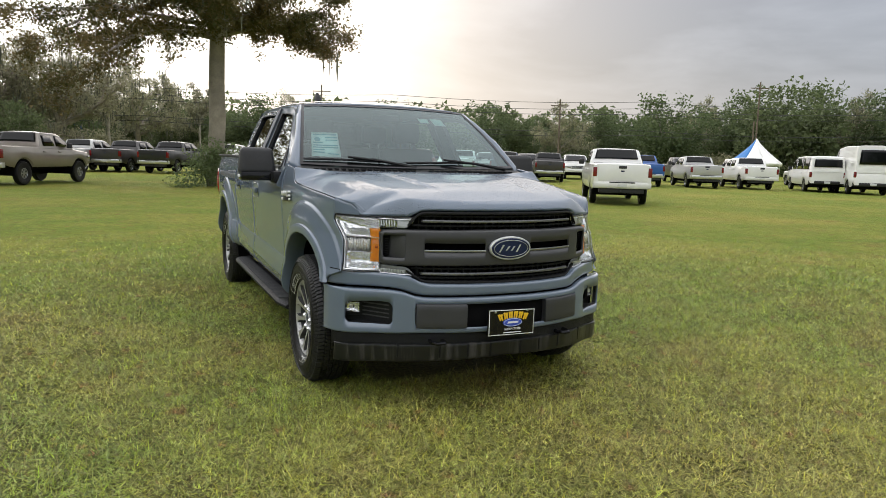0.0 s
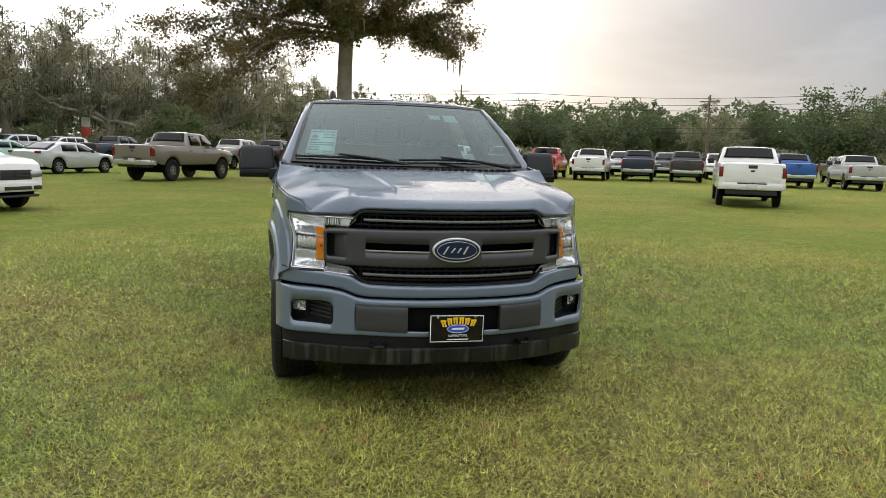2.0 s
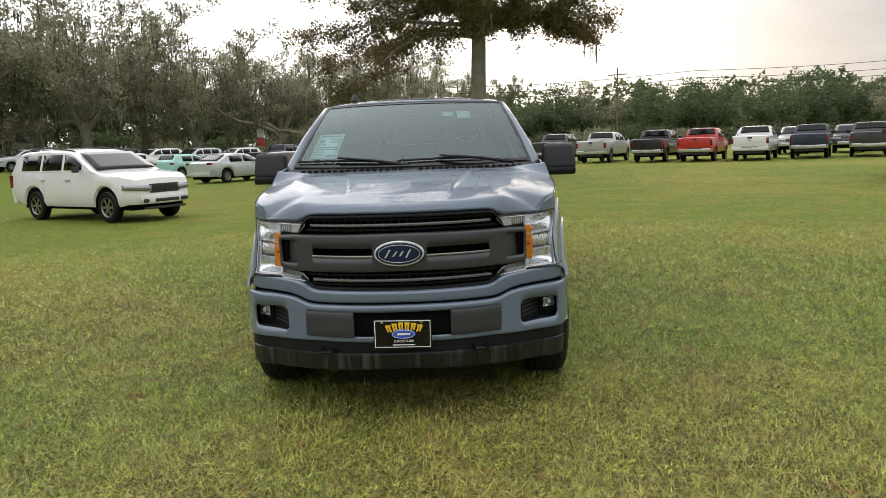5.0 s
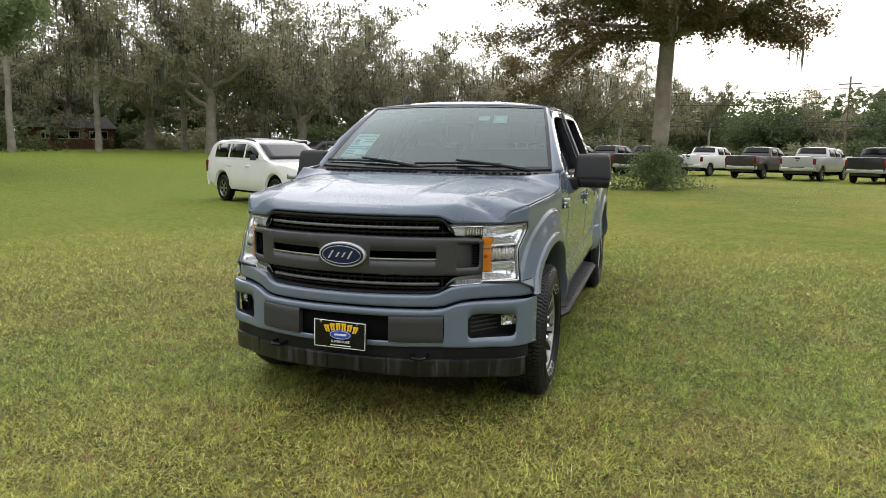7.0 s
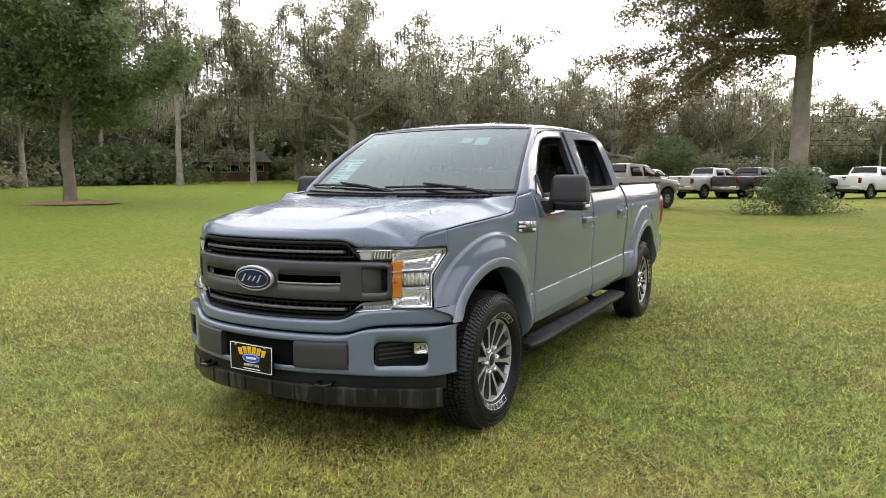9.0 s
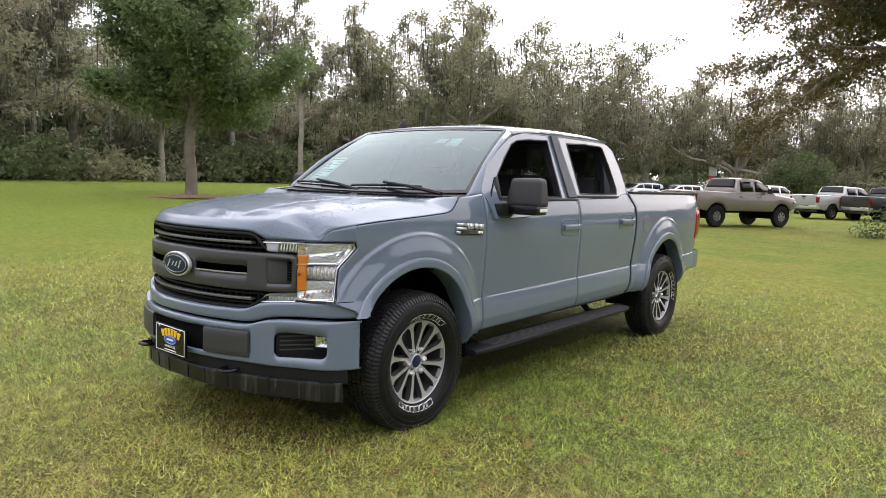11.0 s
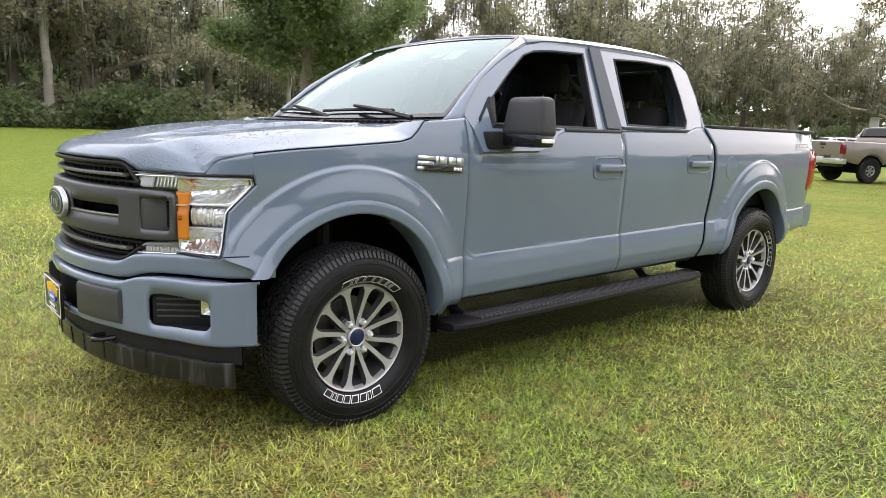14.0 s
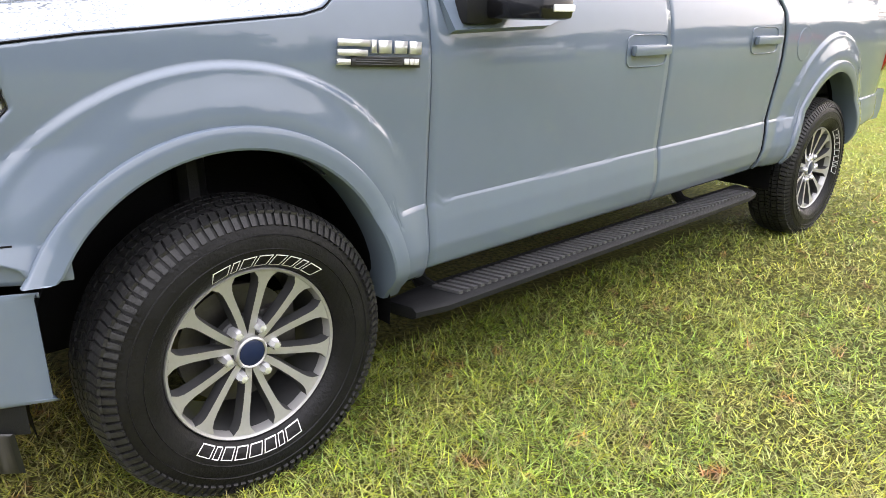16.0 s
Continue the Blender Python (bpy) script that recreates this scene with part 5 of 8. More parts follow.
        for u in np.linspace(-1, 1, 11):
            rows.append([(s * (0.8335 + 0.036 * u), fy(0.8335 + 0.036 * u) + 0.002 + 0.012 * (1 - u * u) * (1 - v * v), 0.595 + 0.028 * v) for v in np.linspace(-1, 1, 9)])
        grid(bm, rows)
        part("reflector_bowl", bm, REFLECTOR, fg)
        bm = bmesh.new()
        plaque(bm, ellipse(s * 0.8335, 0.595, 0.014, 0.014, 16), fy(0.8335) + 0.008, 0.02, 0.003)
        part("bulb", bm, mat("bulb_glass", (0.8, 0.8, 0.76), 0.1, 0, 0.5, 0.05, 40), fg)
        bm = bmesh.new()
        fstrip(bm, s * 0.795, s * 0.873, 0.564, 0.626, lambda x: fy(x) - 0.004, 0.004, 6, 2, 0.004)
        faceout(part("fog_lens", bm, CLEAR, fg), (0, -1, 0)).visible_shadow = False
        # tow hook
        bm = bmesh.new()
        tube(bm, [(s * 0.385, -0.86, 0.425), (s * 0.380, -0.935, 0.425), (s * 0.395, -0.962, 0.425), (s * 0.44, -0.962, 0.425), (s * 0.455, -0.935, 0.425), (s * 0.45, -0.86, 0.425)], 0.011, 8)
        part("tow_hook", bm, GLOSSBLACK, T)
    # black band and air dam
    bm = bmesh.new()
    fstrip(bm, -0.93, 0.93, sym((0, 0.93), (0.40, 0.37)), sym((0, 0.5, 0.95), (0.476, 0.472, 0.452)), lambda x: bumper_y(x) + 0.028, 0.05, 40, 3, 0.012)
    part("lower_band", bm, PLASTIC, T)
    bm = bmesh.new()
    fstrip(bm, -0.925, 0.925, sym((0, 0.52, 0.9), (0.322, 0.302, 0.275)), sym((0, 0.52, 0.92), (0.415, 0.405, 0.382)), lambda x: bumper_y(x) + 0.018, 0.05, 48, 5, 0.010, -0.06)
    dam = part("air_dam", bm, streaked("wet_dam", (0.009, 0.0095, 0.010), (0.050, 0.047, 0.042)), T, "black air dam streaked with mud")
    for x in (-0.62, -0.40, -0.24, -0.10, 0.10, 0.24, 0.40, 0.62):
        bm = bmesh.new()
        fstrip(bm, x - 0.004, x + 0.004, 0.325, 0.405, lambda q: bumper_y(q) + 0.014, 0.01, 1, 2, 0.002, -0.06)
        part("dam_rib", bm, PLASTIC, dam)
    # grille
    # near-black sheet closes the grille's back in place of shaded depth
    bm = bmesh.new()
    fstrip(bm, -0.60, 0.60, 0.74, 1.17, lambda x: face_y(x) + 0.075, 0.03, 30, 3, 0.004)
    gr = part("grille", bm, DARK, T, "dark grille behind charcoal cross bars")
    bm = bmesh.new()
    g_lo = sym((0, 0.47, 0.50, 0.56), (0.748, 0.752, 0.762, 0.808))
    g_hi = sym((0, 0.49, 0.515, 0.565), (1.162, 1.160, 1.150, 1.085))
    fstrip(bm, -0.565, 0.565, lambda x: g_hi(x) - 0.016, g_hi, lambda x: face_y(x) - 0.002, 0.09, 48, 1, 0.005)
    fstrip(bm, -0.565, 0.565, g_lo, lambda x: g_lo(x) + 0.016, lambda x: face_y(x) - 0.002, 0.09, 48, 1, 0.005)
    part("grille_frame", bm, PLASTIC, gr)
    for z, r in ((1.106, 0.492), (0.806, 0.492)):
        bm = bmesh.new()
        fstrip(bm, -r, r, z - 0.008, z + 0.008, lambda x: face_y(x) + 0.004, 0.03, 36, 1, 0.005)
        part("grille_bar", bm, mat("grille_bar_grey", (0.16, 0.165, 0.17), 0.34, 0.6, 0, 0.1, 20), gr, "satin grey bar")
    for z in (1.133, 1.078, 0.832, 0.780):
        bm = bmesh.new()
        fstrip(bm, -0.53, 0.53, z - 0.006, z + 0.006, lambda x: face_y(x) + 0.032, 0.02, 30, 1, 0.003)
        part("grille_slat", bm, PLASTIC, gr)
    for k in range(25):
        x = -0.50 + k / 24.0
        for z0, z1 in ((1.060, 1.150), (0.762, 0.852)):
            bm = bmesh.new()
            fstrip(bm, x - 0.0035, x + 0.0035, z0, z1, lambda q: face_y(q) + 0.040, 0.03, 1, 2, 0.002)
            part("grille_rib", bm, PLASTIC, gr)
    bm = bmesh.new()
    bar_y = lambda x: face_y(x) - 0.012
    b_holes = ((-0.688, -0.580), (-0.486, -0.145), (0.145, 0.486), (0.580, 0.688))
    ends = [q for h in b_holes for q in h]
    xs = sorted(set(np.round(np.concatenate([np.linspace(-0.700, 0.700, 71)] + [np.array([q - 0.010, q - 0.004, q, q + 0.004, q + 0.010]) for q in ends]), 4)))
    xs = [x for x in xs if abs(x) <= 0.7001]
    t_lo, t_hi = sym((0, 0.6, 0.68, 0.700), (0.856, 0.850, 0.852, 0.866)), sym((0, 0.6, 0.68, 0.700), (1.062, 1.054, 1.048, 1.034))
    h_a, h_b = sym((0, 0.51, 0.56, 0.70), (0.936, 0.936, 0.893, 0.893)), sym((0, 0.51, 0.56, 0.70), (0.984, 0.984, 1.022, 1.022))
    vg = []
    for x in xs:
        near = min(abs(x - q) for q in ends)
        ch = 0.008 * max(0.0, 1 - near / 0.010) ** 2
        z0, z1, y = t_lo(x), t_hi(x), bar_y(x)
        h0, h1 = h_a(x) + ch, h_b(x) - ch
        vg.append([bm.verts.new(p) for p in ((x, y + 0.06, z0), (x, y + 0.012, z0), (x, y + 0.003, z0 + 0.004), (x, y, z0 + 0.012), (x, y - 0.002, (z0 + h0) / 2), (x, y, h0), (x, y, (h0 + h1) / 2), (x, y, h1), (x, y - 0.002, (z1 + h1) / 2), (x, y, z1 - 0.012), (x, y + 0.003, z1 - 0.004), (x, y + 0.012, z1), (x, y + 0.06, z1))])
    for i in range(len(xs) - 1):
        mid_x = (xs[i] + xs[i + 1]) / 2
        for j in range(12):
            if not (j in (5, 6) and any(h[0] < mid_x < h[1] for h in b_holes)):
                bm.faces.new((vg[i][j], vg[i + 1][j], vg[i + 1][j + 1], vg[i][j + 1]))
    bm.faces.new(vg[0]), bm.faces.new(vg[-1])
    bar = solid(outward(part("cross_bar", bm, mat("bar_grey", (0.043, 0.044, 0.047), 0.42, 0.1, 0.0, 0.12, 5, 0.05, 300), gr, "wide charcoal cross bar", 50), (0, -1, 0)), 0.012)
    for s in (1, -1):
        bm = bmesh.new()
        fstrip(bm, s * 0.145, s * 0.486, 0.936, 0.946, lambda x: face_y(x) - 0.016, 0.02, 14, 1, 0.003)
        part("slot_trim", bm, SATIN, bar)
        # side vent: smooth ramp that sinks towards a dark mesh
        bm = bmesh.new()
        fstrip(bm, s * 0.575, s * 0.690, 0.885, 1.030, lambda x: bar_y(x) + 0.008 + 0.050 * smooth(0.585, 0.665, abs(x)), 0.01, 12, 2, 0.002)
        vt = part("bar_vent", bm, mat("bar_grey", (0.052, 0.053, 0.055), 0.40), bar)
        bm = bmesh.new()
        fstrip(bm, s * 0.646, s * 0.688, 0.905, 1.010, lambda x: bar_y(x) + 0.038, 0.01, 5, 2, 0.004)
        part("vent_mesh", bm, DARK, vt)
        for k in range(7):
            bm = bmesh.new()
            z = 0.911 + 0.0142 * k
            fstrip(bm, s * 0.649, s * 0.687, z, z + 0.004, lambda x: bar_y(x) + 0.033, 0.006, 4, 1, 0.001)
            part("vent_slat", bm, PLASTIC, vt)
    # oval badge
    bm = bmesh.new()
    plaque(bm, ellipse(0, 0.957, 0.134, 0.068), -0.980, 0.02, 0.004)
    ov = part("oval_badge", bm, BADGE, gr, "chrome-ringed dark blue oval badge")
    bm = bmesh.new()
    plaque(bm, ellipse(0, 0.957, 0.124, 0.059), -0.984, 0.02, 0.003)
    part("oval_field", bm, BLUE_OVAL, ov)
    for a, b in ((0.112, 0.049),):
        bm = bmesh.new()
        o, i = ellipse(0, 0.957, a, b), ellipse(0, 0.957, a - 0.004, b - 0.004)
        grid(bm, [[(x, -0.9855, z) for x, z in o], [(x, -0.9855, z) for x, z in i]], close=True)
        solid(part("oval_line", bm, SATIN, ov), 0.001)
    for x, w, h in ((-0.062, 0.028, 0.042), (-0.022, 0.022, 0.026), (0.012, 0.020, 0.026), (0.048, 0.026, 0.042)):
        bm = bmesh.new()
        pts = [(x - w / 2 - 0.004, 0.957 - h / 2), (x - w / 2 + 0.006, 0.957 - h / 2), (x + w / 2 + 0.004, 0.957 + h / 2), (x + w / 2 - 0.006, 0.957 + h / 2)]
        plaque(bm, pts, -0.987, 0.004, 0.0008)
        part("oval_mark", bm, BADGE, ov)
    # plate
    bm = bmesh.new()
    plaque(bm, [(-0.152, 0.455), (0.156, 0.452), (0.158, 0.606), (-0.150, 0.612)], -1.018, 0.014, 0.003)
    pl = part("front_plate", bm, GLOSSBLACK, T, "black dealer plate with yellow bars and blue oval")
    bm = bmesh.new()
    grid(bm, [[(x, -1.020, z) for x, z in ((-0.147, 0.459), (0.151, 0.456), (0.153, 0.602), (-0.145, 0.608))], [(x, -1.020, z) for x, z in ((-0.143, 0.463), (0.147, 0.460), (0.149, 0.598), (-0.141, 0.604))]], close=True)
    solid(part("plate_border", bm, WHITE, pl), 0.002)
    for k in range(6):
        x = -0.078 + k * 0.033
        zz = 0.5745 - 0.013 * ((k - 2.5) / 2.5) ** 2
        for dx in (0.0, 0.014):
            bm = bmesh.new()
            t = radians(-(k - 2.5) * 9)
            pts = [(-0.005, -0.02), (0.004, -0.02), (0.006, 0.02), (-0.005, 0.02)]
            plaque(bm, [(x + dx + a * math.cos(t) - b * math.sin(t), zz + a * math.sin(t) + b * math.cos(t)) for a, b in pts], -1.021, 0.003, 0.0006)
            part("plate_bar", bm, YELLOW, pl)
        bm = bmesh.new()
        plaque(bm, [(x - 0.006, zz + 0.008), (x + 0.02, zz + 0.008), (x + 0.02, zz + 0.019), (x - 0.006, zz + 0.019)], -1.0205, 0.002, 0.0006)
        part("plate_bar", bm, YELLOW, pl)
    bm = bmesh.new()
    plaque(bm, ellipse(0.008, 0.531, 0.064, 0.026, 28), -1.0225, 0.004, 0.001)
    part("plate_oval", bm, PLATE_BLUE, pl, "blue oval")
    bm = bmesh.new()
    grid(bm, [[(x, -1.0235, z) for x, z in ellipse(0.008, 0.531, 0.060, 0.023, 28)], [(x, -1.0235, z) for x, z in ellipse(0.008, 0.531, 0.0575, 0.0205, 28)]], close=True)
    part("plate_line", bm, WHITE, pl)
    bm = bmesh.new()
    plaque(bm, [(-0.028, 0.526), (0.042, 0.526), (0.046, 0.537), (-0.024, 0.537)], -1.0240, 0.002, 0.0008)
    part("plate_bar", bm, WHITE, pl)
    tx = bpy.data.curves.new("plate_text", "FONT")
    tx.body, tx.size, tx.align_x, tx.extrude = "SUPERSTORE", 0.0185, "CENTER", 0.0006
    to = new("plate_text", tx)
    to.matrix_world = pose(0.008, -1.0222, 0.487, 90, 0, 0)
    bpy.context.view_layer.update()
    tm = bpy.data.meshes.new_from_object(to.evaluated_get(bpy.context.evaluated_depsgraph_get()))
    tm.transform(to.matrix_world)
    bpy.data.objects.remove(to)
    tm.materials.clear()
    tm.materials.append(WHITE)
    tob = new("plate_text", tm)
    tob.parent = pl
    bm = bmesh.new()
    plaque(bm, [(-0.052, 0.470), (0.068, 0.469), (0.068, 0.474), (-0.052, 0.475)], -1.0215, 0.002, 0.0006)
    part("plate_bar", bm, WHITE, pl)
    for x in (-0.105, 0.105):
        bm = bmesh.new()
        plaque(bm, ellipse(x, 0.596, 0.007, 0.007, 12), -1.023, 0.006, 0.002)
        part("plate_screw", bm, SATIN, pl)

    # ---- headlamps ----
    LAMP_WHITE = mat("lamp_white", (0.66, 0.67, 0.69), 0.25, 0.2, 0.3, 0.05, 40)

    def lamp(s):
        yi = face_y(0.697)
        h_hi = lambda x: lerp(abs(x), (0.525, 0.56, 0.86, 0.905), (1.118, 1.120, 1.122, 1.116))
        h_lo = lambda x: lerp(abs(x), (0.53, 0.72, 0.90), (0.792, 0.800, 0.806))

        def outer(u, z, d=0.0):
            """Point of the lens's wrapped outer part; u from the inner edge to the fender, d inwards."""
            yo = fender_front(z) - 0.006
            xo = side_x(yo, z) - 0.003
            f = u ** (1.28 + 0.17 * smooth(0.86, 1.08, z))
            x, y = 0.697 + (xo - 0.697) * u, yi + (yo - yi) * f
            return (s * (x - 0.55 * d), y + d, z)

        def inner(x, z, d=0.0):
            return (s * x, face_y(x) + 0.004 + d, z)

        def patch(name, pt, u0, u1, z0, z1, depth, material, nu=10, nz=8, label="", parent=None):
            bm = bmesh.new()
            rows = []
            for i in range(nu + 1):
                a = i / nu
                rows.append([pt(u0 + (u1 - u0) * a, z0 + (z1 - z0) * k / nz, depth(a, k / nz)) for k in range(nz + 1)])
            grid(bm, rows)
            return solid(part(name, bm, material, parent, label, 60), 0.003, 0)

        bowl = lambda d0, d1: (lambda a, b: d0 + d1 * (1 - (2 * a - 1) ** 2) * (1 - (2 * b - 1) ** 2))
        flat = lambda d: (lambda a, b: d)
        # near-black sheet added behind the lamp to close the view through it
        bm = bmesh.new()
        fstrip(bm, s * 0.52, s * 0.80, 0.800, 1.122, lambda x: face_y(x) + 0.10, 0.01, 10, 2, 0.002)
        part("lamp_backing", bm, DARK, T)
        L = patch("headlamp", outer, 0.0, 1.0, 0.800, 1.122, lambda a, b: 0.085 - 0.055 * a, LAMP_BEZEL, 14, 16, "clear headlamp with amber inner strip", T)
        patch("reflector", outer, 0.02, 0.93, 1.003, 1.112, (lambda a, b: bowl(0.014, 0.040)(a, b) + 0.0008 * math.sin(a * 46) * smooth(0.35, 0.6, a)), REFLECTOR, 48, 12, "", L)
        patch("reflector", outer, 0.02, 0.93, 0.816, 0.911, (lambda a, b: bowl(0.012, 0.036)(a, b) + 0.0007 * math.sin(a * 52)), REFLECTOR, 48, 10, "", L)
        patch("turn_reflector", outer, 0.27, 0.92, 0.915, 1.000, lambda a, b: 0.026 + 0.0035 * math.sin(a * 44) + 0.012 * (2 * b - 1) ** 2, faceted("fluted_reflector", (0.78, 0.77, 0.75), 0.22, 0.7, 90, 0.25), 56, 6, "fluted turn lamp reflector", L)
        patch("divider", outer, 0.0, 0.97, 0.999, 1.004, lambda a, b: 0.010 + 0.010 * (2 * b - 1) ** 2, LAMP_BEZEL, 12, 4, "", L)
        patch("divider", outer, 0.0, 0.97, 0.910, 0.915, lambda a, b: 0.010 + 0.010 * (2 * b - 1) ** 2, LAMP_BEZEL, 12, 4, "", L)
        patch("lamp_rim", outer, 0.93, 0.992, 0.812, 1.114, lambda a, b: 0.010 + 0.014 * (1 - a), LAMP_BEZEL, 4, 30, "", L)
        # arms above and below the cross bar's end
        up = lambda x: lerp(x, (0.53, 0.57), (1.10, 1.055))
        dn = lambda x: lerp(x, (0.525, 0.56, 0.697), (0.80, 0.838, 0.850))

        def arm(name, x0, x1, lo, hi, depth, material, n=10, label="", parent=None):
            bm = bmesh.new()
            rows = []
            for i in range(n + 1):
                a = i / n
                x = x0 + (x1 - x0) * a
                rows.append([inner(x, lo(x) + (hi(x) - lo(x)) * k / 5, depth(a, k / 5)) for k in range(6)])
            grid(bm, rows)
            return solid(part(name, bm, material, parent, label, 60), 0.003, 0)
        arm("arm_backing", 0.53, 0.697, up, lambda x: h_hi(x) + 0.003, lambda a, b: 0.020 + 0.03 * a, REFLECTOR, 12, "", L)
        arm("arm_backing", 0.525, 0.697, lambda x: h_lo(x) - 0.003, dn, lambda a, b: 0.018 + 0.02 * a, mat("lamp_satin", (0.34, 0.35, 0.37), 0.3, 0.4, 0, 0.15, 60), 12, "", L)
        arm("reflector", 0.555, 0.615, lambda x: up(x) + 0.008, lambda x: h_hi(x) - 0.006, lambda a, b: 0.006 + 0.012 * b, LAMP_WHITE, 6, "", L)
        for k in range(6):
            x0 = 0.622 + 0.0125 * k
            arm("arm_rib", x0, x0 + 0.006, lambda x: up(x) + 0.010, lambda x: h_hi(x) - 0.008, lambda a, b: 0.010 + 0.010 * b, LAMP_BEZEL, 3, "", L)
        for k in range(9):
            x0 = 0.575 + 0.0135 * k
            arm("light_cell", x0, x0 + 0.010, lambda x: h_lo(x) + 0.006, lambda x: h_lo(x) + 0.028, lambda a, b: 0.008 + 0.005 * (1 - (2 * a - 1) ** 2), LAMP_WHITE, 3, "", L)
        # amber strip: two bays with a bulb window
        amb = patch("amber_strip", outer, 0.0, 0.285, 0.862, 1.052, lambda a, b: 0.006 + 0.006 * a + 0.004 * (1 if b > 0.62 else 0), AMBER, 5, 16, "amber side marker", L)
        patch("amber_bulb", outer, 0.07, 0.15, 0.940, 0.955, flat(0.004), mat("deep_amber", (0.50, 0.10, 0.01), 0.15, 0, 0.5, 0.1, 60), 3, 2, "", amb)
        patch("amber_divider", outer, 0.0, 0.28, 0.996, 1.002, flat(0.003), mat("pale_amber", (0.85, 0.50, 0.18), 0.2, 0, 0.5, 0.1, 60), 3, 2, "", amb)
        # outer lens
        bm = bmesh.new()
        grid(bm, [[outer(u, z) for z in np.linspace(0.804, 1.120, 30)] for u in np.linspace(0, 1, 14)])
        grid(bm, [[inner(x, up(x) + (h_hi(x) - up(x)) * k / 3) for k in range(4)] for x in np.linspace(0.53, 0.697, 10)])
        grid(bm, [[inner(x, h_lo(x) + (dn(x) - h_lo(x)) * k / 3) for k in range(4)] for x in np.linspace(0.525, 0.697, 10)])
        lens = faceout(part("headlamp_lens", bm, CLEAR, L, "clear lens"), (s * 0.4, -1, 0))
        lens.visible_shadow = False
        # black edge of the lamp
        bm = bmesh.new()
        edge = [outer(1.0, z, 0.002) for z in np.linspace(0.806, 1.118, 40)]
        path = [inner(x, h_lo(x) - 0.002, 0.003) for x in np.linspace(0.52, 0.69, 8)] + [outer(u, 0.803, 0.003) for u in np.linspace(0.05, 0.97, 8)] + edge + [outer(u, 1.121, 0.003) for u in np.linspace(0.97, 0.05, 8)] + [inner(x, h_hi(x) + 0.002, 0.003) for x in np.linspace(0.69, 0.53, 8)]
        tube(bm, path, 0.0030, 6)
        part("lamp_gasket", bm, GLOSSBLACK, L)
        bm = bmesh.new()
        tube(bm, [outer(0.97, z, 0.004) for z in np.linspace(0.815, 1.108, 30)] + [outer(u, 1.109, 0.005) for u in np.linspace(0.94, 0.02, 10)] + [inner(x, h_hi(x) - 0.010, 0.004) for x in np.linspace(0.69, 0.55, 6)], 0.0042, 6)
        part("lamp_bead", bm, LAMP_BEZEL, L, "bright bead inside the lens")
        bm = bmesh.new()
        tube(bm, [outer(u, 0.814, 0.005) for u in np.linspace(0.96, 0.02, 10)] + [inner(x, h_lo(x) + 0.003, 0.004) for x in np.linspace(0.69, 0.54, 6)], 0.0042, 6)
        part("lamp_bead", bm, LAMP_BEZEL, L)
    both(lamp)

    # ---- wheels ----
    for cy, let in ((0.0, 80), (3.665, 20)):
        for s in (1, -1):
            make_wheel(s, T, cy, let if s > 0 else 60)

    # ---- inside ----
    bm = bmesh.new()
    box(bm, -0.84, 0.84, 0.62, 2.86, 0.55, 0.62)
    part("cabin_floor", bm, CLOTH, T)
    bm = bmesh.new()
    rows = []
    for x in np.linspace(-0.84, 0.84, 13):
        q = (x / 0.84) ** 2
        rows.append([(x, 0.52 + 0.10 * q, 1.30), (x, 0.62 + 0.08 * q, 1.365), (x, 0.85, 1.372), (x, 1.02, 1.34), (x, 1.08, 1.20), (x, 1.02, 0.85)])
    grid(bm, rows)
    solid(part("dashboard", bm, CLOTH, T, "dark dashboard", 60), 0.02)
    bm = bmesh.new()
    pts = [(0.40 + 0.185 * math.cos(t), 1.20 - 0.07 * math.sin(t), 1.22 + 0.175 * math.sin(t)) for t in [2 * math.pi * k / 28 for k in range(28)]]
    tube(bm, pts + [pts[0]], 0.015, 8)
    part("steering_wheel", bm, CLOTH, T)

    def seat(x, y, wide):
        bm = bmesh.new()
        box(bm, x - wide / 2, x + wide / 2, y, y + 0.52, 0.80, 0.98, 0.05)
        st = part("seat", bm, CLOTH, T, "black cloth seat")
        bm = bmesh.new()
        box(bm, x - wide / 2 + 0.01, x + wide / 2 - 0.01, y + 0.46, y + 0.60, 0.93, 1.55, 0.05, Matrix.Translation((0, y + 0.5, 0.93)) @ Matrix.Rotation(radians(-12), 4, "X") @ Matrix.Translation((0, -y - 0.5, -0.93)))
        part("backrest", bm, CLOTH, st)
        hs = (x,) if wide < 0.8 else (x - 0.42, x + 0.42)
        for hx in hs:
            bm = bmesh.new()
            box(bm, hx - 0.13, hx + 0.13, y + 0.60, y + 0.70, 1.58, 1.77, 0.04)
            hr = part("headrest", bm, CLOTH, st)
            for d in (-0.05, 0.05):
                bm = bmesh.new()
                tube(bm, [(hx + d, y + 0.64, 1.50), (hx + d, y + 0.65, 1.60)], 0.007, 6)
                part("headrest_post", bm, STEEL, hr)
    seat(0.42, 1.15, 0.55)
    seat(-0.42, 1.15, 0.55)
    seat(0.0, 2.08, 1.40)
    bm = bmesh.new()
    box(bm, -0.12, 0.12, 1.165, 1.20, 1.74, 1.80, 0.015)
    part("cabin_mirror", bm, PLASTIC, T)
    return T


build_truck()

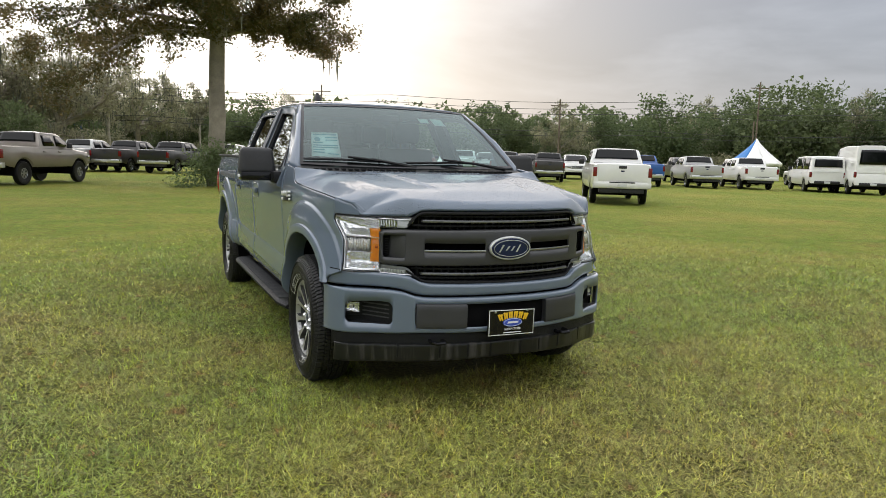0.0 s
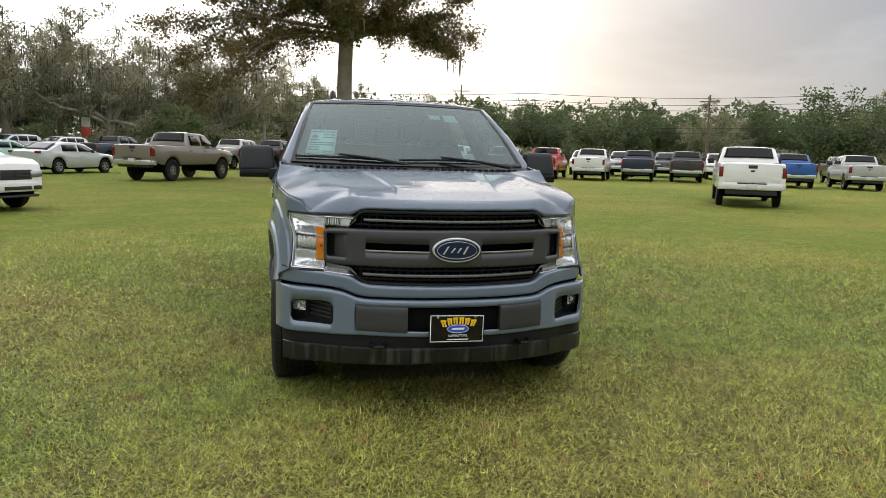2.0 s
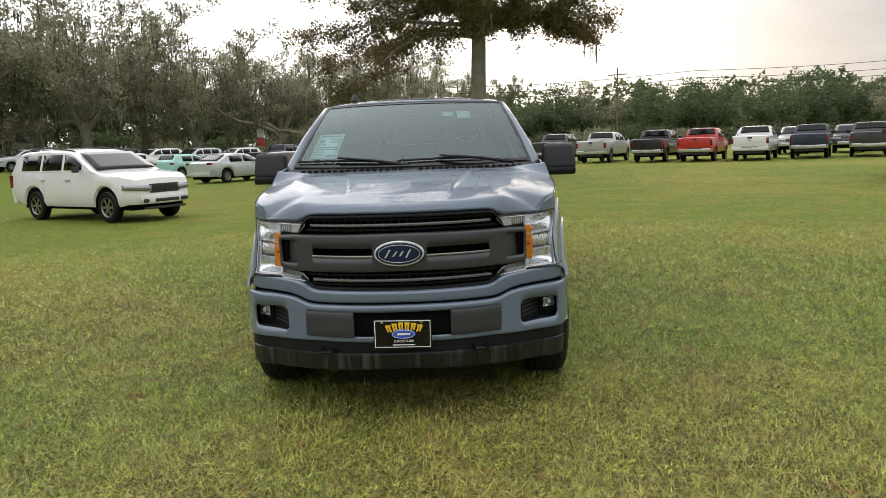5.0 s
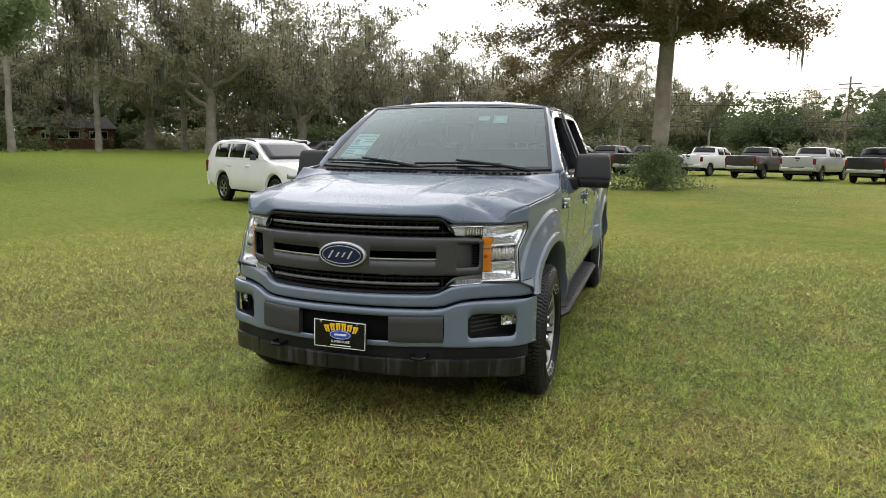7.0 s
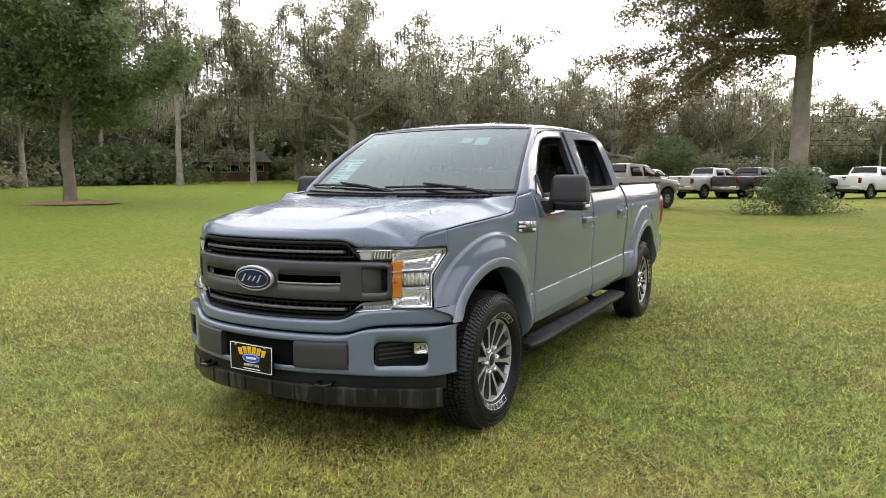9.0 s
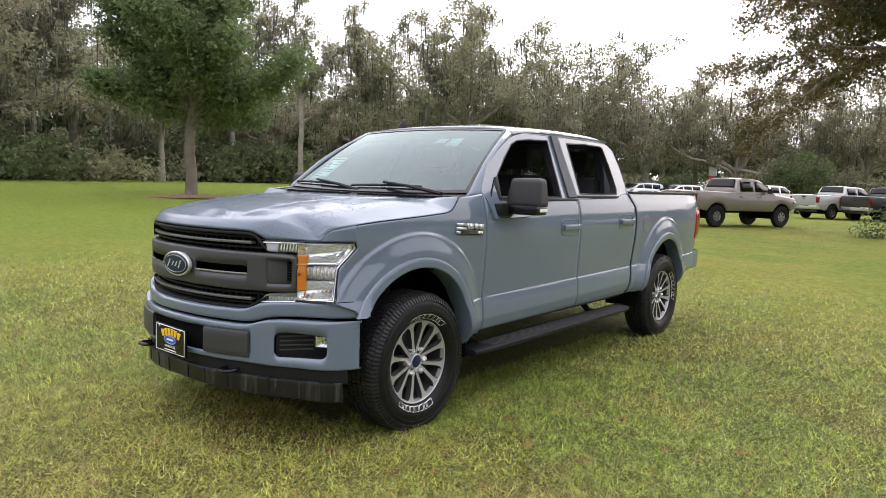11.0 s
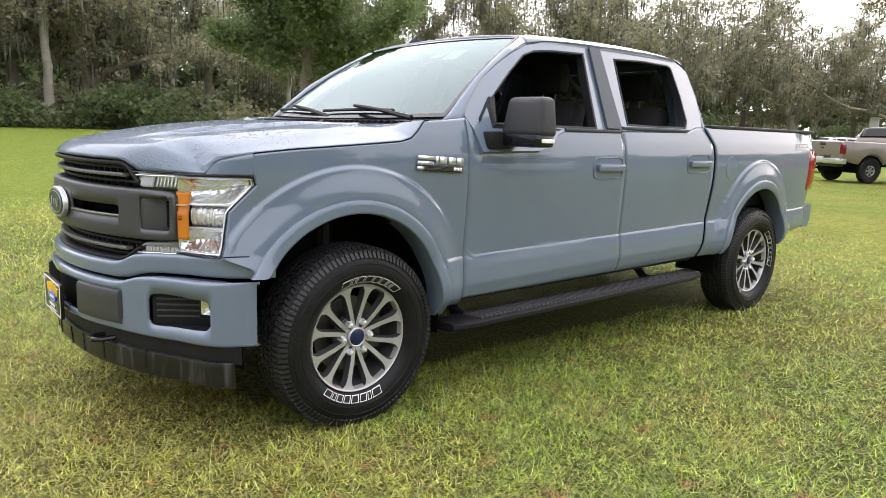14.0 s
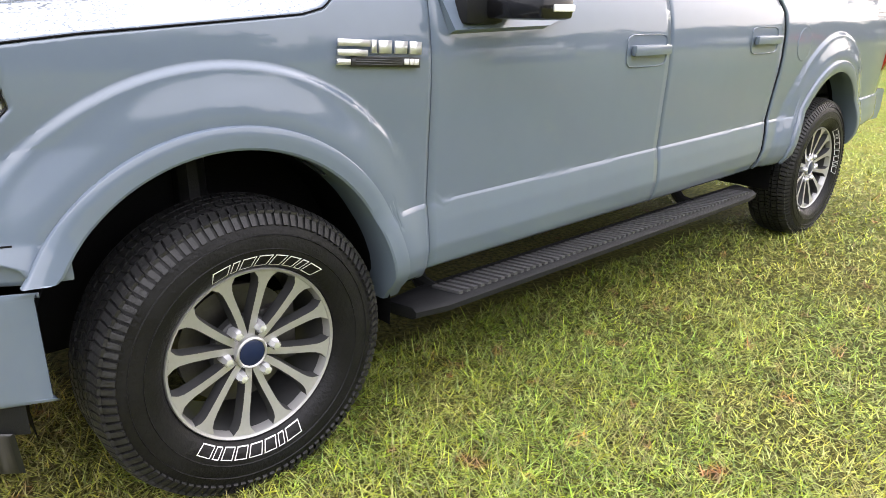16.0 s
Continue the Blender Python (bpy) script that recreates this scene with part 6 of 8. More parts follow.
# ---- parked vehicles ----
CAR_GLASS = mat("car_glass", (0.004, 0.005, 0.0055), 0.05, 0.0, 0.0, 0.2, 3, spec=0.26)
CAR_BLACK = mat("car_black_trim", (0.02, 0.02, 0.022), 0.55, 0, 0, 0.2, 5)
CAR_CHROME = mat("car_bumper_chrome", (0.62, 0.63, 0.64), 0.28, 0.75, 0, 0.1, 6)
CAR_RIM = mat("car_rim", (0.34, 0.35, 0.36), 0.3, 0.9, 0, 0.1, 9)
CAR_RED = mat("car_red_lens", (0.15, 0.006, 0.008), 0.2, 0, 0.5, 0.1, 20)
CAR_LAMP = mat("car_clear_lamp", (0.27, 0.275, 0.285), 0.12, 0.4, 0.6, 0.1, 30)
CAR_PLATE = mat("car_plate", (0.55, 0.56, 0.54), 0.5, 0, 0, 0.1, 40)
PAINTS = {
    "white": (0.72, 0.72, 0.70), "black": (0.012, 0.012, 0.014), "red": (0.46, 0.018, 0.012), "navy": (0.012, 0.02, 0.045), "dark grey": (0.045, 0.042, 0.042),
    "blue": (0.012, 0.085, 0.32), "silver": (0.42, 0.42, 0.41), "tan grey": (0.215, 0.188, 0.160), "pale silver": (0.52, 0.54, 0.55), "mint": (0.33, 0.60, 0.56), "grey": (0.20, 0.20, 0.205),
}


def car_paint(c):
    return mat(c.replace(" ", "_") + "_car_paint", PAINTS[c], 0.35, 0.25 if c in ("silver", "pale silver", "tan grey", "grey", "dark grey") else 0.0, 0.45 if c in ("black", "navy", "dark grey") else 0.8, 0.06, 1.2)


# front overhang, wheelbase, rear overhang, half width, tyre radius; then deck line, roof line and side window spans along y
STYLES = {
    "pickup": dict(fo=0.93, wb=3.70, ro=1.22, w=1.0, R=0.40, sill=0.52, deck=((-0.93, 1.02), (-0.86, 1.16), (0.45, 1.33), (2.80, 1.36), (2.86, 1.38), (4.85, 1.40), (4.92, 1.36)),
                   roof=((0.45, 1.34), (1.20, 1.84), (1.45, 1.90), (2.3, 1.93), (2.65, 1.90), (2.86, 1.38)), wins=((0.95, 1.72), (1.86, 2.58)), belt=1.37, bed=(2.93, 4.80)),
    "old_pickup": dict(fo=0.92, wb=3.53, ro=1.22, w=0.98, R=0.44, sill=0.66, deck=((-0.92, 1.08), (-0.84, 1.22), (0.45, 1.36), (2.55, 1.40), (2.62, 1.42), (4.68, 1.44), (4.75, 1.40)),
                       roof=((0.45, 1.37), (1.12, 1.88), (1.40, 1.97), (2.2, 1.99), (2.42, 1.96), (2.62, 1.42)), wins=((0.88, 1.55), (1.66, 2.35)), belt=1.42, bed=None, bump="chrome"),
    "suv": dict(fo=0.93, wb=2.89, ro=1.05, w=0.92, R=0.36, sill=0.36, deck=((-0.93, 0.80), (-0.86, 0.98), (-0.5, 1.08), (0.40, 1.17), (3.85, 1.24), (3.94, 1.10)),
                roof=((0.30, 1.15), (1.15, 1.60), (1.5, 1.68), (2.4, 1.72), (3.3, 1.69), (3.62, 1.62), (3.90, 1.20)), wins=((0.85, 1.55), (1.66, 2.45), (2.56, 3.35)), belt=1.19, bed=None),
    "sedan": dict(fo=0.95, wb=2.78, ro=1.08, w=0.91, R=0.33, sill=0.28, deck=((-0.95, 0.66), (-0.88, 0.78), (-0.2, 0.90), (0.45, 0.97), (2.9, 1.04), (3.75, 1.06), (3.86, 0.98)),
                  roof=((0.38, 0.96), (1.15, 1.38), (1.5, 1.44), (2.1, 1.46), (2.6, 1.41), (3.35, 1.05)), wins=((0.85, 1.62), (1.72, 2.55)), belt=0.99, bed=None),
    "hatch": dict(fo=0.80, wb=2.50, ro=0.68, w=0.86, R=0.31, sill=0.28, deck=((-0.80, 0.70), (-0.72, 0.82), (0.30, 0.98), (2.9, 1.06), (3.18, 0.95)),
                  roof=((0.22, 0.96), (1.0, 1.38), (1.35, 1.46), (2.0, 1.48), (2.75, 1.42), (3.12, 1.04)), wins=((0.75, 1.50), (1.60, 2.35)), belt=1.0, bed=None),
    "van": dict(fo=0.95, wb=3.30, ro=1.25, w=1.0, R=0.36, sill=0.42, deck=((-0.95, 0.90), (-0.88, 1.08), (0.10, 1.28), (4.45, 1.32), (4.55, 1.2)),
                roof=((-0.05, 1.25), (0.75, 1.90), (1.2, 2.07), (2.5, 2.12), (4.3, 2.10), (4.52, 1.95), (4.55, 1.25)), wins=((0.45, 1.35), (1.5, 2.8), (2.9, 4.2)), belt=1.30, bed=None, upright=True),
    "tall_van": dict(fo=1.0, wb=3.75, ro=1.25, w=1.03, R=0.37, sill=0.42, deck=((-1.0, 0.95), (-0.92, 1.12), (0.0, 1.34), (4.9, 1.40), (5.0, 1.2)),
                     roof=((-0.10, 1.30), (0.75, 2.15), (1.2, 2.62), (2.5, 2.74), (4.8, 2.72), (4.97, 2.55), (5.0, 1.3)), wins=((0.45, 1.35),), belt=1.40, bed=None, upright=True),
}


def car_wheel(parent, x, y, R, rimR):
    s = 1 if x > 0 else -1
    w = new("wheel")
    w.parent = parent
    w.matrix_local = pose(0, y, R)
    bm = bmesh.new()
    lathe(bm, [(x - s * 0.20, rimR), (x - s * 0.21, R - 0.03), (x - s * 0.18, R), (x - s * 0.04, R), (x - s * 0.005, R - 0.03), (x, rimR + 0.03), (x - s * 0.015, rimR)], 28)
    part("tyre", bm, RUBBER, w)
    bm = bmesh.new()
    lathe(bm, [(x - s * 0.02, rimR), (x - s * 0.02, rimR - 0.025), (x - s * 0.06, rimR - 0.03), (x - s * 0.07, 0.0)], 28)
    part("wheel_dish", bm, CAR_BLACK, w)
    bm = bmesh.new()
    for k in range(6):
        a = 2 * math.pi * k / 6
        d, n = Vector((0, math.cos(a), math.sin(a))), Vector((0, -math.sin(a), math.cos(a)))
        o = Vector((x - s * 0.03, 0, 0))
        grid(bm, [[o + d * r + n * q for q in (-wd, wd)] for r, wd in ((0.0, 0.03), (rimR * 0.5, 0.028), (rimR - 0.015, 0.045))])
    lathe(bm, [(x - s * 0.012, rimR), (x - s * 0.010, rimR - 0.012), (x - s * 0.03, rimR - 0.028)], 28)
    part("rim", bm, CAR_RIM, w)


def car(style, color, label, category, rim=0.23, name=None):
    """A parked vehicle with its front axle at the origin and its nose towards -y."""
    S = STYLES[style]
    P = car_paint(color)
    T = thing(name or {"pickup": "pickup_truck", "old_pickup": "pickup_truck", "suv": "suv", "sedan": "sedan_car", "hatch": "hatchback_car", "van": "van", "tall_van": "van"}[style], pose(0, 0, 0), label, category)
    y0, y1, w, R = -S["fo"], S["wb"] + S["ro"], S["w"], S["R"]
    up = S.get("upright", False)
    dx, dz = zip(*S["deck"])
    rx, rz = zip(*S["roof"])
    deck = lambda y: lerp(y, dx, dz)
    roof = lambda y: lerp(y, rx, rz)

    def half(y):
        f = 1 - (0.16 if S["R"] > 0.365 else 0.30) * (1 - min(1.0, max(0.0, (y - y0) / 0.75))) ** 2.6
        b = smooth(y1, y1 - 0.35, y) * 0.05 + 0.95
        return w * f * b

    def low(y):
        z = S["sill"] + 0.10 * smooth(y0 + 0.6, y0, y) + 0.12 * smooth(y1 - 0.7, y1, y)
        for cy in (0.0, S["wb"]):
            a = R + 0.085
            if abs(y - cy) < a:
                z = max(z, R + 0.02 + math.sqrt(a * a - (y - cy) ** 2))
        return z
    ys = sorted(set(np.round(np.concatenate([np.linspace(y0, y1, 34), np.array([cy + a * (R + 0.085) for cy in (0, S["wb"]) for a in (-1, -0.97, -0.85, -0.6, -0.3, 0, 0.3, 0.6, 0.85, 0.97, 1)]), np.array(dx)]), 3)))
    bm = bmesh.new()
    rows = []
    for y in ys:
        lo, hi, h = low(y), deck(y), half(y)
        lo = min(lo, hi - 0.05)
        m = [(0.93 * h, lo), (0.985 * h, lo + (hi - lo) * 0.12), (h, lo + (hi - lo) * 0.45), (0.985 * h, lo + (hi - lo) * 0.72), (0.955 * h, hi - 0.03), (0.91 * h, hi), (0.45 * h, hi + 0.02), (0, hi + 0.025)]
        rows.append([(x, y, z) for x, z in m] + [(-x, y, z) for x, z in m[-2::-1]])
    vs = grid(bm, rows)
    bm.faces.new(vs[0]), bm.faces.new(vs[-1][::-1])
    body = part("body", bm, P, T, "", 30)
    # near-black blocks stand in for the shaded underside and arches
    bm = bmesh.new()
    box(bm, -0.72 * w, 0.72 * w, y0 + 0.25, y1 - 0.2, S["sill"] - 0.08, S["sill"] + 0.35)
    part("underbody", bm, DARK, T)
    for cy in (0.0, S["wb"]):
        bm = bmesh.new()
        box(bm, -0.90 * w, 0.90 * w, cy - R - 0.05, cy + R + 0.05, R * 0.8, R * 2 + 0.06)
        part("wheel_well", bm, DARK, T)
    # cabin
    tw = 0.80 if not up else 0.86
    ridge = max(rz)

    def cab_x(y, z):
        b = S["belt"]
        return half(y) * (0.955 - (0.955 - tw) * max(0.0, (z - b)) / (ridge - b))
    yc = np.linspace(rx[0], rx[-1], 30)
    bm = bmesh.new()
    rows = []
    for y in yc:
        zt, zb = roof(y), min(deck(y) - 0.02, roof(y) - 0.001)
        e = cab_x(y, zt)
        m = [(cab_x(y, zb), zb), (cab_x(y, zb + (zt - zb) * 0.5), zb + (zt - zb) * 0.5), (cab_x(y, zt - 0.05), max(zb, zt - 0.05)), (e - 0.03, zt - 0.012), (e - 0.10, zt), (e * 0.5, zt + 0.02), (0, zt + 0.025)]
        rows.append([(x, y, z) for x, z in m] + [(-x, y, z) for x, z in m[-2::-1]])
    vs = grid(bm, rows)
    bm.faces.new(vs[0]), bm.faces.new(vs[-1][::-1])
    cabin = part("cabin", bm, P, T, "", 30)
    # glass: front, rear, sides
    def slope(i0, i1, k0, k1, wide):
        bm2 = bmesh.new()
        rr = []
        for u in np.linspace(-1, 1, 9):
            r = []
            for v in np.linspace(k0, k1, 7):
                y = rx[i0] + (rx[i1] - rx[i0]) * v
                z = roof(y)
                r.append((u * wide * (cab_x(y, z) - 0.05), y, z + 0.052 - 0.012 * u * u))
            rr.append(r)
        grid(bm2, rr)
        return bm2
    solid(part("windscreen", slope(0, 1, 0.06, 0.97, 0.96), CAR_GLASS, cabin), 0.008, 1)
    n = len(rx)
    bm = slope(n - 2, n - 1, 0.08, 0.72 if style not in ("sedan",) else 0.92, 0.90)
    if style in ("pickup", "old_pickup"):
        for v in bm.verts:
            v.co.y += 0.012
    solid(part("rear_window", bm, CAR_GLASS, cabin), 0.008, 1)
    for a, b in S["wins"]:
        for s in (1, -1):
            bm = bmesh.new()
            top = lambda y: min(roof(y) - 0.10, ridge - 0.13)
            k = np.linspace(a, b, 6)
            lo_z = S["belt"] + 0.035
            low_pts = [(y, lo_z) for y in k if top(y) > lo_z + 0.02]
            hi_pts = [(y, top(y)) for y in k[::-1] if top(y) > lo_z + 0.02]
            bm.faces.new([bm.verts.new((s * (cab_x(y, z) + 0.004), y, z)) for y, z in low_pts + hi_pts])
            solid(part("side_window", bm, CAR_GLASS, cabin), 0.010, 0)
    # lamps, bumpers, mirrors, grille, plate
    zf = deck(y0 + 0.06)
    hz = zf - 0.16
    for s in (1, -1):
        bm = bmesh.new()
        rows = []
        for t in np.linspace(0, 1, 11):
            y = y0 - 0.010 + 0.34 * max(0.0, t - 0.45) ** 1.3 / 0.46
            x = half(max(y, y0)) * (0.54 + 0.46 * min(1, t / 0.5)) + 0.008
            rows.append([(s * x, y, hz - 0.095 + 0.055 * t), (s * x, y, hz + 0.045 + 0.025 * t)] if style == "suv" else [(s * x, y, hz - 0.075 + 0.06 * t), (s * x, y, hz + 0.07)])
        grid(bm, rows)
        solid(part("headlamp", bm, CAR_LAMP, T), 0.02, 0)
        bm = bmesh.new()
        tall = style in ("pickup", "old_pickup", "van", "tall_van", "suv")
        zr = deck(y1 - 0.10) - (0.02 if not tall else 0.12)
        zl = zr - (0.32 if tall else 0.11)
        hx = half(y1 - 0.05)
        box(bm, min(s * (hx - (0.115 if tall else 0.22)), s * (hx + 0.012)), max(s * (hx - (0.115 if tall else 0.22)), s * (hx + 0.012)), y1 - 0.14, y1 + 0.014, zl, zr, 0.015)
        part("tail_lamp", bm, CAR_RED, T, "red tail lamp")
        bm = bmesh.new()
        ym = rx[0] + 0.42 * (rx[1] - rx[0]) + 0.15
        big = 1.0 if style in ("pickup", "old_pickup", "van", "tall_van") else 0.7
        box(bm, min(s * (half(ym) + 0.02), s * (half(ym) + 0.02 + 0.20 * big)), max(s * (half(ym) + 0.02), s * (half(ym) + 0.02 + 0.20 * big)), ym, ym + 0.10, S["belt"] - 0.02, S["belt"] + 0.17 * big, 0.025)
        part("wing_mirror", bm, CAR_BLACK, T)
        for yy in [0.62 + (S["wins"][0][1] - 0.9), S["wins"][min(1, len(S["wins"]) - 1)][1] - 0.14]:
            bm = bmesh.new()
            box(bm, min(s * (half(yy) - 0.02), s * (half(yy) + 0.022)), max(s * (half(yy) - 0.02), s * (half(yy) + 0.022)), yy, yy + 0.2, S["belt"] - 0.20, S["belt"] - 0.16, 0.008)
            part("door_handle", bm, P, body)
    chrome = S.get("bump") == "chrome" or (style == "pickup")
    for nm, yb, sg in (("front_bumper", y0, -1), ("rear_bumper", y1, 1)):
        bm = bmesh.new()
        rows = []
        zb = (S["sill"] + 0.06, S["sill"] + 0.26)
        if style == "old_pickup":
            zb = (0.66, 0.84)
        for u in np.linspace(-1, 1, 13):
            h = half(yb - sg * 0.12)
            y = yb + sg * (0.075 if chrome or nm == "front_bumper" else 0.03) - sg * 0.30 * abs(u) ** 4 * (0.8 if sg < 0 else 0.35)
            rows.append([(u * h, y - sg * 0.16, zb[1]), (u * h, y - sg * 0.01, zb[1]), (u * h, y, zb[1] - 0.03), (u * h, y, zb[0] + 0.04), (u * h, y - sg * 0.03, zb[0]), (u * h, y - sg * 0.16, zb[0])])
        vs = grid(bm, rows, close=True)
        bm.faces.new(vs[0]), bm.faces.new(vs[-1])
        part(nm, bm, (P if color == "white" else CAR_CHROME) if chrome else (P if style != "van" and style != "tall_van" else CAR_BLACK), T, "", 45)
    bm = bmesh.new()
    gw = 0.43 * w
    box(bm, -gw, gw, y0 - 0.010, y0 + 0.06, hz - 0.13, hz + 0.075, 0.012)
    part("grille", bm, CAR_BLACK, T)
    for k in range(3):
        bm = bmesh.new()
        box(bm, -gw + 0.02, gw - 0.02, y0 - 0.022, y0, hz - 0.11 + 0.055 * k, hz - 0.095 + 0.055 * k, 0.003)
        part("grille_bar", bm, CAR_CHROME if style in ("pickup", "old_pickup") else CAR_BLACK, T)
    bm = bmesh.new()
    box(bm, -0.155, 0.155, y1 + 0.02, y1 + 0.085, S["sill"] + 0.10, S["sill"] + 0.245, 0.004)
    part("rear_plate", bm, CAR_PLATE, T, "pale rear plate")
    if style in ("pickup", "old_pickup"):
        zt = deck(y1 - 0.2)
        bm = bmesh.new()
        box(bm, -0.80 * w, 0.80 * w, y1 - 0.05, y1 + 0.012, S["sill"] + 0.30, zt - 0.015, 0.014)
        tg = part("tailgate", bm, P, T)
        bm = bmesh.new()
        box(bm, -0.13, 0.13, y1 + 0.005, y1 + 0.020, zt - 0.16, zt - 0.06, 0.008)
        part("tailgate_handle", bm, CAR_BLACK, tg)
        bm = bmesh.new()
        box(bm, -0.06, 0.06, y1 + 0.005, y1 + 0.018, zt - 0.27, zt - 0.215, 0.01)
        part("tailgate_badge", bm, BLUE_OVAL, tg)
        if S["bed"]:
            # dark sheet added on the closed body, for the bed's shaded inside
            bm = bmesh.new()
            box(bm, -0.80 * w, 0.80 * w, S["bed"][0], S["bed"][1], deck(3.5) + 0.020, deck(3.5) + 0.034, 0.004)
            part("bed_dark_sheet", bm, CAR_BLACK, T)
        bm = bmesh.new()
        box(bm, -0.42 * w, 0.42 * w, y1 - 0.06, y1 + 0.082, S["sill"] + 0.24, S["sill"] + 0.276, 0.008)
        part("step_pad", bm, CAR_BLACK, T)
        bm = bmesh.new()
        box(bm, -0.74 * w, 0.74 * w, y1 - 0.28, y1 - 0.03, S["sill"] - 0.10, S["sill"] + 0.06, 0.02)
        part("rear_valance", bm, CAR_BLACK, T)
        bm = bmesh.new()
        tube(bm, [(0, y1 - 0.3, S["sill"] - 0.02), (0, y1 + 0.10, S["sill"] - 0.02)], 0.035, 8)
        part("tow_bar", bm, CAR_BLACK, T)
    if style == "suv":
        for s in (1, -1):
            bm = bmesh.new()
            tube(bm, [(s * 0.66, y, roof(y) + 0.045 if 1.5 < y < 3.3 else roof(y) + 0.01) for y in (1.35, 1.5, 2.4, 3.25, 3.4)], 0.018, 6)
            part("roof_rail", bm, CAR_BLACK, T)
        bm = bmesh.new()
        box(bm, -0.02, 0.02, y0 - 0.026, y0, hz - 0.13, hz + 0.07, 0.004)
        part("grille_bar", bm, CAR_BLACK, T)
        for x0, x1 in ((-0.32, 0.32), (-0.58, -0.38), (0.38, 0.58)):
            bm = bmesh.new()
            yb = y0 - 0.075 + (0.0 if abs(x0) < 0.39 else 0.045)
            box(bm, x0, x1, yb - 0.008, yb + 0.08, 0.455, 0.535, 0.02)
            part("lower_intake", bm, CAR_BLACK, T)
        bm = bmesh.new()
        box(bm, -0.52, 0.52, y0 - 0.060, y0 + 0.12, 0.30, 0.35, 0.02)
        part("front_lip", bm, CAR_BLACK, T)
    for cy in (0.0, S["wb"]):
        for s in (1, -1):
            car_wheel(T, s * (0.965 * w), cy, R, rim)
    return T


def park(T, x, y, az, zoff=0.0):
    """Puts a vehicle with its front axle at x, y and its nose towards the azimuth az (degrees from +x)."""
    T.matrix_world = pose(x, y, lift(x, y) + zoff, 0, 0, az + 90)


def behind(x, y, az, d):
    """The front axle of a vehicle whose rear end stands at x, y."""
    return x + d * math.cos(radians(az)), y + d * math.sin(radians(az))


HEAD = 60.0
made = {}


def stand(style, color, label, x, y, az=HEAD, rear=True, group="parked vehicles on the field"):
    key = (style, color, label)
    S = STYLES[style]
    if rear:
        x, y = behind(x, y, az, S["wb"] + S["ro"])
    cat = "pickup" if "pickup" in style else ("van" if "van" in style else ("SUV" if style == "suv" else "car"))
    if key in made:
        T = copy_thing(made[key], pose(x, y, lift(x, y), 0, 0, az + 90))
    else:
        T = made[key] = car(style, color, label, cat, 0.23 if style in ("pickup", "suv") else (0.19 if style == "old_pickup" else 0.20))
        park(T, x, y, az)
    tagged(T, group=group)
    return T


def build_cars():
    # the long row of pickups seen from behind
    for color, x, y in (("dark grey", 6.2, 41.6), ("silver", 9.0, 39.7), ("black", 11.9, 37.6), ("red", 14.2, 35.9), ("white", 16.8, 34.6), ("navy", 20.2, 34.9), ("dark grey", 23.2, 34.2), ("blue", 26.8, 28.9), ("silver", 30.0, 27.4), ("white", 33.0, 26.0)):
        stand("pickup", color, color + " pickup with chrome bumper parked on grass" if color != "white" else "white pickup with dark glass parked on grass", x, y)
    stand("pickup", "white", "white pickup with dark glass parked on grass", 13.15, 14.38, 58)
    stand("van", "white", "white passenger van parked on grass", 35.27, 23.36, 52)
    stand("tall_van", "white", "white high-roof van parked on grass", 35.64, 20.83, 50)
    # second row, noses towards the first
    for color, x, y in (("white", 21.5, 46.0), ("silver", 24.0, 44.5), ("black", 27.2, 43.4), ("white", 30.2, 41.2), ("white", 33.6, 38.6), ("dark grey", 37.0, 36.4), ("silver", 40.5, 34.0), ("black", 16.0, 50.5), ("white", 12.5, 53.0)):
        stand("pickup", color, color + " pickup facing the first row", x, y, HEAD + 180, False)
    stand("suv", "silver", "silver estate with roof rails behind the pickups", 44.0, 30.5, 60)
    # left of the oak
    stand("old_pickup", "tan grey", "lifted tan-grey older pickup with chrome step bars", -6.8, 24.8, 62)
    for color, x, y in (("silver", -5.64, 41.55), ("dark grey", -3.1, 41.95), ("black", -0.52, 40.55), ("white", -11.2, 47.4), ("navy", -14.4, 47.6), ("white", 3.3, 44.5)):
        stand("pickup", color, color + " pickup parked beyond the oak", x, y)
    stand("sedan", "pale silver", "pale silver sedan parked on grass", -12.35, 29.9, 60)
    stand("hatch", "mint", "mint green hatchback parked on grass", -17.6, 38.4, 62)
    for k, c in enumerate(("white", "pale silver", "white", "dark grey", "white", "pale silver")):
        stand("suv", c, c + " estate in the far row", -19.0 - 3.1 * k, 53.8 - 0.9 * k, 62 + 180, False)
    for k, c in enumerate(("white", "silver")):
        stand("sedan", c, c + " car in the far row", -24.5 - 3.1 * k, 45.5 - 1.2 * k, 62 + 180, False)
    stand("suv", "white", "white crossover with black wheels and roof rails", -7.2, 11.9, -30, False)


build_cars()

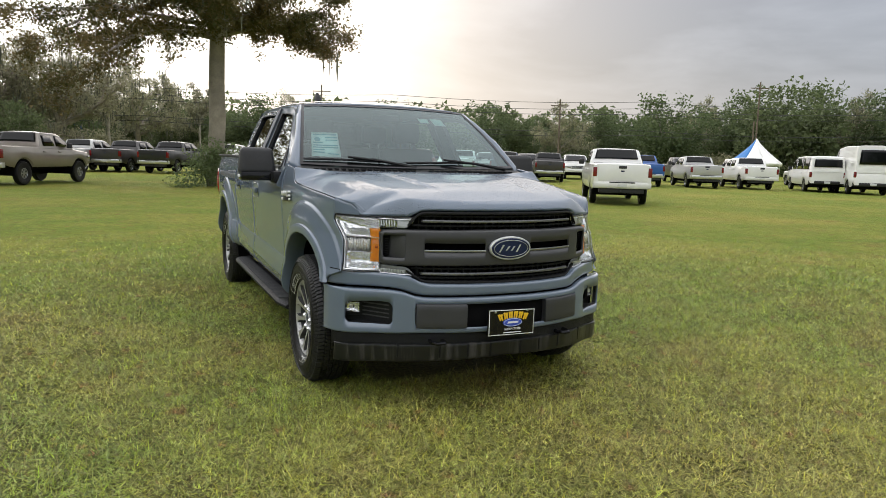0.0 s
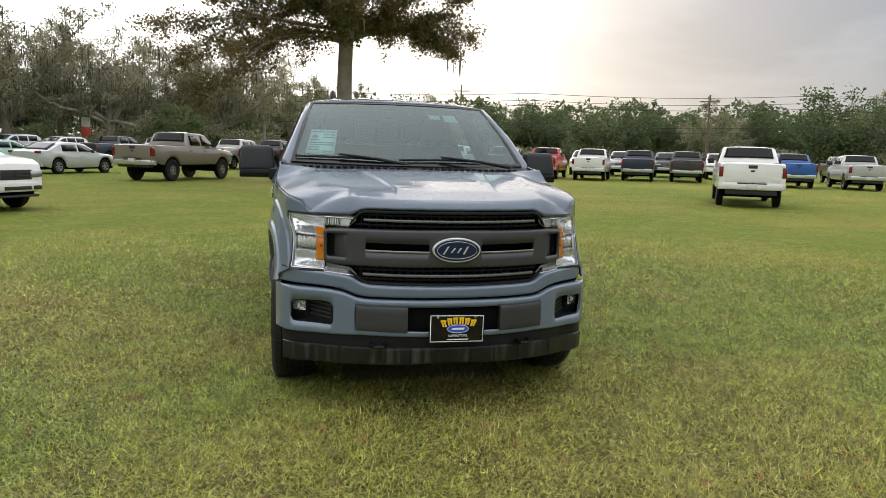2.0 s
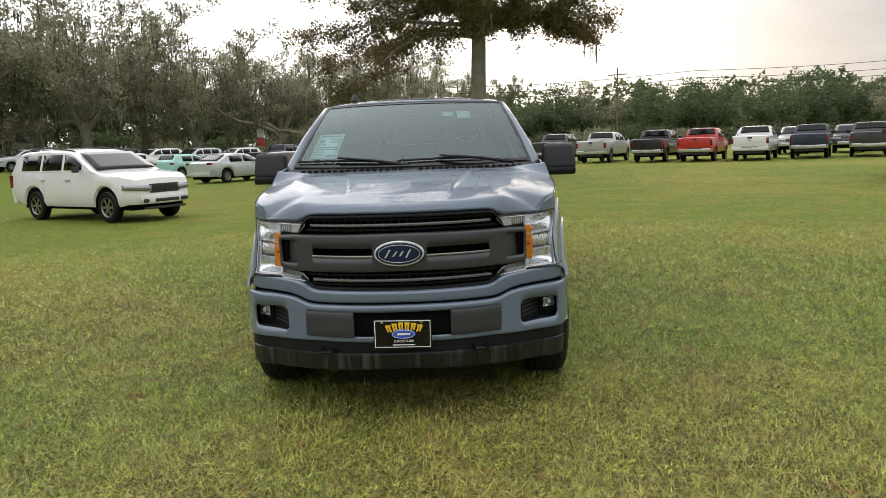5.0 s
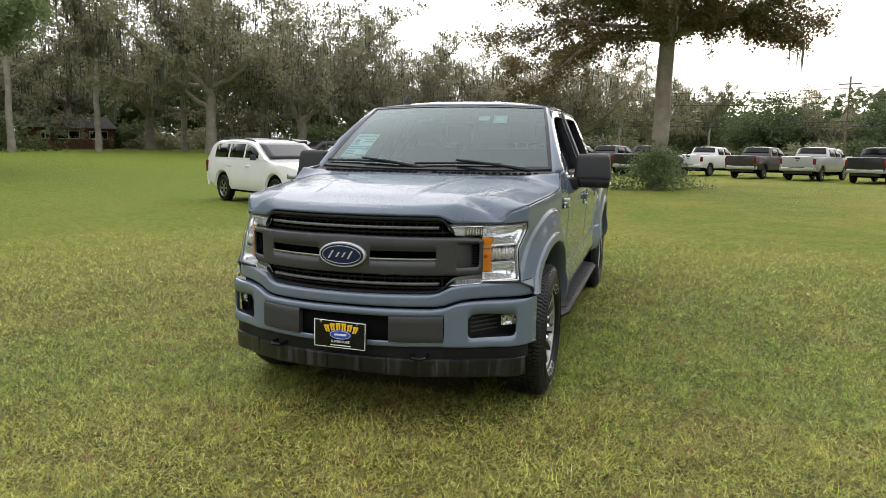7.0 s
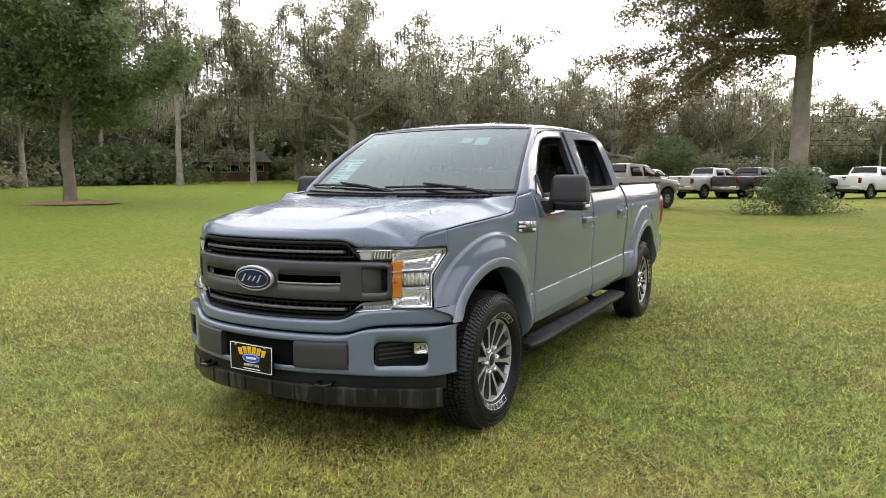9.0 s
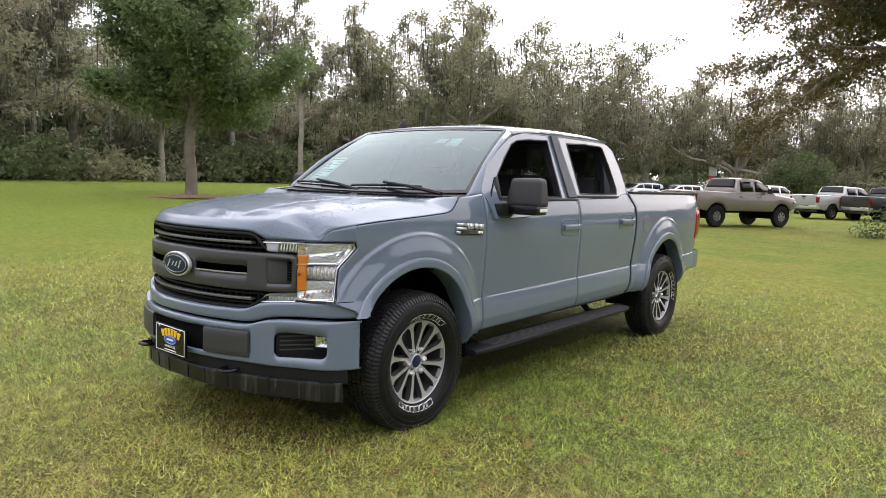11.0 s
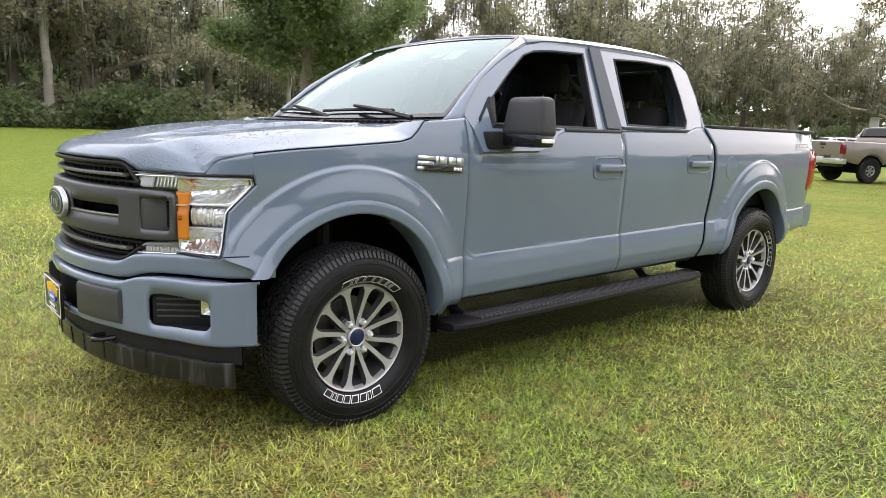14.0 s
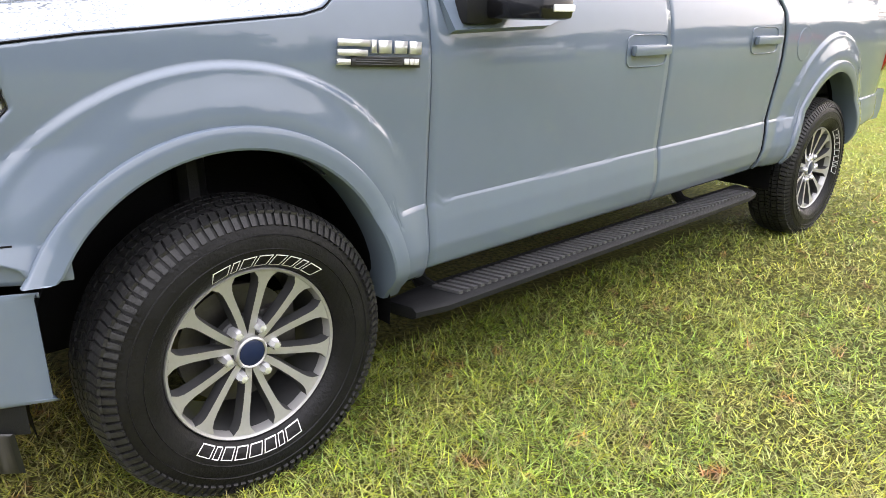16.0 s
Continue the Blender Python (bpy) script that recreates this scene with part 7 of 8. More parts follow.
# ---- things beyond the vehicles ----
def build_far():
    WOOD = mat("pole_wood", (0.13, 0.10, 0.075), 0.85, 0, 0, 0.3, 3, 0.5, 30)
    CABLE = mat("cable", (0.02, 0.02, 0.022), 0.6, 0, 0, 0.1, 1)
    poles = [(22.0, 88.0, 10.5), (51.0, 75.0, 9.5), (75.0, 64.0, 12.5), (70.5, 60.5, 7.0)]
    for x, y, h in poles:
        P = thing("utility_pole", pose(x, y, lift(x, y)), "weathered wooden utility pole with crossarm", "pole", "utility poles")
        bm = bmesh.new()
        tube(bm, [(0, 0, -0.2), (0, 0, h * 0.5), (0, 0, h)], [0.13, 0.11, 0.09], 10)
        part("shaft", bm, WOOD, P)
        if h > 8:
            bm = bmesh.new()
            box(bm, -1.2, 1.2, -0.06, 0.06, h - 0.9, h - 0.78, 0.01, Matrix.Rotation(radians(-28), 4, "Z"))
            part("crossarm", bm, WOOD, P)
            for s in (-1, 1):
                bm = bmesh.new()
                tube(bm, [(0, 0, h - 2.4), (s * 0.7, 0, h - 2.2), (s * 0.95, 0, h - 2.3)], 0.035, 6)
                part("lamp_arm", bm, SATIN, P)
                bm = bmesh.new()
                box(bm, s * 1.1 - 0.22, s * 1.1 + 0.22, -0.16, 0.16, h - 2.5, h - 2.25, 0.04)
                part("lamp_head", bm, WHITE, P)
    # cables across, sagging between far supports
    a, b = Vector((-60, 122, 0)), Vector((150, 30, 0))
    for z, off in ((9.9, 0), (9.1, 0.9), (8.3, -0.9), (6.2, 0.2), (5.6, 0.6)):
        bm = bmesh.new()
        pts = []
        for k in range(57):
            t = k / 56
            p = a.lerp(b, t)
            sag = 0.9 * abs(math.sin(t * math.pi * 7))
            pts.append((p.x + off * 0.4, p.y + off, z - 0.45 * sag - 0.6 * math.sin(t * math.pi)))
        tube(bm, pts, 0.028, 4)
        tagged(part("overhead_cable", bm, CABLE), "dark overhead cable between poles", "cable", "overhead cables")
    # tent
    T = thing("canopy_tent", pose(56, 47, lift(56, 47)) @ Matrix.Scale(0.82, 4), "blue and white peaked canopy tent", "tent")
    for nm, cols, ks in (("blue_panel", "tent_blue", (2, 3)), ("white_panel", "tent_white", (0, 1, 4, 5, 6, 7))):
        for k in ks:
            bm = bmesh.new()
            a0, a1 = 2 * math.pi * k / 8 + 0.3, 2 * math.pi * (k + 1) / 8 + 0.3
            rows = []
            for t in np.linspace(0, 1, 7):
                r = 3.1 * (t ** 1.25) + 0.03
                rows.append([(r * math.cos(q), r * math.sin(q), 5.1 - 3.0 * t) for q in np.linspace(a0, a1, 4)])
            rows.append([(3.1 * math.cos(q), 3.1 * math.sin(q), 1.75) for q in np.linspace(a0, a1, 4)])
            grid(bm, rows)
            solid(part(nm, bm, mat(cols, (0.03, 0.16, 0.42) if "blue" in cols else (0.75, 0.75, 0.73), 0.7, 0, 0, 0.08, 2), T), 0.02)
    for k in range(8):
        q = 2 * math.pi * k / 8 + 0.3
        bm = bmesh.new()
        tube(bm, [(3.0 * math.cos(q), 3.0 * math.sin(q), 0), (3.0 * math.cos(q), 3.0 * math.sin(q), 2.1)], 0.05, 6)
        part("tent_pole", bm, WHITE, T)
    # shop canopy, blue with a yellow and a red patch
    T = thing("shop_building", pose(-17, 112, 0.3, 0, 0, 0), "low shop with blue fascia and coloured panels", "building")
    bm = bmesh.new()
    box(bm, -9, 9, 0, 8, 0, 4.2, 0.05)
    part("shop_wall", bm, mat("shop_wall", (0.45, 0.44, 0.42), 0.8, 0, 0, 0.15, 0.5), T)
    bm = bmesh.new()
    box(bm, -9.4, 9.4, -1.6, 0.2, 3.6, 5.0, 0.05)
    f = part("fascia", bm, mat("shop_blue", (0.02, 0.08, 0.32), 0.5, 0, 0, 0.1, 0.5), T)
    for x, w, c, nm in ((-6.0, 2.0, (0.75, 0.35, 0.03), "orange"), (-3.9, 1.4, (0.6, 0.03, 0.03), "red"), (0.5, 1.6, (0.75, 0.75, 0.75), "white"), (5.0, 2.6, (0.75, 0.75, 0.75), "white")):
        bm = bmesh.new()
        box(bm, x - w / 2, x + w / 2, -1.63, -1.58, 4.0, 4.7, 0.0)
        part("sign_panel", bm, mat("sign_" + nm, c, 0.5), f)
    for x in (-8.8, -3, 3, 8.8):
        bm = bmesh.new()
        box(bm, x - 0.15, x + 0.15, -1.4, -1.1, 0, 3.7)
        part("canopy_post", bm, WHITE, T)
    # roadside sign
    T = thing("roadside_sign", pose(-19.5, 68, lift(-19.5, 68)), "upright sign with pale and red panels", "sign")
    for z, h, c, nm in ((2.6, 0.9, (0.6, 0.6, 0.58), "pale"), (1.7, 0.85, (0.5, 0.05, 0.04), "red")):
        bm = bmesh.new()
        box(bm, -0.38, 0.38, -0.1, 0.1, z, z + h, 0.05)
        part("sign_panel", bm, mat("post_sign_" + nm, c, 0.5, 0, 0, 0.1, 2), T)
    bm = bmesh.new()
    tube(bm, [(0, 0, 0), (0, 0, 2.0)], 0.09, 8)
    part("sign_post", bm, SATIN, T)
    # brick house among the trees
    hx, hy = -63, 64
    T = thing("brick_house", pose(hx, hy, lift(hx, hy), 0, 0, 44), "low brick house with white windows under trees", "house")
    bm = bmesh.new()
    box(bm, -8, 1.6, 0, 7, 0, 2.5)
    part("wall", bm, mat("house_brick", (0.17, 0.088, 0.062), 0.9, 0, 0, 0.3, 3, 0.4, 20), T)
    bm = bmesh.new()
    rows = [[(-8.5, -0.6, 2.4), (2.1, -0.6, 2.4)], [(-7.4, 3.5, 3.9), (1.0, 3.5, 3.9)], [(-8.5, 7.6, 2.4), (2.1, 7.6, 2.4)]]
    vs = grid(bm, rows)
    bm.faces.new([r[0] for r in vs]), bm.faces.new([r[1] for r in vs])
    part("roof", bm, mat("house_shingle", (0.06, 0.055, 0.05), 0.9, 0, 0, 0.3, 4, 0.4, 30), T)
    for x, w in ((-5.6, 1.0), (-3.2, 2.4), (0.0, 2.0)):
        bm = bmesh.new()
        box(bm, x - w / 2, x + w / 2, -0.05, 0.06, 1.1, 2.1, 0.01)
        wi = part("window", bm, WHITE, T, "white window frame")
        for k in range(2):
            bm = bmesh.new()
            box(bm, x - w / 2 + 0.08 + k * w / 2, x - 0.06 + k * w / 2, -0.065, -0.04, 1.2, 2.0)
            part("pane", bm, CAR_GLASS, wi)
    # pale shed
    T = thing("shed", pose(-50, 74, lift(-50, 74), 0, 0, 40), "small pale shed with gable roof", "shed")
    bm = bmesh.new()
    box(bm, -2.2, 2.2, 0, 4, 0, 2.4)
    part("wall", bm, mat("shed_wall", (0.42, 0.42, 0.40), 0.8, 0, 0, 0.15, 2), T)
    bm = bmesh.new()
    rows = [[(-2.5, -0.3, 2.3), (-2.5, 4.3, 2.3)], [(0, -0.3, 3.6), (0, 4.3, 3.6)], [(2.5, -0.3, 2.3), (2.5, 4.3, 2.3)]]
    vs = grid(bm, rows)
    bm.faces.new([r[0] for r in vs]), bm.faces.new([r[1] for r in vs])
    part("roof", bm, mat("house_shingle", (0.06, 0.055, 0.05), 0.9), T)


build_far()

# ---- trees ----
def leaf_mat(name, color, second, gloss=0.25):
    if name in MATS:
        return MATS[name]
    m = bpy.data.materials.new(name)
    m.use_nodes = True
    nt = m.node_tree
    b = nt.nodes["Principled BSDF"]
    b.inputs["Roughness"].default_value = 0.6
    b.inputs["Specular IOR Level"].default_value = gloss
    g = nt.nodes.new("ShaderNodeNewGeometry")
    co = nt.nodes.new("ShaderNodeTexCoord")
    n = nt.nodes.new("ShaderNodeTexNoise")
    n.inputs["Scale"].default_value = 0.45
    nt.links.new(co.outputs["Object"], n.inputs["Vector"])
    a = nt.nodes.new("ShaderNodeMath")
    a.operation = "MULTIPLY_ADD"
    a.inputs[1].default_value = 0.55
    nt.links.new(g.outputs["Random Per Island"], a.inputs[0])
    s = nt.nodes.new("ShaderNodeMath")
    s.operation = "MULTIPLY_ADD"
    s.inputs[1].default_value, s.inputs[2].default_value = 1.5, -0.55
    nt.links.new(n.outputs[0], s.inputs[0])
    nt.links.new(s.outputs[0], a.inputs[2])
    x = nt.nodes.new("ShaderNodeMix")
    x.data_type = "RGBA"
    x.inputs[6].default_value, x.inputs[7].default_value = (*color, 1), (*second, 1)
    nt.links.new(a.outputs[0], x.inputs[0])
    nt.links.new(x.outputs[2], b.inputs["Base Color"])
    t = nt.nodes.new("ShaderNodeBsdfTranslucent")
    nt.links.new(x.outputs[2], t.inputs[0])
    mx = nt.nodes.new("ShaderNodeMixShader")
    mx.inputs[0].default_value = 0.5
    o = nt.nodes["Material Output"]
    nt.links.new(b.outputs[0], mx.inputs[1])
    nt.links.new(t.outputs[0], mx.inputs[2])
    nt.links.new(mx.outputs[0], o.inputs[0])
    MATS[name] = m
    return m


BARK = mat("oak_bark", (0.25, 0.22, 0.18), 0.9, 0, 0, 0.35, 2.2, 0.9, 14)
BARK_PALE = mat("pale_bark", (0.28, 0.255, 0.21), 0.9, 0, 0, 0.35, 2.0, 0.9, 12)
LEAF_OAK = leaf_mat("oak_leaf", (0.068, 0.092, 0.038), (0.163, 0.197, 0.090))
LEAF_RUST = leaf_mat("oak_leaf_autumn", (0.061, 0.077, 0.027), (0.207, 0.146, 0.069))
LEAF_WOOD = leaf_mat("wood_leaf", (0.177, 0.185, 0.108), (0.357, 0.341, 0.210))
LEAF_GREEN = leaf_mat("fresh_leaf", (0.104, 0.141, 0.060), (0.212, 0.263, 0.120))
LEAF_FAR = leaf_mat("far_leaf", (0.062, 0.090, 0.040), (0.138, 0.176, 0.076))
LEAF_GREY = leaf_mat("grey_leaf", (0.204, 0.198, 0.132), (0.369, 0.350, 0.229))
MOSS = mat("hanging_moss", (0.115, 0.118, 0.085), 0.95, 0, 0, 0.25, 3, island=0.3)


def unit(v):
    return v / (np.linalg.norm(v, axis=-1, keepdims=True) + 1e-9)


def scatter(rng, centres, sig, count, size, flat=0.7, down=0.0, tri=False):
    """Leaf quads round centres (n x 3): vertices and faces."""
    idx = rng.integers(0, len(centres), count)
    p = centres[idx] + np.clip(rng.normal(0, 1, (count, 3)), -1.7, 1.7) * np.asarray(sig)[idx][:, None] * np.array((1, 1, flat))
    a = unit(rng.normal(0, 1, (count, 3)) * np.array((1, 1, 0.6)) + np.array((0, 0, -down)))
    b = unit(np.cross(a, rng.normal(0, 1, (count, 3))))
    l = size * rng.uniform(0.55, 1.45, (count, 1))
    w = l * rng.uniform(0.28, 0.5, (count, 1)) * (1.7 if tri else 1.0)
    v = np.stack([p - a * l * 0.5, p + b * w, p + a * l * 0.5 + np.array((0, 0, -0.1)) * l, p - b * w], 1).reshape(-1, 3)
    if tri:
        v = v.reshape(-1, 4, 3)[:, [0, 1, 2]].reshape(-1, 3)
        return v, np.arange(count * 3).reshape(-1, 3)
    f = np.arange(count * 4).reshape(-1, 4)
    return v, f


def limb(rng, p, d, length, n, wob, up):
    pts = [p]
    for _ in range(n):
        d = unit(d + rng.normal(0, wob, 3) + np.array((0, 0, up)))
        pts.append(pts[-1] + d * length / n)
    return pts


def make_tree(name, seed, h, spread, r0, fork, limbs, leaves, size, leaf, bark, label, moss=0, low=0.0, rise=(25, 65), lean=(0, 0), bare=0.0, category="tree", clump=0.55, droop=0.03, extra=()):
    rng = np.random.default_rng(seed)
    T = thing(name, pose(0, 0, 0), label, category)
    bm = bmesh.new()
    tp = [np.array((0, 0, -0.25))]
    steps = 7
    for k in range(1, steps + 1):
        t = k / steps
        tp.append(np.array((lean[0] * t * t + rng.normal(0, 0.05), lean[1] * t * t + rng.normal(0, 0.05), fork * t)))
    rad = [r0 * 1.35, r0 * 1.05] + [r0 * (1 - 0.22 * k / steps) for k in range(2, steps + 1)]
    tube(bm, [Vector(p) for p in tp], rad, 14)
    cen, sig, tips = [], [], []
    for i in range(limbs):
        az = 2 * math.pi * (i + rng.uniform(-0.3, 0.3)) / limbs
        el = radians(rng.uniform(*rise))
        if i == 0:
            el = radians(80)
        d = np.array((math.cos(az) * math.cos(el), math.sin(az) * math.cos(el), math.sin(el)))
        reach = (h - fork) / max(0.35, math.sin(el)) if el > radians(50) else spread / math.cos(el)
        L = min(reach, math.hypot(spread, h - fork)) * rng.uniform(0.8, 1.05)
        start = tp[-1] if rng.random() < 0.6 else tp[-1 - int(rng.integers(1, 3))]
        L *= 0.7 if low else 1.0
        pts = limb(rng, start, d, L, 8, 0.16, 0.05 if el < radians(50) else 0.0)
        rr = [max(0.02, r0 * 0.50 * (1 - 0.85 * k / 8)) for k in range(9)]
        tube(bm, [Vector(q) for q in pts], rr, 7)
        for j in range(2, 9):
            for _ in range(2):
                sd = unit(rng.normal(0, 1, 3) * np.array((1, 1, 0.55)) + unit(pts[j] - pts[j - 1]) * 0.7)
                sl = spread * rng.uniform(0.16, 0.34)
                sp = limb(rng, pts[j], sd, sl, 4, 0.25, droop)
                tube(bm, [Vector(q) for q in sp], [max(0.012, rr[j] * 0.45 * (1 - 0.7 * k / 4)) for k in range(5)], 3 if size > 0.15 else 4)
                if rng.random() > bare:
                    for q in sp[1:]:
                        cen.append(q)
                        sig.append(clump * rng.uniform(0.6, 1.25))
                    tips.append(sp[-1])
    # long low limbs to one side
    r2 = np.random.default_rng(seed + 500)
    for az, el, L in extra:
        d = np.array((math.cos(radians(az)) * math.cos(radians(el)), math.sin(radians(az)) * math.cos(radians(el)), math.sin(radians(el))))
        pts = limb(r2, tp[-1], d, L, 8, 0.10, 0.0)
        tube(bm, [Vector(q) for q in pts], [max(0.02, r0 * 0.45 * (1 - 0.85 * k / 8)) for k in range(9)], 7)
        for j in range(3, 9):
            for _ in range(3):
                sp = limb(r2, pts[j], unit(r2.normal(0, 1, 3) * np.array((1, 1, 0.5))), spread * r2.uniform(0.14, 0.26), 4, 0.25, droop)
                tube(bm, [Vector(q) for q in sp], [0.05, 0.04, 0.03, 0.02, 0.012], 4)
                cen.extend(sp[1:])
                sig.extend([clump] * 4)
    part("trunk", bm, bark, T)
    if low:
        for _ in range(int(60 * low)):
            a, r = rng.uniform(0, 2 * math.pi), spread * math.sqrt(rng.uniform(0, 1)) * 0.9
            cen.append(np.array((r * math.cos(a), r * math.sin(a), rng.uniform(0.4, fork + 1.0))))
            sig.append(clump * 1.2)
    if low:
        # rounded mass of the crown
        for _ in range(int(330 * low)):
            q = unit(rng.normal(0, 1, 3))
            k = rng.uniform(0.62, 0.95)
            cen.append(np.array((q[0] * spread * k, q[1] * spread * k, h * 0.52 + h * 0.44 * q[2] * k)))
            sig.append(clump * rng.uniform(0.5, 0.95))
    v, f = scatter(rng, np.array(cen), sig, leaves, size, tri=size > 0.15)
    c = raw("crown", v, f, leaf, T, smooth=False)
    tagged(c, kind="stuff")
    if moss:
        moss_strands(rng, tips, moss, 1.5 * h / 14, 0.06 * h / 12, T)
    return T


def moss_strands(rng, tips, count, longest, wide, T):
    """Ragged strands of grey moss hanging from branch tips."""
    p = np.array(tips)[rng.integers(0, len(tips), count)] + rng.normal(0, 0.25, (count, 3))
    ln = rng.uniform(0.25, 1.0, (count, 1)) ** 1.5 * longest
    w = rng.uniform(0.4, 1.0, (count, 1)) * wide
    a = rng.uniform(0, 2 * math.pi, count)
    dx = np.stack([np.cos(a), np.sin(a), np.zeros(count)], 1)
    dn = np.array((0, 0, -1.0))
    v = np.stack([p - dx * w, p + dx * w, p + dx * w * 0.7 + dn * ln * 0.6 + rng.normal(0, 0.04, (count, 3)), p + dn * ln], 1).reshape(-1, 3)
    tagged(raw("moss", v, np.arange(count * 4).reshape(-1, 4), MOSS, T, "grey hanging moss", False), kind="stuff")


def leader_tree(name, seed, h, r0, first, limbs, reach, top_reach, leaves, size, leaf, bark, label, moss=0, sig=0.26, el=(14, 58), droop=0.045, twigs=3, aside=None, sides=4, low=()):
    """A tree with one trunk to its top and drooping side limbs; aside = (azimuth, more reach) lengthens one side."""
    rng = np.random.default_rng(seed)
    T = thing(name, pose(0, 0, 0), label, "tree")
    bm = bmesh.new()
    n = 12
    tp = [np.array((0, 0, -0.3))] + [np.array((0.12 * math.sin(3.1 * k / n) + rng.normal(0, 0.03), rng.normal(0, 0.05), h * 0.93 * k / n)) for k in range(1, n + 1)]
    tube(bm, [Vector(p) for p in tp], [r0 * 1.22] + [r0 * (1.02 - 0.30 * k / n - 0.62 * (k / n) ** 3) for k in range(1, n + 1)], 14)
    cen, sg, tips = [], [], []
    for i in range(limbs + len(low)):
        u = min(1.0, (i + 0.5 * rng.random()) / limbs)
        z = first + (h * 0.90 - first) * u ** 1.45
        az = 2.39996 * i + rng.normal(0, 0.25)
        e = radians(el[0] + (el[1] - el[0]) * u + rng.normal(0, 5))
        L = (reach + (top_reach - reach) * u ** 1.3) * rng.uniform(0.82, 1.1)
        if aside:
            L *= 1 + aside[1] * max(0.0, math.cos(az - radians(aside[0]))) ** 2
        if i >= limbs:
            u = 0.05
            az, z, e, L = radians(low[i - limbs][0]), low[i - limbs][1], radians(low[i - limbs][2]), low[i - limbs][3]
        k0 = z / (h * 0.93) * n
        base = tp[int(k0)] + (tp[min(n, int(k0) + 1)] - tp[int(k0)]) * (k0 - int(k0))
        d = np.array((math.cos(az) * math.cos(e), math.sin(az) * math.cos(e), math.sin(e)))
        pts = limb(rng, base, d, L, 9, 0.13, -droop)
        rr = [max(0.018, r0 * 0.34 * (1 - 0.5 * u) * (1 - 0.9 * k / 9)) for k in range(10)]
        tube(bm, [Vector(q) for q in pts], rr, 7)
        for j in range(2, 10):
            for _ in range(twigs):
                ahead = unit(pts[j] - pts[j - 1])
                sd = unit(rng.normal(0, 1, 3) * np.array((1, 1, 0.55)) + ahead * 0.8)
                sl = L * rng.uniform(0.12, 0.26) * (1.15 - 0.06 * j)
                sp = limb(rng, pts[j], sd, sl, 4, 0.28, -0.10 - droop)
                tube(bm, [Vector(q) for q in sp], [max(0.008, rr[j] * 0.4 * (1 - 0.75 * k / 4)) for k in range(5)], sides if j < 6 else 3)
                for q in sp[1:]:
                    cen.append(q)
                    sg.append(sig * rng.uniform(0.55, 1.3))
                tips.append(sp[-1])
    part("trunk", bm, bark, T)
    v, f = scatter(rng, np.array(cen), sg, leaves, size, 0.75, 0.15, True)
    tagged(raw("crown", v, f, leaf, T, smooth=False), kind="stuff")
    if moss:
        moss_strands(rng, tips, moss, 1.1 * h / 15, 0.05, T)
    return T


def set_at(T, x, y, turn=0, s=1.0):
    T.matrix_world = pose(x, y, lift(x, y), 0, 0, turn) @ Matrix.Scale(s, 4)
    return T


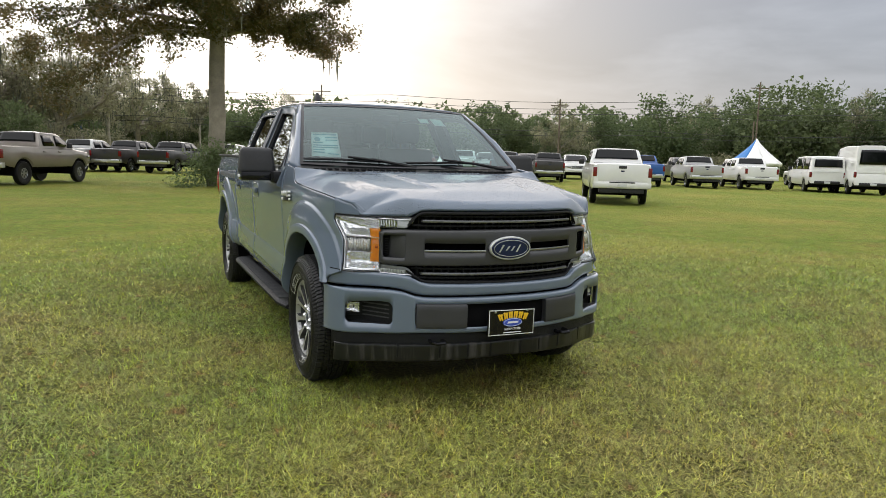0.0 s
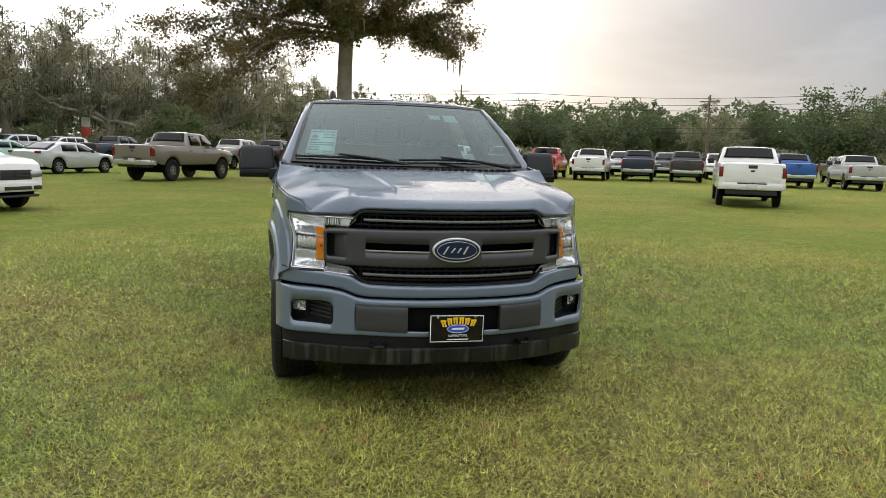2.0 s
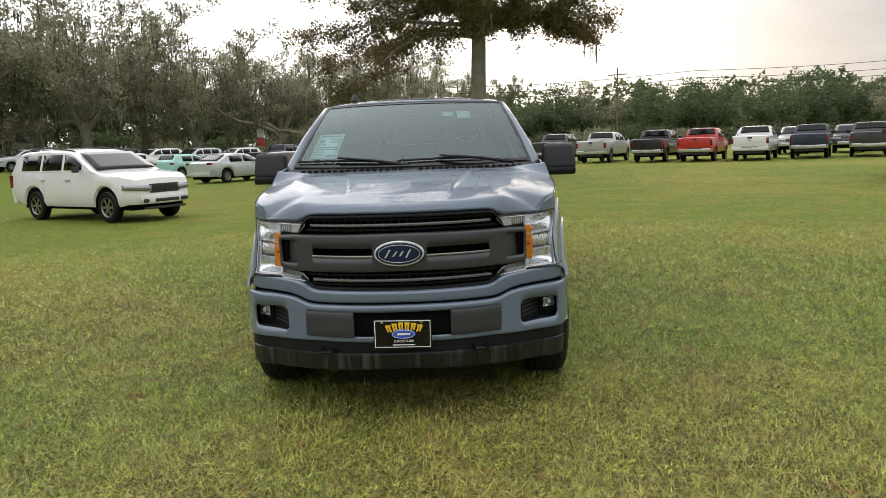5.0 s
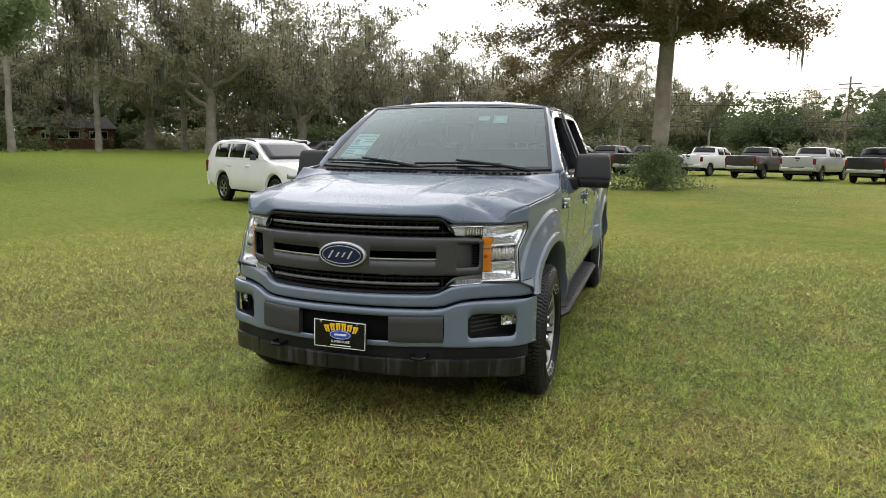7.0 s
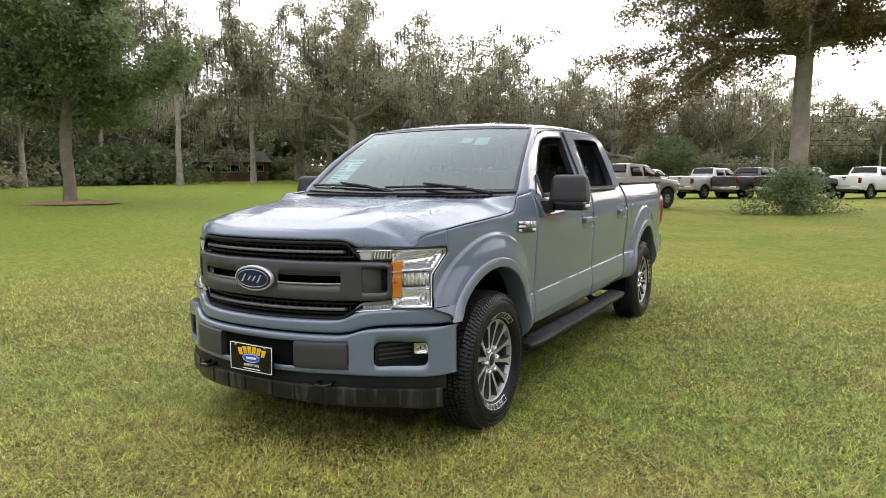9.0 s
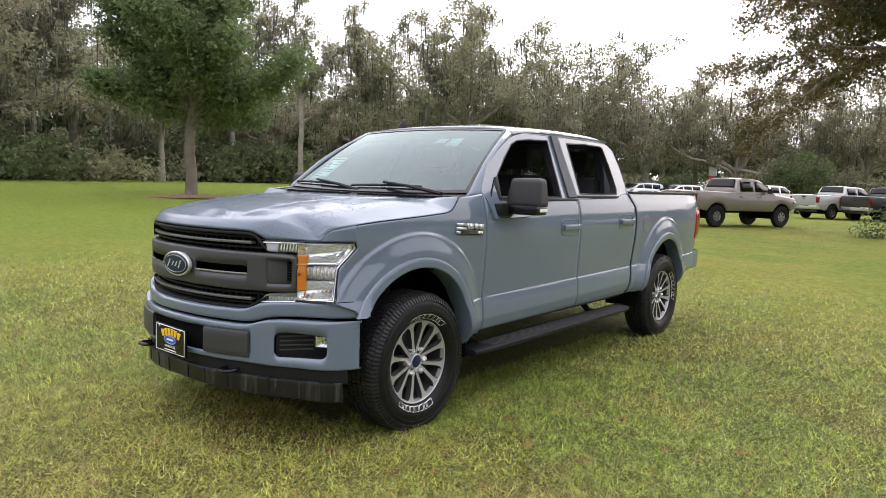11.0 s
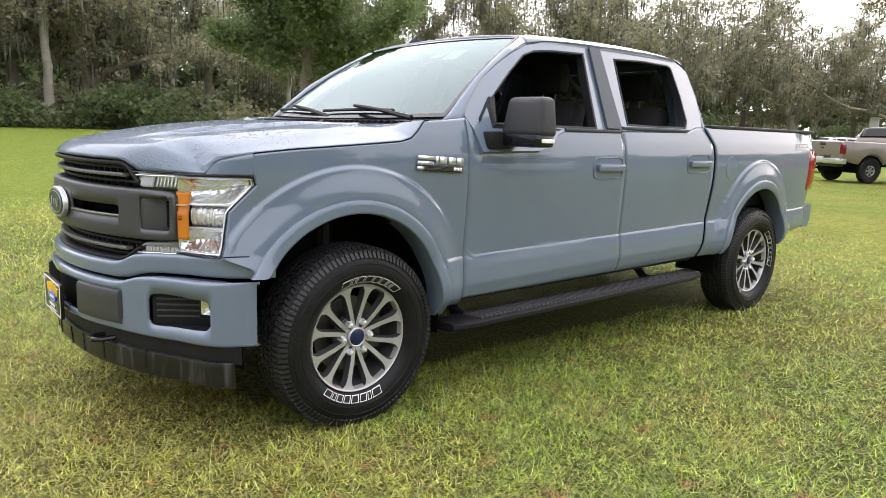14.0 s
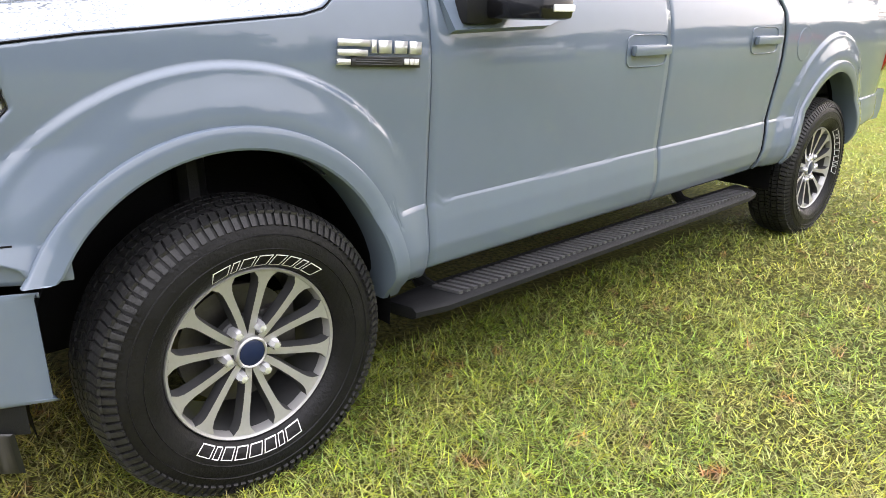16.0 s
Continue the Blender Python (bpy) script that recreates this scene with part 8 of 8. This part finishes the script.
def build_trees():
    rng = np.random.default_rng(5)
    # the oak behind the truck
    oak = leader_tree("oak_tree", 11, 18.0, 0.34, 6.1, 42, 5.2, 3.6, 170000, 0.12, LEAF_RUST, BARK, "tall spreading oak with rust-tinged leaves and moss", 220, 0.22, (8, 56), 0.008, 4, (172, 0.80), low=((186, 6.5, 3, 8.6), (163, 7.2, 6, 8.8), (214, 6.9, 2, 7.6), (20, 6.8, 8, 5.6), (175, 7.8, 3, 8.2), (200, 8.4, 6, 8.4), (150, 8.0, 8, 7.5), (192, 6.0, 0, 6.8)))
    set_at(oak, 1.45, 26.2, 0)
    # the shade tree standing alone towards the wood
    sh = leader_tree("oak_tree", 23, 14.0, 0.27, 4.0, 28, 5.9, 3.2, 85000, 0.20, LEAF_GREEN, mat("grey_brown_bark", (0.17, 0.145, 0.115), 0.9, 0, 0, 0.35, 2.0, 0.9, 12), "green oak standing alone on the field", 120, 0.42, (16, 62), 0.02, 4)
    set_at(sh, -28.4, 16.2, 10)
    bm = bmesh.new()
    rows = []
    for k in range(8):
        t = k / 7
        rows.append([((1.9 * t + 0.1) * (1 + 0.12 * math.sin(3 * q) + 0.07 * math.sin(7 * q + 1)) * math.cos(q), (1.9 * t + 0.1) * (1 + 0.12 * math.sin(3 * q) + 0.07 * math.sin(7 * q + 1)) * math.sin(q), 0.13 * (1 - t * t) - 0.005) for q in [2 * math.pi * i / 32 for i in range(32)]])
    grid(bm, rows, close=True)
    mu = part("mulch_bed", bm, mat("brown_mulch", (0.16, 0.085, 0.045), 0.95, 0, 0, 0.35, 3, 0.8, 25))
    mu.matrix_world = pose(-28.4, 16.2, lift(-28.4, 16.2))
    tagged(mu, "brown mulch heaped round the lone oak's foot", "mulch")
    # kinds of trees in the wood
    A = make_tree("live_oak_tree", 31, 16.5, 8.5, 0.42, 5.0, 9, 12500, 0.26, LEAF_WOOD, BARK, "mossy live oak at the wood's edge", 900, 0, (10, 65), clump=0.46)
    B = make_tree("live_oak_tree", 37, 14.0, 9.0, 0.45, 3.6, 10, 12500, 0.26, LEAF_GREY, BARK, "grey-green live oak hung with moss", 1200, 0.0, (8, 55), clump=0.46)
    C = make_tree("tall_tree", 41, 19.0, 5.0, 0.30, 9.0, 8, 11000, 0.24, LEAF_GREY, BARK_PALE, "tall slender tree with thin crown", 500, 0, (30, 75), clump=0.40, bare=0.2)
    D = make_tree("broadleaf_tree", 43, 12.0, 6.5, 0.30, 2.2, 10, 9500, 0.40, LEAF_FAR, BARK, "dense green tree in the far tree line", 0, 0.6, (10, 55), clump=0.66)
    E = make_tree("broadleaf_tree", 47, 10.5, 6.0, 0.28, 2.0, 10, 9200, 0.40, LEAF_OAK, BARK, "dark green tree in the far tree line", 0, 0.6, (10, 55), clump=0.66)
    F = make_tree("broadleaf_tree", 53, 12.0, 6.5, 0.30, 2.2, 6, 2900, 0.85, LEAF_OAK, BARK, "dark green tree beyond the field", 0, 0.6, (10, 55), clump=0.8)
    kinds = {"F": F, "A": A, "B": B, "C": C, "D": D, "E": E}
    used = set()

    def plant(k, x, y, s=1.0, group="wood"):
        turn = float(rng.uniform(0, 360))
        if k not in used:
            used.add(k)
            T = set_at(kinds[k], x, y, turn, s)
        else:
            T = copy_thing(kinds[k], pose(0, 0, 0))
            set_at(T, x, y, turn, s)
        tagged(T, group=group)

    def polar(az, d, cx=0.5, cy=-4.0):
        return cx + d * math.cos(radians(az)), cy + d * math.sin(radians(az))
    # wood from behind the sedan round to the left edge
    for k, az, d, s in (
        ("B", 99, 84, 0.85), ("B", 104, 76, 0.9), ("A", 107, 84, 0.85), ("B", 110.5, 74, 0.95), ("A", 114, 80, 1.05), ("B", 118, 72, 1.12), ("A", 121, 84, 1.28), ("A", 125, 72, 1.25), ("C", 127, 80, 1.1), ("B", 129.5, 88, 1.35),
        ("C", 133, 74, 0.95), ("A", 135, 96, 1.1), ("C", 138.5, 72, 1.0), ("B", 141, 90, 1.1), ("C", 144, 78, 0.95), ("A", 146.5, 84, 1.1), ("C", 149, 66, 0.9), ("B", 152, 76, 1.1), ("A", 155, 64, 1.1), ("C", 157.5, 58, 0.95),
        ("A", 160, 58, 1.15), ("B", 163, 54, 1.1), ("C", 165.5, 50, 1.0), ("A", 168, 55, 1.15), ("B", 172, 52, 1.1), ("A", 177, 54, 1.1), ("B", 183, 56, 1.1),
        ("B", 139, 116, 1.1), ("A", 118, 106, 1.1), ("B", 110, 108, 1.05), ("C", 161.5, 70, 1.1), ("C", 170, 62, 1.05), ("C", 175.5, 60, 1.1)):
        x, y = polar(az, d)
        plant(k, x, y, s)
    # the depth of the wood behind
    for i in range(20):
        az = 99 + i * 4.6
        d = (112, 118)[i % 2] - 0.75 * max(0, az - 130)
        x, y = polar(az, d)
        plant("F", x, y, (1.05 + 0.25 * abs(math.sin(i * 1.9))) * (0.72 if az < 122 else 1.0))
    # far line on the right
    for i in range(34):
        az = 27 + i * 2.15
        d = 118 + 9 * math.sin(i * 1.7) + (10 if i % 2 else 0)
        x, y = polar(az, d)
        plant(("D", "E", "D", "E", "A")[i % 5], x, y, (0.78 + 0.22 * abs(math.sin(i * 2.3))) * (1.0 if i % 5 < 4 else 0.72) * (1 + 0.42 * smooth(52, 40, az)), "far tree line")
    for i in range(16):
        x, y = polar(28.5 + 4.3 * i, 142 + 5 * math.sin(i * 2.1))
        plant("F", x, y, 0.95 + 0.2 * abs(math.sin(i * 1.3)), "far tree line")
    # trees behind the vehicles left of the oak
    for k, az, d, s in (("B", 95.8, 85, 1.02), ("B", 101.0, 85, 0.95), ("A", 90.4, 105, 0.92), ("C", 92.6, 92, 0.6), ("C", 88.0, 112, 0.62), ("C", 86.0, 108, 0.6), ("C", 97.5, 100, 0.65), ("E", 99.5, 70, 0.55)):
        x, y = polar(az, d)
        plant(k, x, y, s)
    # behind the camera, so that the paint has something to mirror
    for i, (az, d) in enumerate(((-60, 70), (-46, 74), (-30, 78), (-14, 72), (2, 84), (14, 95), (-53, 80), (-38, 70), (-22, 82), (-6, 76), (9, 80), (18, 92), (-76, 74), (-92, 70), (-108, 76), (-126, 72), (-144, 70), (-160, 66), (22, 110), (-2, 100), (-38, 96))):
        x, y = polar(az, d)
        plant("F", x, y, 1.55 if -58 < az < 20 else 1.0, "trees behind")


def bush(name, seed, w, h, count, size, leaf, label):
    r = np.random.default_rng(seed)
    n = int(22 + w * 6)
    c = np.stack([r.normal(0, w * 0.30, n), r.normal(0, w * 0.22, n), h * (0.12 + 0.72 * r.random(n))], 1)
    c[:, 2] *= np.exp(-(c[:, 0] / (0.62 * w)) ** 2)
    v, f = scatter(r, c, np.full(n, 0.16 * h + 0.06), count, size, 0.8, tri=size > 0.15)
    v[:, 2] = np.maximum(v[:, 2], 0.0)
    T = thing(name, pose(0, 0, 0), label, "bush")
    o = raw("foliage", v, f, leaf, T, smooth=False)
    tagged(o, kind="stuff")
    bm = bmesh.new()
    for k in range(7):
        a = 2 * math.pi * k / 7
        tube(bm, [(0, 0, -0.05), (0.2 * w * math.cos(a), 0.15 * w * math.sin(a), h * 0.4), (0.36 * w * math.cos(a), 0.25 * w * math.sin(a), h * 0.75)], [0.03, 0.02, 0.01], 5)
    part("branching_stem", bm, BARK, T)
    return T


def build_bushes():
    b = bush("undergrowth_bush", 3, 2.5, 2.3, 7500, 0.11, LEAF_GREEN, "rough bush growing round the oak's foot")
    set_at(b, 1.40, 25.6, 20, 0.82)
    hedge = bush("undergrowth_bush", 7, 7.0, 2.6, 3800, 0.26, LEAF_OAK, "green undergrowth along the wood's edge")
    dark = bush("undergrowth_bush", 9, 6.5, 2.4, 3400, 0.28, LEAF_WOOD, "dark undergrowth along the wood's edge")
    first = {0: hedge, 1: dark}
    set_at(copy_thing(dark, pose(0, 0, 0)), -57.5, 67.5, 30, 0.9)
    seen_b = set()
    rng = np.random.default_rng(8)
    spots = [(az, 49 + 4 * math.sin(az)) for az in np.arange(160, 188, 4.4)] + [(az, 98) for az in np.arange(126, 156, 4.5)] + [(az, 92) for az in np.arange(99, 126, 4.5)] + [(az, 110) for az in np.arange(28, 98, 3.4)] + [(az, 56) for az in np.arange(154, 160, 2.5)] + [(az, 78) for az in np.arange(141, 172, 2.4)]
    for i, (az, d) in enumerate(spots):
        x, y = 0.5 + d * math.cos(radians(az)), -4 + d * math.sin(radians(az))
        k = i % 2
        T = first[k] if k not in seen_b else copy_thing(first[k], pose(0, 0, 0))
        seen_b.add(k)
        set_at(T, x, y, float(rng.uniform(0, 360)), float(rng.uniform(0.75, 1.25)) * (1.25 if d > 80 else 1.75 if d == 78 else 1.0))
        tagged(T, group="undergrowth")


build_trees()
build_bushes()

# ---- grass blades round the truck ----
def build_grass():
    rng = np.random.default_rng(77)
    blade = MATS_FIELD.copy()
    blade.name = "grass_blade"
    nt = blade.node_tree
    b = nt.nodes["Principled BSDF"]
    src = next(n for n in nt.nodes if n.bl_idname == "ShaderNodeHueSaturation").outputs[0]
    g = nt.nodes.new("ShaderNodeNewGeometry")
    hv = nt.nodes.new("ShaderNodeHueSaturation")
    for out, lo, hi in (("Value", 0.52, 2.60), ("Hue", 0.470, 0.526), ("Saturation", 0.76, 1.10)):
        r = nt.nodes.new("ShaderNodeMapRange")
        r.inputs[3].default_value, r.inputs[4].default_value = lo, hi
        if out != "Value":
            m = nt.nodes.new("ShaderNodeMath")
            m.operation = "MULTIPLY"
            m.inputs[1].default_value = 17.31 if out == "Hue" else 41.77
            fr = nt.nodes.new("ShaderNodeMath")
            fr.operation = "FRACT"
            nt.links.new(g.outputs["Random Per Island"], m.inputs[0])
            nt.links.new(m.outputs[0], fr.inputs[0])
            nt.links.new(fr.outputs[0], r.inputs[0])
        else:
            nt.links.new(g.outputs["Random Per Island"], r.inputs[0])
        nt.links.new(r.outputs[0], hv.inputs[out])
    nt.links.new(src, hv.inputs["Color"])
    # some blades are dry
    pick = nt.nodes.new("ShaderNodeMath")
    pick.operation = "MULTIPLY"
    pick.inputs[1].default_value = 73.9
    nt.links.new(g.outputs["Random Per Island"], pick.inputs[0])
    part_of = nt.nodes.new("ShaderNodeMath")
    part_of.operation = "FRACT"
    nt.links.new(pick.outputs[0], part_of.inputs[0])
    dry = nt.nodes.new("ShaderNodeMapRange")
    for i, v in ((1, 0.78), (2, 0.95), (3, 0.0), (4, 0.6)):
        dry.inputs[i].default_value = v
    nt.links.new(part_of.outputs[0], dry.inputs[0])
    tint = nt.nodes.new("ShaderNodeMix")
    tint.data_type = "RGBA"
    tint.inputs[7].default_value = (0.33, 0.255, 0.135, 1)
    nt.links.new(dry.outputs[0], tint.inputs[0])
    nt.links.new(hv.outputs[0], tint.inputs[6])
    nt.links.new(tint.outputs[2], b.inputs["Base Color"])
    for l in list(b.inputs["Normal"].links):
        nt.links.remove(l)
    b.inputs["Roughness"].default_value = 0.55
    tr = nt.nodes.new("ShaderNodeBsdfTranslucent")
    nt.links.new(tint.outputs[2], tr.inputs[0])
    sh = nt.nodes.new("ShaderNodeMixShader")
    sh.inputs[0].default_value = 0.35
    nt.links.new(b.outputs[0], sh.inputs[1])
    nt.links.new(tr.outputs[0], sh.inputs[2])
    nt.links.new(sh.outputs[0], nt.nodes["Material Output"].inputs[0])
    b.inputs["Specular IOR Level"].default_value = 0.35
    # one carpet that thins out evenly with the distance from the truck's front
    cx, cy = 0.6, -1.3
    rr = np.linspace(0, 10.5, 600)
    dens = 12500 / (1 + (np.maximum(0, rr - 2.0) / 1.9) ** 2.1)
    cdf = np.cumsum(dens * rr)
    total = int(2 * math.pi * np.sum(dens * rr) * (rr[1] - rr[0]))
    for near in (True, False):
        u = rng.uniform(0, cdf[-1], total)
        rad = np.interp(u, cdf, rr)
        rad = rad[(rad < 4.6) == near]
        n = len(rad)
        a = rng.uniform(0, 2 * math.pi, n)
        x, y = cx + rad * np.cos(a), cy + rad * np.sin(a)
        keep = ~((np.abs(x) < 0.55) & (y > -0.3) & (y < 4.4))
        x, y, rad = x[keep], y[keep], rad[keep]
        n = len(x)
        thin = np.interp(rad, rr, dens[0] / dens)
        tuft = 0.6 + 0.7 * (np.sin(x * 5.1 + np.sin(y * 3.3) * 1.7) * np.sin(y * 4.7 + np.sin(x * 2.9) * 1.9) * 0.5 + 0.5)
        l = 0.064 * np.minimum(thin ** 0.05, 1.3) * rng.uniform(0.45, 1.4, n) * tuft
        w = 0.0044 * np.minimum(thin ** 0.42, 4.2) * np.interp(rad, (6.5, 10.5), (1, 0.35)) * rng.uniform(0.55, 1.4, n)
        az = rng.uniform(0, 2 * math.pi, n)
        tilt = 1.54 - 0.95 * rng.uniform(0, 1, n) ** 1.6
        d = np.stack([np.cos(az) * np.sin(tilt), np.sin(az) * np.sin(tilt), np.cos(tilt)], 1)
        s = np.stack([-np.sin(az), np.cos(az), np.zeros(n)], 1) * w[:, None] * 0.5
        z = np.zeros(n) if near else np.array([lift(float(p), float(q)) for p, q in zip(x, y)])
        p = np.stack([x, y, z - 0.004 + rng.uniform(0, 0.012, n)], 1)
        tip = p + d * l[:, None] - np.array((0, 0, 1.0)) * (l * 0.10)[:, None]
        v = np.stack([p - s, p + s, tip], 1).reshape(-1, 3)
        f = np.arange(n * 3).reshape(-1, 3)
        o = raw("grass", v, f, blade, None, smooth=False)
        tagged(o, "short mown grass blades, green to straw", "grass", kind="stuff")


build_grass()
